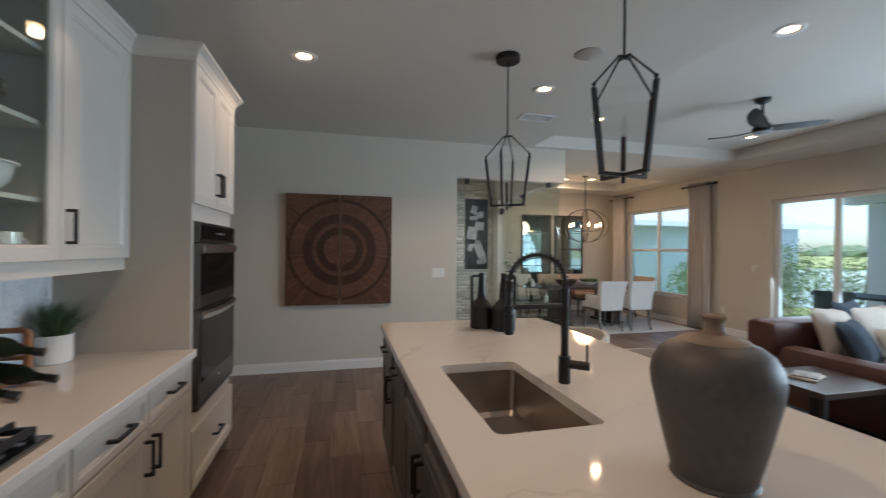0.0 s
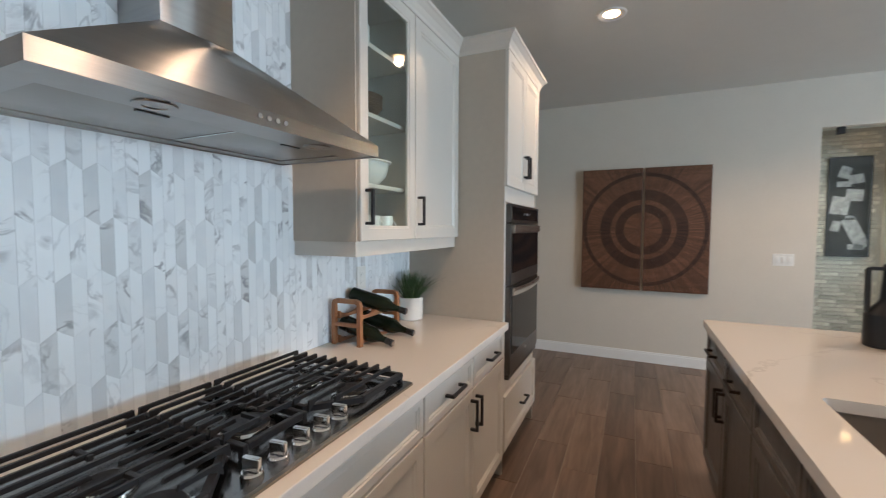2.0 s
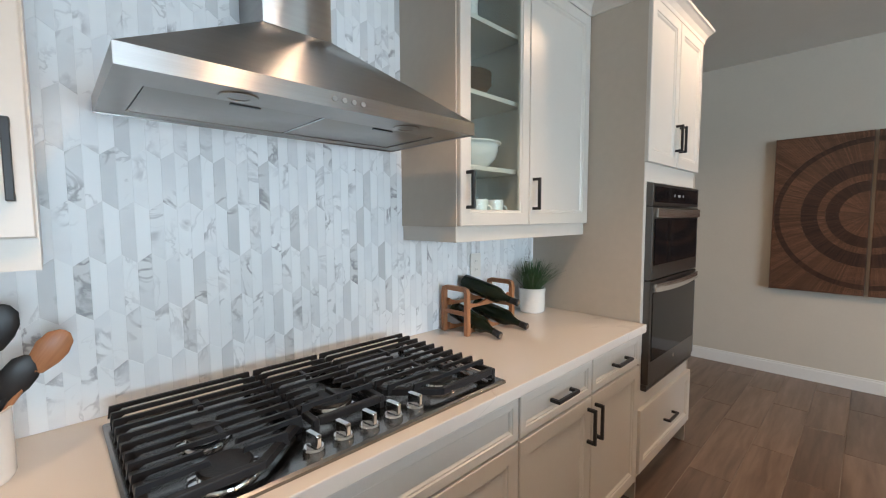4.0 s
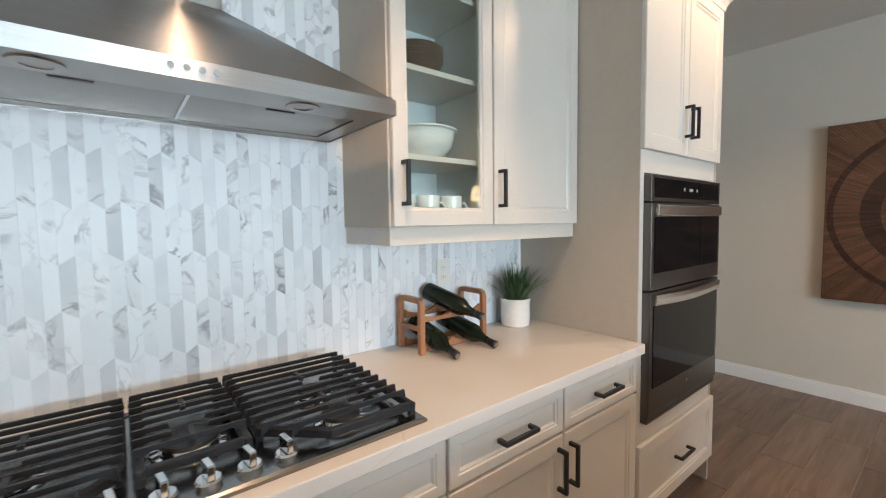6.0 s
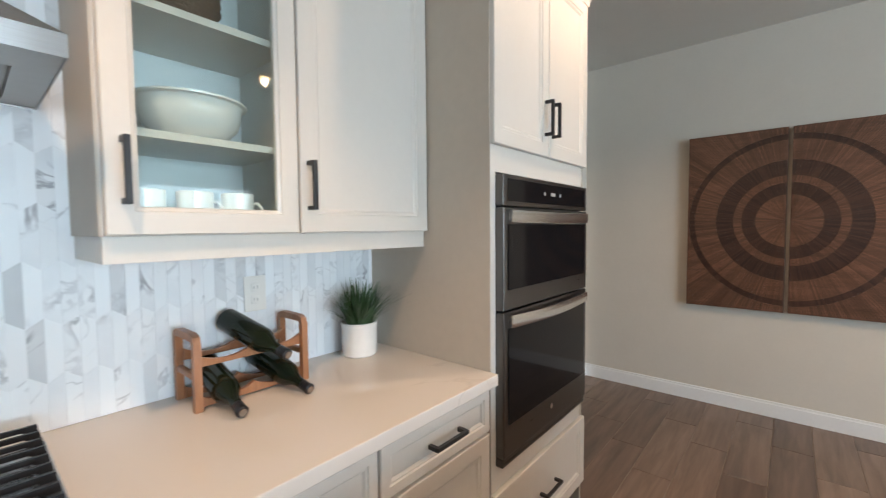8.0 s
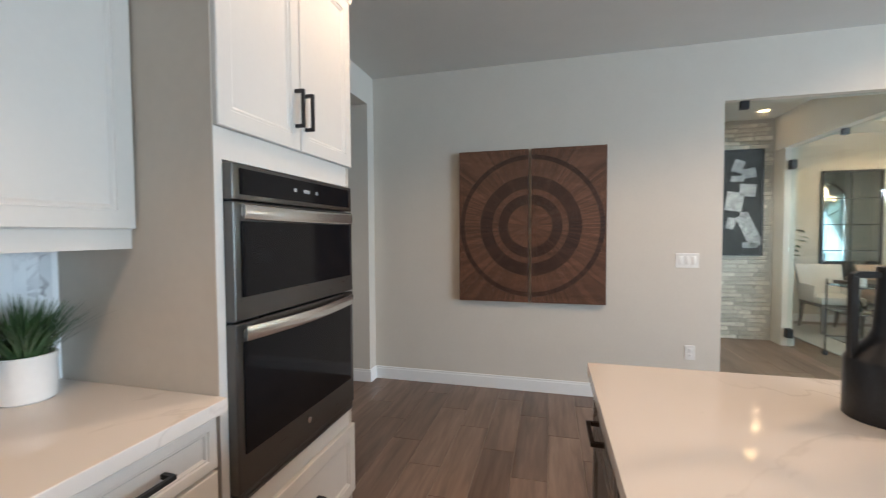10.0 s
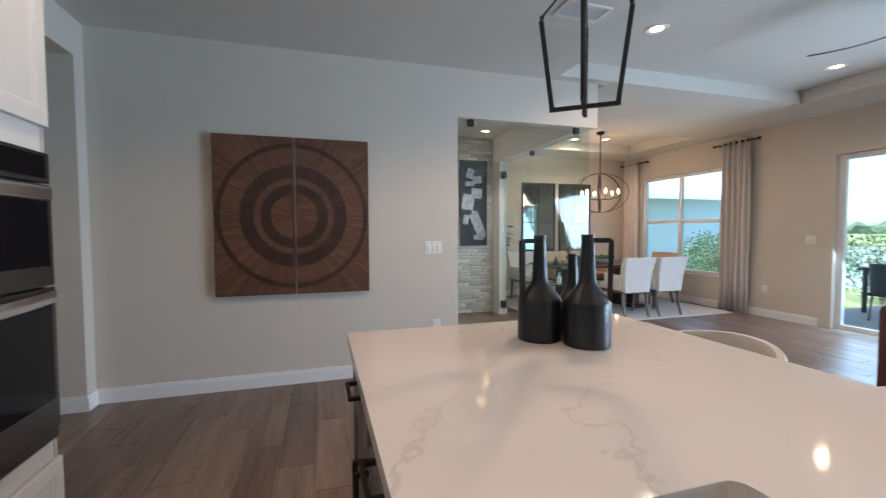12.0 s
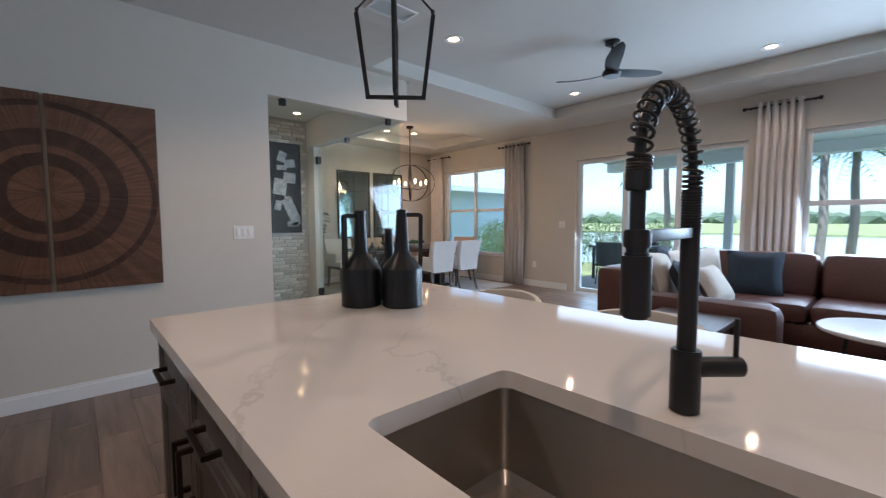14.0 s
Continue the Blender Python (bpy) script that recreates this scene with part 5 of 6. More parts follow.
# counter stools
def stool(at):
    ob = thing("counter_stool", at, "counter stool with a curved pale back", "stool", "stools at the island")
    bm = bmesh.new()
    n, rows = 20, []
    for i in range(n + 1):
        a = radians(-75 + 150 * i / n)
        z1 = 0.893 - 0.035 * abs(a / radians(75)) ** 2
        rr = 0.24
        c, s = math.cos(a), math.sin(a)
        rows.append([bm.verts.new((c * r, s * r, z)) for r, z in ((rr - 0.02, 0.60), (rr + 0.012, 0.60), (rr + 0.018, z1 - 0.012), (rr + 0.010, z1), (rr - 0.012, z1), (rr - 0.018, z1 - 0.012))])
    for a, b in zip(rows, rows[1:]):
        for k in range(6):
            bm.faces.new((a[k], a[(k + 1) % 6], b[(k + 1) % 6], b[k]))
    bm.faces.new(rows[0])
    bm.faces.new(rows[-1][::-1])
    part("backrest", bm, M_LINEN, ob)
    bm = bmesh.new()
    lathe(bm, [(0, 0.585), (0.19, 0.585), (0.205, 0.60), (0.205, 0.64), (0.19, 0.66), (0, 0.668)], 36)
    part("seat", bm, M_LINEN, ob)
    for sx in (-1, 1):
        for sy in (-1, 1):
            bm = bmesh.new()
            tube(bm, [(sx * 0.12, sy * 0.12, 0.59), (sx * 0.18, sy * 0.18, 0.003)], [0.018, 0.012], 10)
            part("leg", bm, M_GREYWD, ob)
    bm = bmesh.new()
    tube(bm, [(0.165, 0.165, 0.2), (-0.165, 0.165, 0.2), (-0.165, -0.165, 0.2), (0.165, -0.165, 0.2)], 0.009, 8, closed=True)
    part("foot_rail", bm, M_BRONZE, ob)
    return ob


s1 = stool((1.75, 2.66, FL))
copy_thing(s1, pose(1.75, 1.98, FL))


# ---- wine room ----
def glass_sheet(name, a, b, z0, z1, label, parent=None):
    ob = thing(name, (a[0], a[1], z0), label, "glass panel", kind="structure")
    d = Vector((b[0] - a[0], b[1] - a[1], 0))
    bm = bmesh.new()
    box(bm, 0, -0.005, 0, d.length, 0.005, z1 - z0, m=Matrix.Rotation(math.atan2(d.y, d.x), 4, "Z"))
    p = part("pane", bm, M_CLEAR, ob, smooth=False)
    p.visible_shadow = False
    return ob


def clamp(parent, x, y, z):
    bm = bmesh.new()
    box(bm, x - 0.028, y - 0.022, z - 0.035, x + 0.028, y + 0.022, z + 0.035, bevel=0.004)
    part("clamp", bm, M_BLACK, parent, "black metal glass clamp", smooth=False)


g1 = glass_sheet("window_3", (1.63, Y_ART + 0.06), (X_GLASS - 0.02, Y_ART + 0.06), FL + 0.002, 2.385, "frameless front glass of the wine room")
clamp(g1, 0.15, 0, 2.36)
clamp(g1, 1.33, 0, 2.36)
g2 = glass_sheet("window_4", (X_GLASS - 0.03, Y_ART + 0.08), (X_GLASS - 0.03, 6.42), FL + 0.002, 2.385, "frameless side glass of the wine room")
clamp(g2, 0, 1.20, 2.36)
g3 = glass_sheet("door_2", (X_GLASS - 0.03, 6.44), (X_GLASS - 0.03, 7.36), FL + 0.002, 2.385, "frameless glass door with black hinges")
for z in (0.16, 2.18):
    bm = bmesh.new()
    box(bm, -0.03, 0.86, z - 0.055, 0.03, 0.96, z + 0.055, bevel=0.004)
    part("hinge", bm, M_BLACK, g3, "black metal door hinge", smooth=False)
wall("wall_wine_jamb", [(X_GLASS - 0.09, 7.38, 0, X_GLASS + 0.03, Y_BRICK, 2.39)], "greige painted jamb beside the glass door")
baseboard(X_GLASS + 0.03, 7.38, X_GLASS + 0.03, Y_BRICK + 0.14, 1, 0)
wall("wall_wine_end", [(X_GLASS - 0.09, Y_BRICK, 0, X_GLASS + 0.03, Y_DIN, CEIL + 0.3)], "greige painted wall past the wine room")

pic = thing("framed_print", (2.705, Y_BRICK - 0.03, 1.755), "black and white bottle print in a black frame", "picture")
PW, PH = 0.226, 0.672
bm = bmesh.new()
for b in ((-PW, -0.02, -PH, -PW + 0.018, 0.018, PH), (PW - 0.018, -0.02, -PH, PW, 0.018, PH), (-PW + 0.018, -0.02, PH - 0.018, PW - 0.018, 0.018, PH), (-PW + 0.018, -0.02, -PH, PW - 0.018, 0.018, -PH + 0.018)):
    box(bm, *b)
part("frame", bm, M_BLACK, pic, smooth=False)
quick_box("print", -PW + 0.018, -0.006, -PH + 0.018, PW - 0.018, 0.004, PH - 0.018, mat=M_PRINT, parent=pic)
rnd = random.Random(12)
for x, z, w, h, a in ((-0.06, 0.50, 0.10, 0.13, 20), (0.07, 0.40, 0.13, 0.10, -10), (0.06, 0.17, 0.15, 0.13, 5), (-0.10, 0.02, 0.16, 0.20, 8), (0.02, -0.16, 0.08, 0.05, 0),
                      (0.09, -0.38, 0.13, 0.36, -24), (-0.14, -0.28, 0.08, 0.12, 15), (-0.07, 0.33, 0.12, 0.06, 0), (0.10, -0.58, 0.14, 0.06, 0)):
    bm = bmesh.new()
    box(bm, -w * 0.6, -0.0095, -h * 0.6, w * 0.6, -0.0065, h * 0.6, m=pose(x * 0.9, 0, z * 0.93, 0, a, 0), bevel=0.001)
    part("printed_shape", bm, M_PAPER, pic, smooth=False)

# ---- dining room ----
DX, DY = 4.95, 7.48
rug = bmesh.new()
box(rug, 3.45, 6.33, FL + 0.002, 6.62, 8.75, FL + 0.014, bevel=0.004)
tagged(part("dining_rug", rug, M_RUG), "pale woven rug under the dining table", "rug")
table = thing("dining_table", (DX, DY, FL + 0.014), "dark wood dining table with a pedestal", "table")
bm = bmesh.new()
box(bm, -1.05, -0.50, 0.70, 1.05, 0.50, 0.745, bevel=0.008)
part("tabletop", bm, M_DKWOOD, table, smooth=False)
for x in (-0.55, 0.55):
    bm = bmesh.new()
    box(bm, x - 0.08, -0.30, 0.05, x + 0.08, 0.30, 0.70, bevel=0.01)
    box(bm, x - 0.12, -0.38, 0.001, x + 0.12, 0.38, 0.05, bevel=0.008)
    part("pedestal", bm, M_DKWOOD, table, smooth=False)


def dining_chair(at, rz, tan=False):
    ob = thing("dining_chair", at, "tan upholstered dining chair with dark legs" if tan else "white upholstered dining chair with grey wooden legs", "chair", "chairs round the dining table", rz=rz)
    mat = M_TANCL if tan else M_CHAIR
    bm = bmesh.new()
    box(bm, -0.25, -0.22, 0.40, 0.25, 0.26, 0.50, bevel=0.025)
    part("seat", bm, mat, ob)
    bm = bmesh.new()
    n = 10
    rows = []
    for i in range(n + 1):
        u = i / n
        z = 0.38 + 0.52 * u
        y = -0.25 - 0.10 * u * u
        hw_ = 0.235 + 0.045 * u
        th = 0.055 - 0.018 * u
        rows.append([bm.verts.new(p) for p in ((-hw_, y + th, z), (-hw_, y - th * 0.4, z), (-hw_ + 0.02, y - th, z), (hw_ - 0.02, y - th, z), (hw_, y - th * 0.4, z), (hw_, y + th, z))])
    for a, b in zip(rows, rows[1:]):
        for k in range(6):
            bm.faces.new((a[k], a[(k + 1) % 6], b[(k + 1) % 6], b[k]))
    bm.faces.new(rows[0])
    bm.faces.new(rows[-1][::-1])
    part("backrest", bm, mat, ob)
    for s in (-1, 1):
        bm = bmesh.new()
        box(bm, s * 0.245 - 0.025, -0.24, 0.46, s * 0.245 + 0.025, 0.12, 0.64, bevel=0.02)
        part("armrest", bm, mat, ob)
    quick_box("seat_frame", -0.24, -0.27, 0.36, 0.24, 0.24, 0.40, mat=M_GREYWD, parent=ob, bevel=0.004)
    for sx in (-1, 1):
        bm = bmesh.new()
        tube(bm, [(sx * 0.215, 0.215, 0.37), (sx * 0.215, 0.22, 0.0)], [0.026, 0.018], square=True)
        part("leg", bm, M_GREYWD, ob)
        bm = bmesh.new()
        tube(bm, [(sx * 0.215, -0.24, 0.37), (sx * 0.215, -0.255, 0.16), (sx * 0.215, -0.31, 0.0)], [0.028, 0.022, 0.017], square=True)
        part("leg", bm, M_GREYWD, ob)
    return ob


c1 = dining_chair((4.87, 6.74, FL + 0.014), 0)
copy_thing(c1, pose(5.46, 6.73, FL + 0.014, 0, 0, 2))
copy_thing(c1, pose(4.06, 8.28, FL + 0.014, 0, 0, 180))
c2 = dining_chair((6.10, 7.50, FL + 0.014), 90, True)
for x in (4.78, 5.42):
    copy_thing(c2, pose(x, 8.26, FL + 0.014, 0, 0, 180))

tray = thing("planter_bowl", (DX + 0.05, DY - 0.1, FL + 0.759), "low white bowl filled with green moss", "planter")
bm = bmesh.new()
lathe(bm, [(0, 0), (0.10, 0), (0.12, 0.01), (0.20, 0.075), (0.205, 0.085), (0.195, 0.085), (0.18, 0.06), (0, 0.05)], 36)
part("dish", bm, M_CERAMIC, tray)
bm = bmesh.new()
rnd = random.Random(3)
for i in range(26):
    a, r = rnd.uniform(0, 6.28), 0.15 * math.sqrt(rnd.random())
    bmesh.ops.create_icosphere(bm, subdivisions=1, radius=rnd.uniform(0.025, 0.045), matrix=pose(r * math.cos(a), r * math.sin(a), 0.085 + rnd.uniform(0, 0.03)))
part("moss", bm, M_LEAF, tray)
bowl("wooden_bowl", (DX - 0.45, DY - 0.12, FL + 0.759), 0.22, 0.13, M_DKWOOD, "wide dark wooden bowl on the dining table")

# round chandelier
ch = thing("chandelier", (5.0, 7.50, TRAY), "round black metal chandelier with candle bulbs", "chandelier")
bm = bmesh.new()
lathe(bm, [(0, 0), (0.065, 0), (0.065, -0.04), (0.02, -0.03), (0, -0.03)], 28)
part("canopy", bm, M_BLACK, ch)
bm = bmesh.new()
tube(bm, [(0, 0, -0.03), (0, 0, -1.38)], 0.008, 8)
part("stem", bm, M_BLACK, ch)
zc = -1.04
for m in (pose(0, 0, zc, 90, 0, -40), pose(0, 0, zc, 90, 0, 50), pose(0, 0, zc, 90, 0, 5)):
    bm = bmesh.new()
    n, R2 = 48, 0.335
    rows = []
    for i in range(n):
        a = 2 * math.pi * i / n
        rows.append([bm.verts.new(m @ Vector((1.36 * r * math.cos(a), r * math.sin(a), z))) for r, z in ((R2 - 0.004, -0.011), (R2 + 0.004, -0.011), (R2 + 0.004, 0.011), (R2 - 0.004, 0.011))])
    for i in range(n):
        a, b = rows[i], rows[(i + 1) % n]
        for k in range(4):
            bm.faces.new((a[k], a[(k + 1) % 4], b[(k + 1) % 4], b[k]))
    part("hoop", bm, M_BRONZE, ch, "thin bronze metal hoop")
for i in range(6):
    a = radians(60 * i + 10)
    x, y = 0.30 * math.cos(a), 0.30 * math.sin(a)
    bm = bmesh.new()
    tube(bm, [(0, 0, zc - 0.10), (x * 0.6, y * 0.6, zc - 0.11), (x, y, zc - 0.09), (x, y, zc - 0.03)], 0.006, 8)
    arm = part("arm", bm, M_BLACK, ch)
    bm = bmesh.new()
    lathe(bm, [(0.008, -0.03), (0.014, -0.01), (0.019, 0.015), (0.014, 0.04), (0, 0.06)], 14, pose(x, y, zc))
    part("bulb", bm, M_BULB, arm, "glowing warm bulb")
lamp("chandelier_light", "POINT", pose(5.0, 7.50, TRAY + zc + 0.1), 11, (1.0, 0.62, 0.34), soft=0.2)


def wall_mirror(x0):
    ob = thing("pane_mirror", (x0, Y_DIN - 0.004, 0.28), "tall black framed window-pane mirror on the wall", "mirror", "dining room mirrors")
    w, h = 0.765, 2.02
    bm = bmesh.new()
    for b in ((0, -0.03, 0, 0.03, 0, h), (w - 0.03, -0.03, 0, w, 0, h), (0.03, -0.03, 0, w - 0.03, 0, 0.03), (0.03, -0.03, h - 0.03, w - 0.03, 0, h)):
        box(bm, *b, bevel=0.002)
    part("frame", bm, M_BLACK, ob, smooth=False)
    quick_box("mirror_glass", 0.03, -0.012, 0.03, w - 0.03, -0.004, h - 0.03, mat=M_MIRROR, parent=ob)
    for i in range(1, 5):
        z = 0.03 + (h - 0.06) * i / 5
        quick_box("bar", 0.03, -0.022, z - 0.006, w - 0.03, -0.0125, z + 0.006, mat=M_BLACK, parent=ob)
    quick_box("bar", w / 2 - 0.006, -0.0215, 0.03, w / 2 + 0.006, -0.0125, h - 0.03, mat=M_BLACK, parent=ob)
    return ob


m1 = wall_mirror(4.31)
copy_thing(m1, pose(5.165, Y_DIN - 0.004, 0.28))

# bar cart
cart = thing("bar_cart", (3.30, 6.65, FL), "black metal bar cart with glass shelves and bottles", "cart")
bm = bmesh.new()
for x in (0.02, 0.68):
    for y in (0.02, 0.38):
        tube(bm, [(x, y, 0.05), (x, y, 0.86)], 0.009, 8)
for z in (0.22, 0.52, 0.80):
    tube(bm, [(0.02, 0.02, z), (0.68, 0.02, z), (0.68, 0.38, z), (0.02, 0.38, z)], 0.007, 8, closed=True)
part("frame", bm, M_BLACK, cart)
for z in (0.22, 0.52, 0.80):
    quick_box("glass_shelf", 0.025, 0.025, z - 0.004, 0.675, 0.375, z + 0.004, mat=M_CLEAR, parent=cart)
for x in (0.02, 0.68):
    for y in (0.02, 0.38):
        bm = bmesh.new()
        cyl(bm, 0, 0, -0.012, 0.012, 0.028, seg=20, m=pose(x, y, 0.029, 90))
        part("wheel", bm, M_BLACK, cart)
rnd = random.Random(7)
for i, (x, y, z) in enumerate(((0.12, 0.12, 0.804), (0.24, 0.22, 0.804), (0.5, 0.2, 0.804), (0.38, 0.1, 0.804), (0.2, 0.2, 0.524), (0.5, 0.2, 0.524), (0.35, 0.18, 0.224))):
    ob = bmesh.new()
    h = rnd.uniform(0.12, 0.24)
    lathe(ob, [(0, 0), (0.035, 0), (0.038, 0.005), (0.038, h * 0.55), (0.014, h * 0.72), (0.013, h), (0, h)], 20)
    o = part("liquor_bottle", ob, (M_BOTTLE, M_CERAMIC, M_CLEAR, M_BLACKCER)[i % 4])
    o.location = (3.30 + x, 6.65 + y, FL + z)
    tagged(o, "small bottle standing on the bar cart", "bottle", "bottles on the bar cart")

plant = thing("leafy_plant", (3.42, 8.55, FL), "tall leafy green plant in a dark pot", "plant")
bm = bmesh.new()
lathe(bm, [(0, 0), (0.14, 0), (0.18, 0.35), (0.17, 0.36), (0.15, 0.3), (0, 0.3)], 28)
part("flowerpot", bm, M_BLACKCER, plant)
bm = bmesh.new()
rnd = random.Random(21)
for i in range(9):
    a, ln = rnd.uniform(0, 6.28), rnd.uniform(0.6, 1.15)
    ex, ey = 0.28 * math.cos(a), 0.28 * math.sin(a)
    tube(bm, [(0, 0, 0.28), (ex * 0.4, ey * 0.4, 0.3 + ln * 0.6), (ex, ey, 0.3 + ln)], [0.008, 0.006, 0.003], 6)
    for k in range(4):
        la = a + rnd.uniform(-1.4, 1.4)
        b = Vector((ex, ey, 0.3 + ln)) * (0.7 + 0.1 * k) + Vector((0, 0, 0.02))
        d, sd = Vector((math.cos(la), math.sin(la), 0.15)), Vector((-math.sin(la), math.cos(la), 0))
        vs = [bm.verts.new(b + d * u * 0.22 + sd * w_ * 0.05 - Vector((0, 0, 0.08 * u * u))) for u, w_ in ((0, 0), (0.3, 0.8), (0.65, 0.9), (1, 0), (0.65, -0.9), (0.3, -0.8))]
        bm.faces.new(vs)
part("foliage", bm, M_LEAF, plant)


# curtains and rods
def curtain(y0, y1, z1, label, seed, rod=None):
    ob = thing("curtain", (W - 0.09, y0, -0.005), label, "curtain", "linen curtains")
    w = y1 - y0
    n, rows = 110, []
    rnd = random.Random(seed)
    ph = rnd.uniform(0, 6)
    folds = max(4, round(w / 0.085))
    bm = bmesh.new()
    for z, amp in ((0.012, 0.045), (0.6, 0.043), (1.4, 0.04), (2.2, 0.036), (z1, 0.034)):
        rows.append([bm.verts.new((amp * math.sin(2 * math.pi * folds * i / n + ph + 0.25 * math.sin(z * 2 + i * 0.09)), w * i / n + 0.012 * math.sin(4 * math.pi * folds * i / n) + 0.01 * math.sin(z * 3 + i), z)) for i in range(n + 1)])
    for a, b in zip(rows, rows[1:]):
        for i in range(n):
            bm.faces.new((a[i], a[i + 1], b[i + 1], b[i]))
    c = part("cloth", bm, M_CURTAIN, ob)
    sol = c.modifiers.new("thick", "SOLIDIFY")
    sol.thickness = 0.003
    r0, r1 = rod or (-0.12, w + 0.12)
    bm = bmesh.new()
    tube(bm, [(0, r0, z1 - 0.05), (0, r1, z1 - 0.05)], 0.0125, 12)
    for y in (r0, r1):
        bmesh.ops.create_uvsphere(bm, u_segments=14, v_segments=8, radius=0.024, matrix=pose(0, y, z1 - 0.05))
    for y in (r0 + 0.05, r1 - 0.05):
        tube(bm, [(0.0, y, z1 - 0.05), (0.088, y, z1 - 0.05)], 0.008, 8)
    part("rod", bm, M_BLACK, ob, "black metal curtain rod with ball ends")
    for i in range(folds):
        bm = bmesh.new()
        tube(bm, [(0.021 * math.cos(a), 0, z1 - 0.05 + 0.021 * math.sin(a)) for a in (2 * math.pi * k / 14 for k in range(14))], 0.004, 6, closed=True)
        part("grommet", bm, M_BLACK, ob).location = (0, w * (i + 0.5) / folds, 0)
    return ob


curtain(8.54, 8.92, 2.76, "pale linen grommet curtain beside the dining window", 1, (-0.25, 0.50))
curtain(6.20, 6.66, 2.76, "pale linen grommet curtain between window and slider", 2, (-0.12, 0.62))
curtain(2.14, 2.62, 2.71, "pale linen grommet curtain between slider and window", 3, (-0.12, 0.60))

# ---- living room ----
sofa = thing("sectional_sofa", (5.75, 1.6, FL), "brown leather sectional sofa by the windows", "sofa")


def cushion(bm, x0, y0, z0, x1, y1, z1, r):
    box(bm, x0, y0, z0, x1, y1, z1, bevel=r)


bm = bmesh.new()
box(bm, -0.45, -2.2, 0.06, 0.52, 1.455, 0.28, bevel=0.03)
box(bm, -1.40, 0.45, 0.06, -0.452, 1.455, 0.28, bevel=0.03)
part("base", bm, M_LEATHER, sofa)
for y0, y1 in ((-2.15, -0.95), (-0.94, 0.26), (0.27, 1.45)):
    bm = bmesh.new()
    cushion(bm, -0.50, y0, 0.281, 0.28, y1, 0.475, 0.06)
    part("seat_cushion", bm, M_LEATHER, sofa)
    bm = bmesh.new()
    box(bm, -0.13, y0, -0.24, 0.13, y1, 0.24, bevel=0.09, m=pose(0.30, 0, 0.66, 0, 12, 0))
    part("back_cushion", bm, M_LEATHER, sofa)
bm = bmesh.new()
cushion(bm, -1.36, 0.50, 0.281, -0.51, 1.42, 0.475, 0.06)
part("seat_cushion", bm, M_LEATHER, sofa)
bm = bmesh.new()
box(bm, 0.36, -2.2, 0.281, 0.54, 1.75, 0.80, bevel=0.06)
part("back", bm, M_LEATHER, sofa)
bm = bmesh.new()
box(bm, -1.62, 1.46, 0.06, 0.355, 1.75, 0.80, bevel=0.06)
part("side_back", bm, M_LEATHER, sofa)
bm = bmesh.new()
box(bm, -1.62, 0.30, 0.05, -1.402, 1.455, 0.60, bevel=0.085)
part("arm", bm, M_LEATHER, sofa)
for x, y in ((-1.5, 0.4), (-1.5, 1.68), (0.42, 1.62), (0.42, -2.1), (-0.4, -2.1)):
    bm = bmesh.new()
    cyl(bm, x, y, 0.002, 0.062, 0.025, seg=14)
    part("foot", bm, M_DKWOOD, sofa)


def pillow(at, rx, rz, mat, size, label):
    bm = bmesh.new()
    n = 10
    grid = {}
    for sgn in (-1, 1):
        for i in range(n + 1):
            for j in range(n + 1):
                u, v = i / n * 2 - 1, j / n * 2 - 1
                t = ((1 - u ** 4) * (1 - v ** 4)) ** 0.6
                pinch = 1 - 0.10 * (1 - abs(u * v) ** 1.2)
                if (i in (0, n) or j in (0, n)) and sgn > 0:
                    grid[sgn, i, j] = grid[-1, i, j]
                else:
                    grid[sgn, i, j] = bm.verts.new((u * pinch * size / 2, sgn * t * 0.085, v * pinch * size / 2))
        for i in range(n):
            for j in range(n):
                bm.faces.new([grid[sgn, a, b] for a, b in ((i, j), (i + 1, j), (i + 1, j + 1), (i, j + 1))])
    ob = part("throw_pillow", bm, mat)
    ob.matrix_basis = pose(*at, rx, 0, rz)
    return tagged(ob, label, "pillow", "pillows on the sofa")


pillow((5.05, 3.02, 0.74), -14, 12, M_NAVY, 0.50, "navy cloth throw pillow on the leather sofa")
pillow((4.75, 2.95, 0.70), -18, 5, M_LINEN, 0.50, "cream linen throw pillow on the leather sofa")
pillow((5.15, 2.90, 0.70), -22, -8, M_LINEN, 0.52, "cream linen throw pillow on the leather sofa")
pillow((4.62, 2.70, 0.66), -28, 18, M_NAVY, 0.44, "navy cloth throw pillow on the leather sofa")
pillow((5.47, 2.80, 0.70), -15, -35, M_LINEN, 0.52, "cream linen throw pillow on the leather sofa")
pillow((4.95, 2.55, 0.62), -34, -12, M_LINEN, 0.42, "cream linen throw pillow on the leather sofa")
pillow((5.62, 2.35, 0.68), -15, -80, M_NAVY, 0.50, "navy cloth throw pillow on the leather sofa")

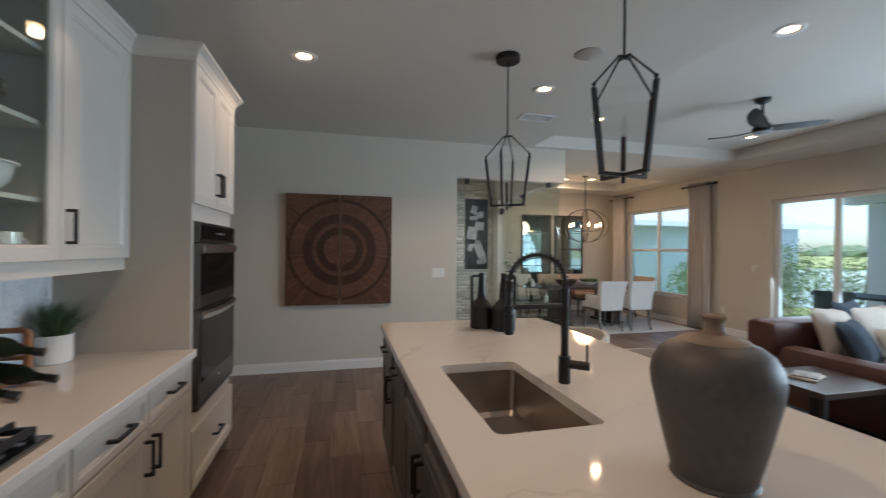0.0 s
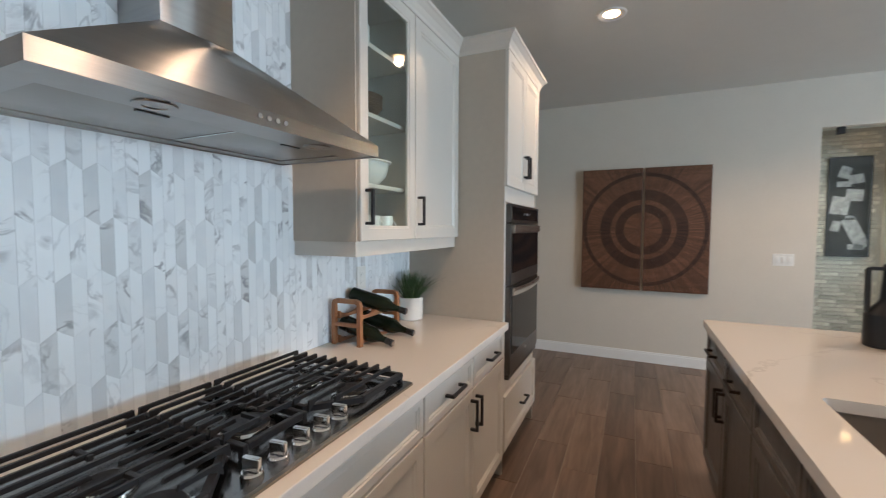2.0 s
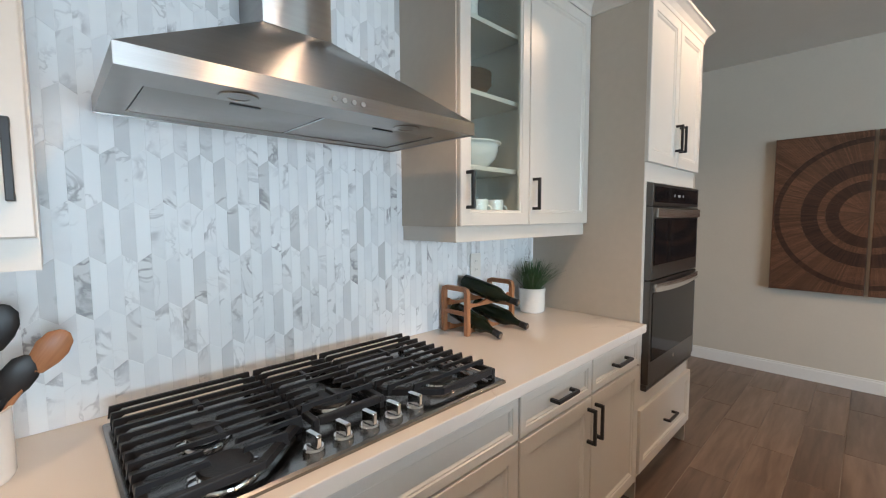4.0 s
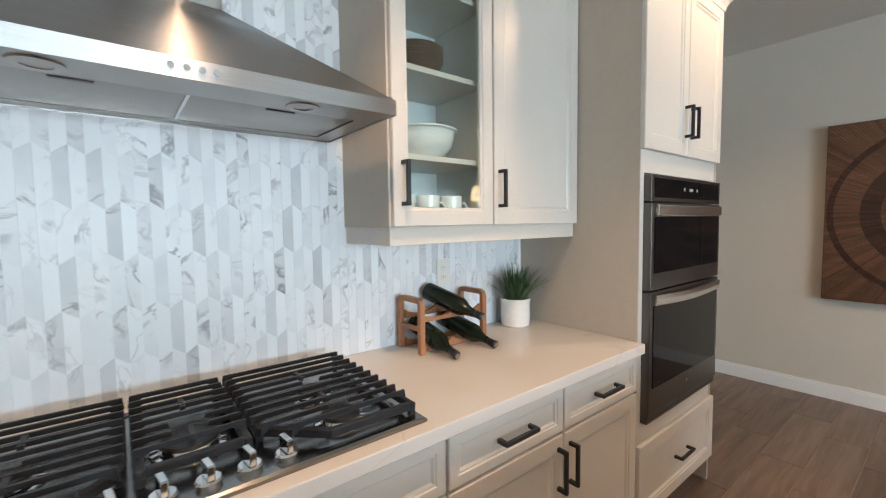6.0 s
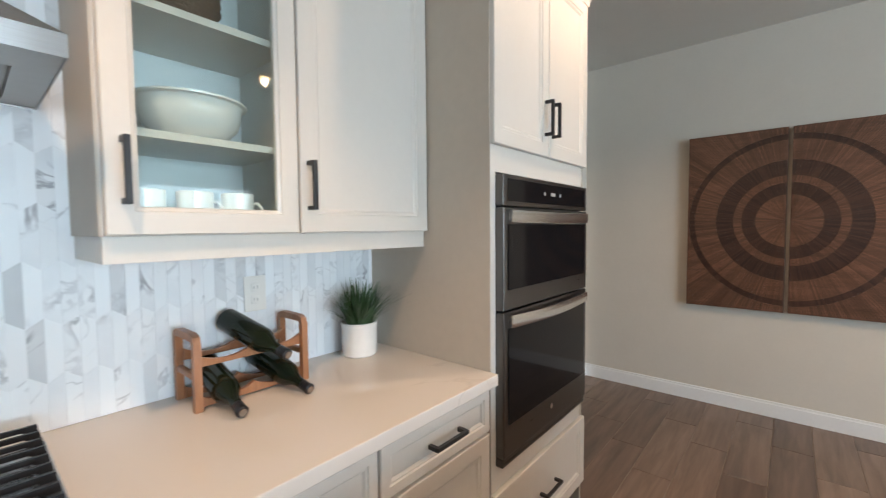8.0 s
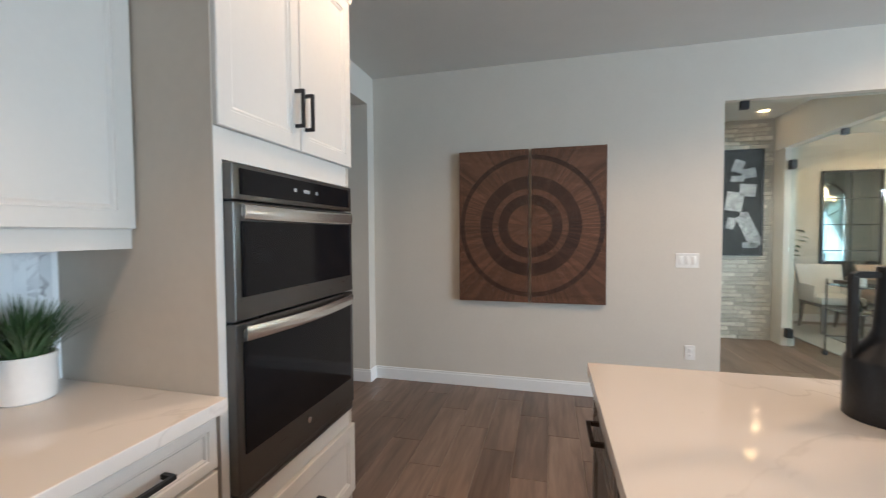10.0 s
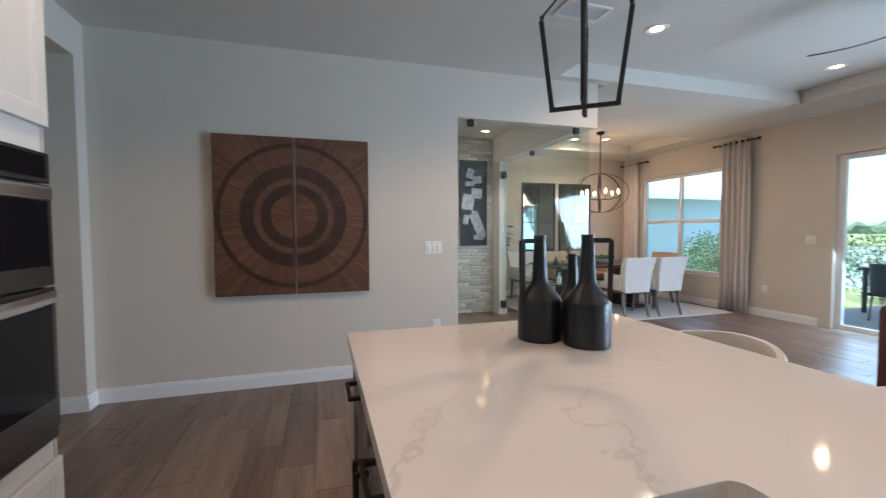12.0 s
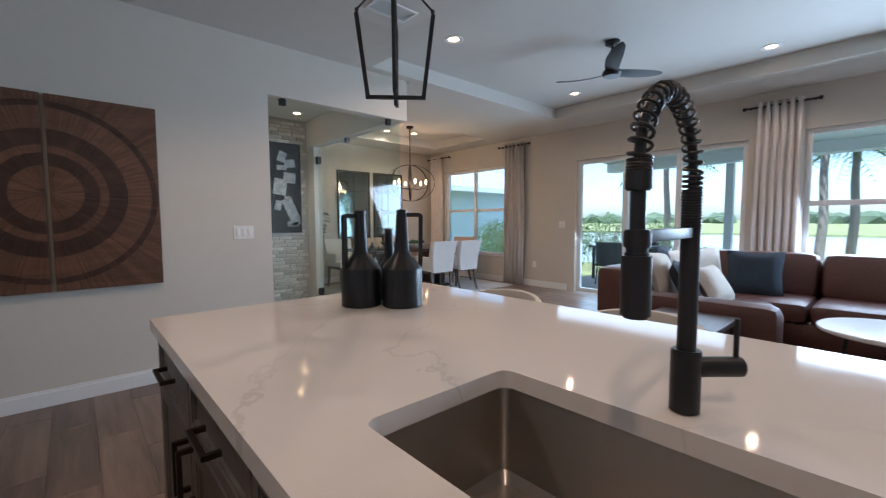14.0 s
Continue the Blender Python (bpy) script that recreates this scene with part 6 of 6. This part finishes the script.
tbl = thing("side_table", (3.72, 2.42, FL), "low black side table beside the sofa", "table")
bm = bmesh.new()
box(bm, -0.36, -0.28, 0.455, 0.36, 0.28, 0.50, bevel=0.004)
part("tabletop", bm, M_DKWOOD, tbl, smooth=False)
for x in (-0.33, 0.33):
    for y in (-0.25, 0.25):
        quick_box("leg", x - 0.02, y - 0.02, 0.002, x + 0.02, y + 0.02, 0.455, mat=M_BLACK, parent=tbl)
for i, (w_, l_, h_) in enumerate(((0.24, 0.17, FL + 0.014), (0.20, 0.15, 0.010))):
    ob = bmesh.new()
    box(ob, -w_ / 2, -l_ / 2, 0, w_ / 2, l_ / 2, h_, bevel=0.001, m=pose(0, 0, 0, 0, 0, 20 + i * 9))
    o = part("book", ob, M_PAPER if i else M_LINEN)
    o.location = (3.66, 2.46, FL + 0.5005 + i * 0.0145)
    tagged(o, "thin closed book on the side table", "book", "books on the table")
rt = thing("round_coffee_table", (4.62, 1.30, FL), "round pale topped coffee table", "table")
bm = bmesh.new()
lathe(bm, [(0, 0.42), (0.44, 0.42), (0.45, 0.43), (0.45, 0.448), (0.44, 0.455), (0, 0.455)], 48)
part("tabletop", bm, M_CERAMIC, rt)
for i in range(3):
    bm = bmesh.new()
    a = i * 2.094
    tube(bm, [(0.30 * math.cos(a), 0.30 * math.sin(a), 0.42), (0.36 * math.cos(a), 0.36 * math.sin(a), 0.002)], 0.014, 10)
    part("leg", bm, M_BLACK, rt)


# ceiling fans
def fan(at, rz):
    ob = thing("ceiling_fan", at, "dark three-blade ceiling fan", "ceiling fan", "ceiling fans", rz=rz)
    bm = bmesh.new()
    lathe(bm, [(0, 0), (0.07, 0), (0.068, -0.03), (0.03, -0.05), (0, -0.05)], 28)
    part("canopy", bm, M_BLACK, ob)
    bm = bmesh.new()
    tube(bm, [(0, 0, -0.045), (0, 0, -0.20)], 0.014, 12)
    part("downrod", bm, M_BLACK, ob)
    bm = bmesh.new()
    lathe(bm, [(0.016, -0.17), (0.030, -0.19), (0.045, -0.24), (0.085, -0.285), (0.095, -0.31), (0.08, -0.335), (0, -0.345)], 32)
    part("motor_housing", bm, M_BLACK, ob)
    for i in range(3):
        bm = bmesh.new()
        n, rows = 14, []
        for k in range(n + 1):
            u = k / n
            r = 0.05 + 0.54 * u
            half = 0.085 * (1 - u) ** 0.55 * (0.55 + 0.9 * u) + 0.012
            sweep = 0.10 * u * u
            tilt = radians(-16 * (1 - 0.5 * u))
            z = -0.30 + 0.05 * u * u
            rows.append([bm.verts.new((r, sweep + s_ * half * math.cos(tilt), z + s_ * half * math.sin(tilt) + t_)) for s_, t_ in ((-1, 0), (0, 0.007), (1, 0), (0, -0.007))])
        for a, b in zip(rows, rows[1:]):
            for k in range(4):
                bm.faces.new((a[k], a[(k + 1) % 4], b[(k + 1) % 4], b[k]))
        bm.faces.new(rows[0])
        bm.faces.new(rows[-1][::-1])
        part("blade", bm, M_FANBL, ob).matrix_basis = pose(0, 0, 0, 0, 0, 120 * i)
    return ob


f1 = fan((4.29, 3.31, TRAY), 84)
copy_thing(f1, pose(4.285, 0.95, TRAY, 0, 0, 72))

# ---- outside ----
bm = bmesh.new()
box(bm, -60, -250, -0.40, 14.0, 260, -0.25)
tagged(part("ground", bm, M_GRASS, smooth=False), "green lawn round the house", "lawn", kind="structure")
bm = bmesh.new()
box(bm, 14.0, -420, -0.9, 60, 420, -0.55)
tagged(part("water", bm, M_WATER, smooth=False), "calm grey lake behind the garden", "lake", kind="structure")
bm = bmesh.new()
box(bm, 60, -900, -0.9, 1500, 900, -0.38)
tagged(part("ground_far", bm, M_GRASS, smooth=False), "green bank and fields past the lake", "bank", kind="structure")
bm = bmesh.new()
rnd = random.Random(31)
for i in range(260):
    y = rnd.uniform(-330, 420)
    bmesh.ops.create_icosphere(bm, subdivisions=1, radius=1, matrix=Matrix.Translation((rnd.uniform(215, 250), y, 0.8)) @ Matrix.Diagonal((6, rnd.uniform(4, 9), rnd.uniform(2.2, 5.0), 1)))
for v in bm.verts:
    v.co += Vector((rnd.uniform(-1, 1), rnd.uniform(-1.4, 1.4), rnd.uniform(-0.7, 0.7)))
tagged(part("backdrop_treeline", bm, M_TREES, smooth=False), "dark green treeline on the far shore", "trees", kind="stuff")
bm = bmesh.new()
box(bm, W + 0.2, -3.0, -0.249, 10.4, 6.2, -0.04)
tagged(part("pavement", bm, M_PAVER, smooth=False), "pale paved covered patio", "patio", kind="structure")
bm = bmesh.new()
box(bm, W + 0.2, -3.0, 2.62, 10.4, 6.2, 2.72)
box(bm, 10.05, -3.0, 2.42, 10.4, 6.2, 2.619)
tagged(part("patio_ceiling", bm, M_WHITEX, smooth=False), "white patio ceiling and beam", "ceiling", kind="structure")
bm = bmesh.new()
box(bm, W + 0.2, -3.0, 2.73, 10.6, 6.2, 2.9)
tagged(part("patio_roof", bm, M_ROOFX, smooth=False), "grey roof over the patio", "roof", kind="structure")
for y, hw_ in ((5.65, 0.16), (3.68, 0.07), (-0.6, 0.16)):
    col = thing("patio_column", (10.22, y, -0.04), "white square patio column", "column", "patio columns")
    bm = bmesh.new()
    box(bm, -hw_, -hw_, 0.16, hw_, hw_, 2.43, bevel=0.008)
    part("shaft", bm, M_WHITEX, col, smooth=False)
    bm = bmesh.new()
    box(bm, -hw_ - 0.03, -hw_ - 0.03, 0.001, hw_ + 0.03, hw_ + 0.03, 0.16, bevel=0.008)
    part("plinth", bm, M_WHITEX, col, smooth=False)

# patio table and chairs
pt = thing("patio_table", (9.25, 5.35, -0.04), "dark patio dining table", "table")
bm = bmesh.new()
box(bm, -0.45, -0.6, 0.70, 0.45, 0.6, 0.74, bevel=0.006)
part("tabletop", bm, M_WICKER, pt, smooth=False)
for x in (-0.38, 0.38):
    for y in (-0.52, 0.52):
        quick_box("leg", x - 0.025, y - 0.025, 0.001, x + 0.025, y + 0.025, 0.70, mat=M_WICKER, parent=pt)


def patio_chair(at, rz):
    ob = thing("patio_chair", at, "dark wicker patio chair", "chair", "patio chairs", rz=rz)
    bm = bmesh.new()
    box(bm, -0.25, -0.24, 0.38, 0.25, 0.26, 0.43, bevel=0.01)
    part("seat", bm, M_WICKER, ob)
    bm = bmesh.new()
    rows = []
    for i in range(13):
        a = radians(200 + 140 * i / 12)
        c, s = math.cos(a) * 0.28, math.sin(a) * 0.28
        rows.append([bm.verts.new(p) for p in ((c, s, 0.43), (c * 1.1, s * 1.1, 0.43), (c * 1.16, s * 1.16, 0.86), (c * 1.06, s * 1.06, 0.86))])
    for a, b in zip(rows, rows[1:]):
        for k in range(4):
            bm.faces.new((a[k], a[(k + 1) % 4], b[(k + 1) % 4], b[k]))
    bm.faces.new(rows[0])
    bm.faces.new(rows[-1][::-1])
    part("backrest", bm, M_WICKER, ob)
    for sx in (-1, 1):
        for sy in (-1, 1):
            bm = bmesh.new()
            tube(bm, [(sx * 0.21, sy * 0.20, 0.385), (sx * 0.23, sy * 0.22, 0.001)], 0.013, 8)
            part("leg", bm, M_WICKER, ob)
    return ob


pc = patio_chair((8.35, 5.2, -0.04), -90)
copy_thing(pc, pose(9.2, 4.35, -0.04, 0, 0, 0))
copy_thing(pc, pose(10.0, 5.3, -0.04, 0, 0, 90))


def shrub(at, r, h, seed, count=2800, name="shrub"):
    ob = thing(name, at, "leafy green garden shrub", "shrub", "garden shrubs")
    rnd = random.Random(seed)
    bm = bmesh.new()
    for i in range(7):
        a = rnd.uniform(0, 6.28)
        tube(bm, [(0, 0, 0), (0.4 * r * math.cos(a), 0.4 * r * math.sin(a), h * 0.5), (0.7 * r * math.cos(a), 0.7 * r * math.sin(a), h * 0.85)], [0.02, 0.012, 0.005], 6)
    part("stems", bm, M_BARK, ob)
    verts, faces = [], []
    for i in range(count):
        d = Vector((rnd.gauss(0, 1), rnd.gauss(0, 1), rnd.gauss(0, 1))).normalized() * rnd.random() ** 0.4
        c = Vector((d.x * r, d.y * r, h * 0.52 + d.z * h * 0.5))
        if c.z < 0.03:
            continue
        q = Euler((rnd.uniform(0, 6), rnd.uniform(0, 6), rnd.uniform(0, 6))).to_matrix()
        L = rnd.uniform(0.035, 0.075)
        k = len(verts)
        verts += [c + q @ Vector(p) for p in ((0, 0, 0), (L * 0.5, L * 0.25, 0.01), (L, 0, 0), (L * 0.5, -L * 0.25, 0.01))]
        faces.append((k, k + 1, k + 2, k + 3))
    me = bpy.data.meshes.new("leaves")
    me.from_pydata([tuple(v) for v in verts], [], faces)
    me.materials.append(M_SHRUB)
    new("leaves", me).parent = ob
    return ob


for i, (x, y, r, h) in enumerate(((9.9, 7.3, 0.75, 1.9), (9.5, 8.9, 0.7, 1.6), (8.3, 6.6, 0.35, 0.75), (11.6, 7.0, 0.7, 1.7), (11.8, 5.6, 0.7, 1.5), (11.7, 8.4, 0.8, 2.0), (12.2, 4.6, 0.5, 0.8), (9.0, 8.0, 0.5, 1.3),
                                  (12.4, 3.2, 0.5, 0.7), (10.2, 10.0, 0.7, 1.5))):
    shrub((x, y, -0.25), r, h, 50 + i)


def palm(at, h, lean, seed):
    ob = thing("palm_tree", at, "palm tree with a slender trunk by the lake", "tree", "palms")
    rnd = random.Random(seed)
    bm = bmesh.new()
    pts = [(lean * (i / 10) ** 2, 0.02 * math.sin(i), h * i / 10) for i in range(11)]
    tube(bm, pts, [0.10 - 0.035 * i / 10 + 0.005 * (i % 2) for i in range(11)], 12)
    part("trunk", bm, M_BARK, ob)
    bm = bmesh.new()
    top = Vector(pts[-1])
    for i in range(15):
        a, up = rnd.uniform(0, 6.28), rnd.uniform(0.0, 0.9)
        d = Vector((math.cos(a), math.sin(a), 0))
        sd = Vector((-d.y, d.x, 0))
        spine = [top + d * (1.25 * u) + Vector((0, 0, up * u * 1.0 - 0.95 * u * u)) for u in (k / 14 for k in range(15))]
        tube(bm, spine, [0.018 * (1 - k / 16) for k in range(15)], 5)
        for k in range(2, 15):
            for s_ in (-1, 1):
                L = 0.48 * math.sin(math.pi * min(1, (k + 1) / 15)) + 0.12
                p = spine[k]
                e = p + sd * s_ * L * 0.8 + d * L * 0.45 - Vector((0, 0, 0.35 * L))
                w_ = d * 0.025
                bm.faces.new([bm.verts.new(v) for v in (p - w_, p + w_, e + w_ * 0.2, e - w_ * 0.2)])
    part("fronds", bm, M_SHRUB, ob)
    return ob


palm((12.6, 2.5, -0.25), 3.3, 0.1, 1)
palm((13.6, 2.06, -0.25), 3.3, 0.15, 2)
palm((13.2, 5.9, -0.25), 3.4, -0.2, 3)

# neighbour's house
nb = thing("neighbour_house", (12.5, 14.5, -0.25), "pale blue stucco house next door", "house")
quick_box("house_wall", -5.5, -1.5, 0.001, 6.0, 5.0, 2.75, mat=M_STUCCO, parent=nb)
bm = bmesh.new()
vs = [bm.verts.new(p) for p in ((-6.2, -2.3, 2.751), (6.7, -2.3, 2.751), (6.7, 5.6, 2.751), (-6.2, 5.6, 2.751), (-2.5, 1.7, 4.3), (3.0, 1.7, 4.3))]
for f in ((0, 1, 5, 4), (1, 2, 5), (2, 3, 4, 5), (3, 0, 4), (3, 2, 1, 0)):
    bm.faces.new([vs[i] for i in f])
part("roof", bm, M_ROOFX, nb, smooth=False)
quick_box("fascia", -6.2, -2.33, 2.60, 6.7, -2.301, 2.78, mat=M_WHITEX, parent=nb)


# ---- pieces: backsplash tiles, floor planks, bricks ----
def shared_mesh(name, verts, faces, mat):
    me = bpy.data.meshes.new(name)
    me.from_pydata(verts, [], faces)
    me.materials.append(mat)
    return me


def prism(poly, x0, x1, bev=0.0003):
    """Verts and faces of a thin slab with an eased rim; the outline lies in y-z and x1 is its face."""
    cy, cz = sum(p[0] for p in poly) / len(poly), sum(p[1] for p in poly) / len(poly)
    n = len(poly)
    ins = [(p[0] + (cy - p[0]) * 0.02, p[1] + (cz - p[1]) * 0.005) for p in poly]
    v = [(x0, *p) for p in poly] + [(x1 - bev, *p) for p in poly] + [(x1, *p) for p in ins]
    f = [tuple(range(2 * n, 3 * n))]
    for a, b in ((0, n), (n, 2 * n)):
        f += [(a + i, a + (i + 1) % n, b + (i + 1) % n, b + i) for i in range(n)]
    return v, f


splash = thing("backsplash", (X_BACK, 0, 0.915), "marble picket tile backsplash behind the cooktop", "backsplash", kind="structure")
quick_box("grout_bed", 0.001, -0.50, 0.001, 0.0102, 2.519, CEIL - 0.915 - 0.002, mat=M_GROUT, parent=splash)
COL, ROW, AMP, GAP = 0.0329, 0.142, 0.024, 0.0005
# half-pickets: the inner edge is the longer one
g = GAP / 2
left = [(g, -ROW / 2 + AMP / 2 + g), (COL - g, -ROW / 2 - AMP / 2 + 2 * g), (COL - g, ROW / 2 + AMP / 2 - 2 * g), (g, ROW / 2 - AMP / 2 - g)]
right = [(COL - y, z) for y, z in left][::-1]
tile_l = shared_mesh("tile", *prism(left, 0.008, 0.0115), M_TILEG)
tile_r = shared_mesh("tile", *prism(right, 0.008, 0.0115), M_TILE)
rest = {True: ([], []), False: ([], [])}
Z_TOP = CEIL - 0.915
for r in range(15):
    zc = 0.059 + (r - 1) * ROW
    for c in range(-17, 78):
        y = c * COL
        if y < -0.49 or y + COL > 2.517:
            continue
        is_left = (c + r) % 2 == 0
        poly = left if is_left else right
        low, high = zc - ROW / 2 - AMP / 2, zc + ROW / 2 + AMP / 2
        whole = low > 0.002 and high < Z_TOP - 0.002
        hidden = (y > 1.56 and zc > 0.50) or (y < 0.40 and zc > 0.50)
        if hidden and not (low < 0.5):
            continue
        if whole and 0.45 < y < 1.56 and zc < 0.75 or (whole and 1.56 <= y and zc < 0.45):
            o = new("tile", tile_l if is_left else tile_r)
            o.parent = splash
            o.location = (0, y, zc)
        else:
            pts = clip_poly([(a + y, b + zc) for a, b in poly], -0.49, 2.517, 0.0015, Z_TOP - 0.0025)
            if len(pts) >= 3:
                v, f = prism(pts, 0.008, 0.0115)
                rv, rf = rest[is_left]
                k = len(rv)
                rv += v
                rf += [tuple(i + k for i in q) for q in f]
for is_left, (rv, rf) in rest.items():
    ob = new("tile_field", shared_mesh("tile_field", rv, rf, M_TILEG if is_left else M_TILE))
    ob.parent = splash
    tagged(ob, kind="stuff")

# floor: wood-look planks along y, each in thirds against its neighbour
floor = thing("floor", (0, 0, 0), "brown wood-look plank tile floor", "floor", kind="structure")
quick_box("floor_bed", -3.0, Y_REAR, -0.06, W + 0.05, Y_DIN, FL - 0.0035, mat=M_JOINT, parent=floor)
PWD, PLN = 0.205, 0.815
rest_v, rest_f = [], []


def plank_geo(w, l):
    b = 0.0015
    v = [(0, 0, -0.004), (w, 0, -0.004), (w, l, -0.004), (0, l, -0.004), (0, 0, -b), (w, 0, -b), (w, l, -b), (0, l, -b), (b, b, 0), (w - b, b, 0), (w - b, l - b, 0), (b, l - b, 0)]
    f = [(8, 9, 10, 11)] + [(i, (i + 1) % 4, 4 + (i + 1) % 4, 4 + i) for i in range(4)] + [(4 + i, 4 + (i + 1) % 4, 8 + (i + 1) % 4, 8 + i) for i in range(4)]
    return v, f


plank = shared_mesh("plank", *plank_geo(PWD - 0.003, PLN - 0.003), M_FLOOR)
off = (0.0, 0.27, 0.54)
for i in range(-15, 34):
    x = -0.082 + i * PWD
    if x < -3.0 or x + PWD > W + 0.05:
        continue
    for j in range(-6, 12):
        y = 4.12 - 4 * PLN + j * PLN - off[i % 3]
        if y + PLN < Y_REAR + 0.05 or y > Y_DIN:
            continue
        start = max(y, Y_REAR)
        if -1.5 < x < 2.2 and 1.9 < y < 5.2 or (2.2 <= x and 3.0 < y < 6.4):
            o = new("plank", plank)
            o.parent = floor
            o.location = (x, y, FL)
        else:
            v, f = plank_geo(PWD - 0.003, y + PLN - start - 0.003)
            k = len(rest_v)
            rest_v += [(a + x, b + start, c + FL) for a, b, c in v]
            rest_f += [tuple(q + k for q in g_) for g_ in f]
ob = new("plank_field", shared_mesh("plank_field", rest_v, rest_f, M_FLOOR))
ob.parent = floor
tagged(ob, kind="stuff")

# brick wall of the wine room
brick_wall = thing("wall_brick", (1.628, Y_BRICK, 0), "pale tumbled brick wall of the wine room", "wall", kind="structure")
quick_box("mortar_bed", 0, 0.0, 0.0, X_GLASS - 1.628 - 0.092, 0.14, CEIL + 0.3, mat=M_MORTAR, parent=brick_wall)
rnd = random.Random(77)


def brick_geo(w, h, d, seed):
    r = random.Random(seed)
    q = lambda s: r.uniform(-s, s)
    b = 0.006
    v = [(0, 0.0, 0), (w, 0.0, 0), (w, 0.0, h), (0, 0.0, h)]
    v += [(q(0.003), -d + b, q(0.002)), (w + q(0.003), -d + b, q(0.002)), (w + q(0.003), -d + b, h + q(0.002)), (q(0.003), -d + b, h + q(0.002))]
    v += [(b + q(0.003), -d + q(0.003), b), (w - b + q(0.003), -d + q(0.003), b), (w - b + q(0.003), -d + q(0.003), h - b), (b + q(0.003), -d + q(0.003), h - b)]
    f = [(8, 9, 10, 11)] + [(i, (i + 1) % 4, 4 + (i + 1) % 4, 4 + i) for i in range(4)] + [(4 + i, 4 + (i + 1) % 4, 8 + (i + 1) % 4, 8 + i) for i in range(4)]
    return v, f


kinds = [[shared_mesh("brick", *brick_geo(w, h, rnd.uniform(0.010, 0.024), k), M_BRICK) for k in range(3)] for w, h in ((0.20, 0.045), (0.14, 0.045), (0.09, 0.045))]
z = 0.004
while z < 2.74:
    x = rnd.uniform(0.60, 0.66)
    while x < X_GLASS - 1.628 - 0.20:
        k = rnd.choice((0, 0, 1, 2))
        w_ = (0.20, 0.14, 0.09)[k]
        if x + w_ > X_GLASS - 1.628 - 0.095:
            k, w_ = 2, 0.09
        o = new("brick", rnd.choice(kinds[k]))
        o.parent = brick_wall
        o.location = (x, 0, z)
        x += w_ + 0.010
    z += 0.054
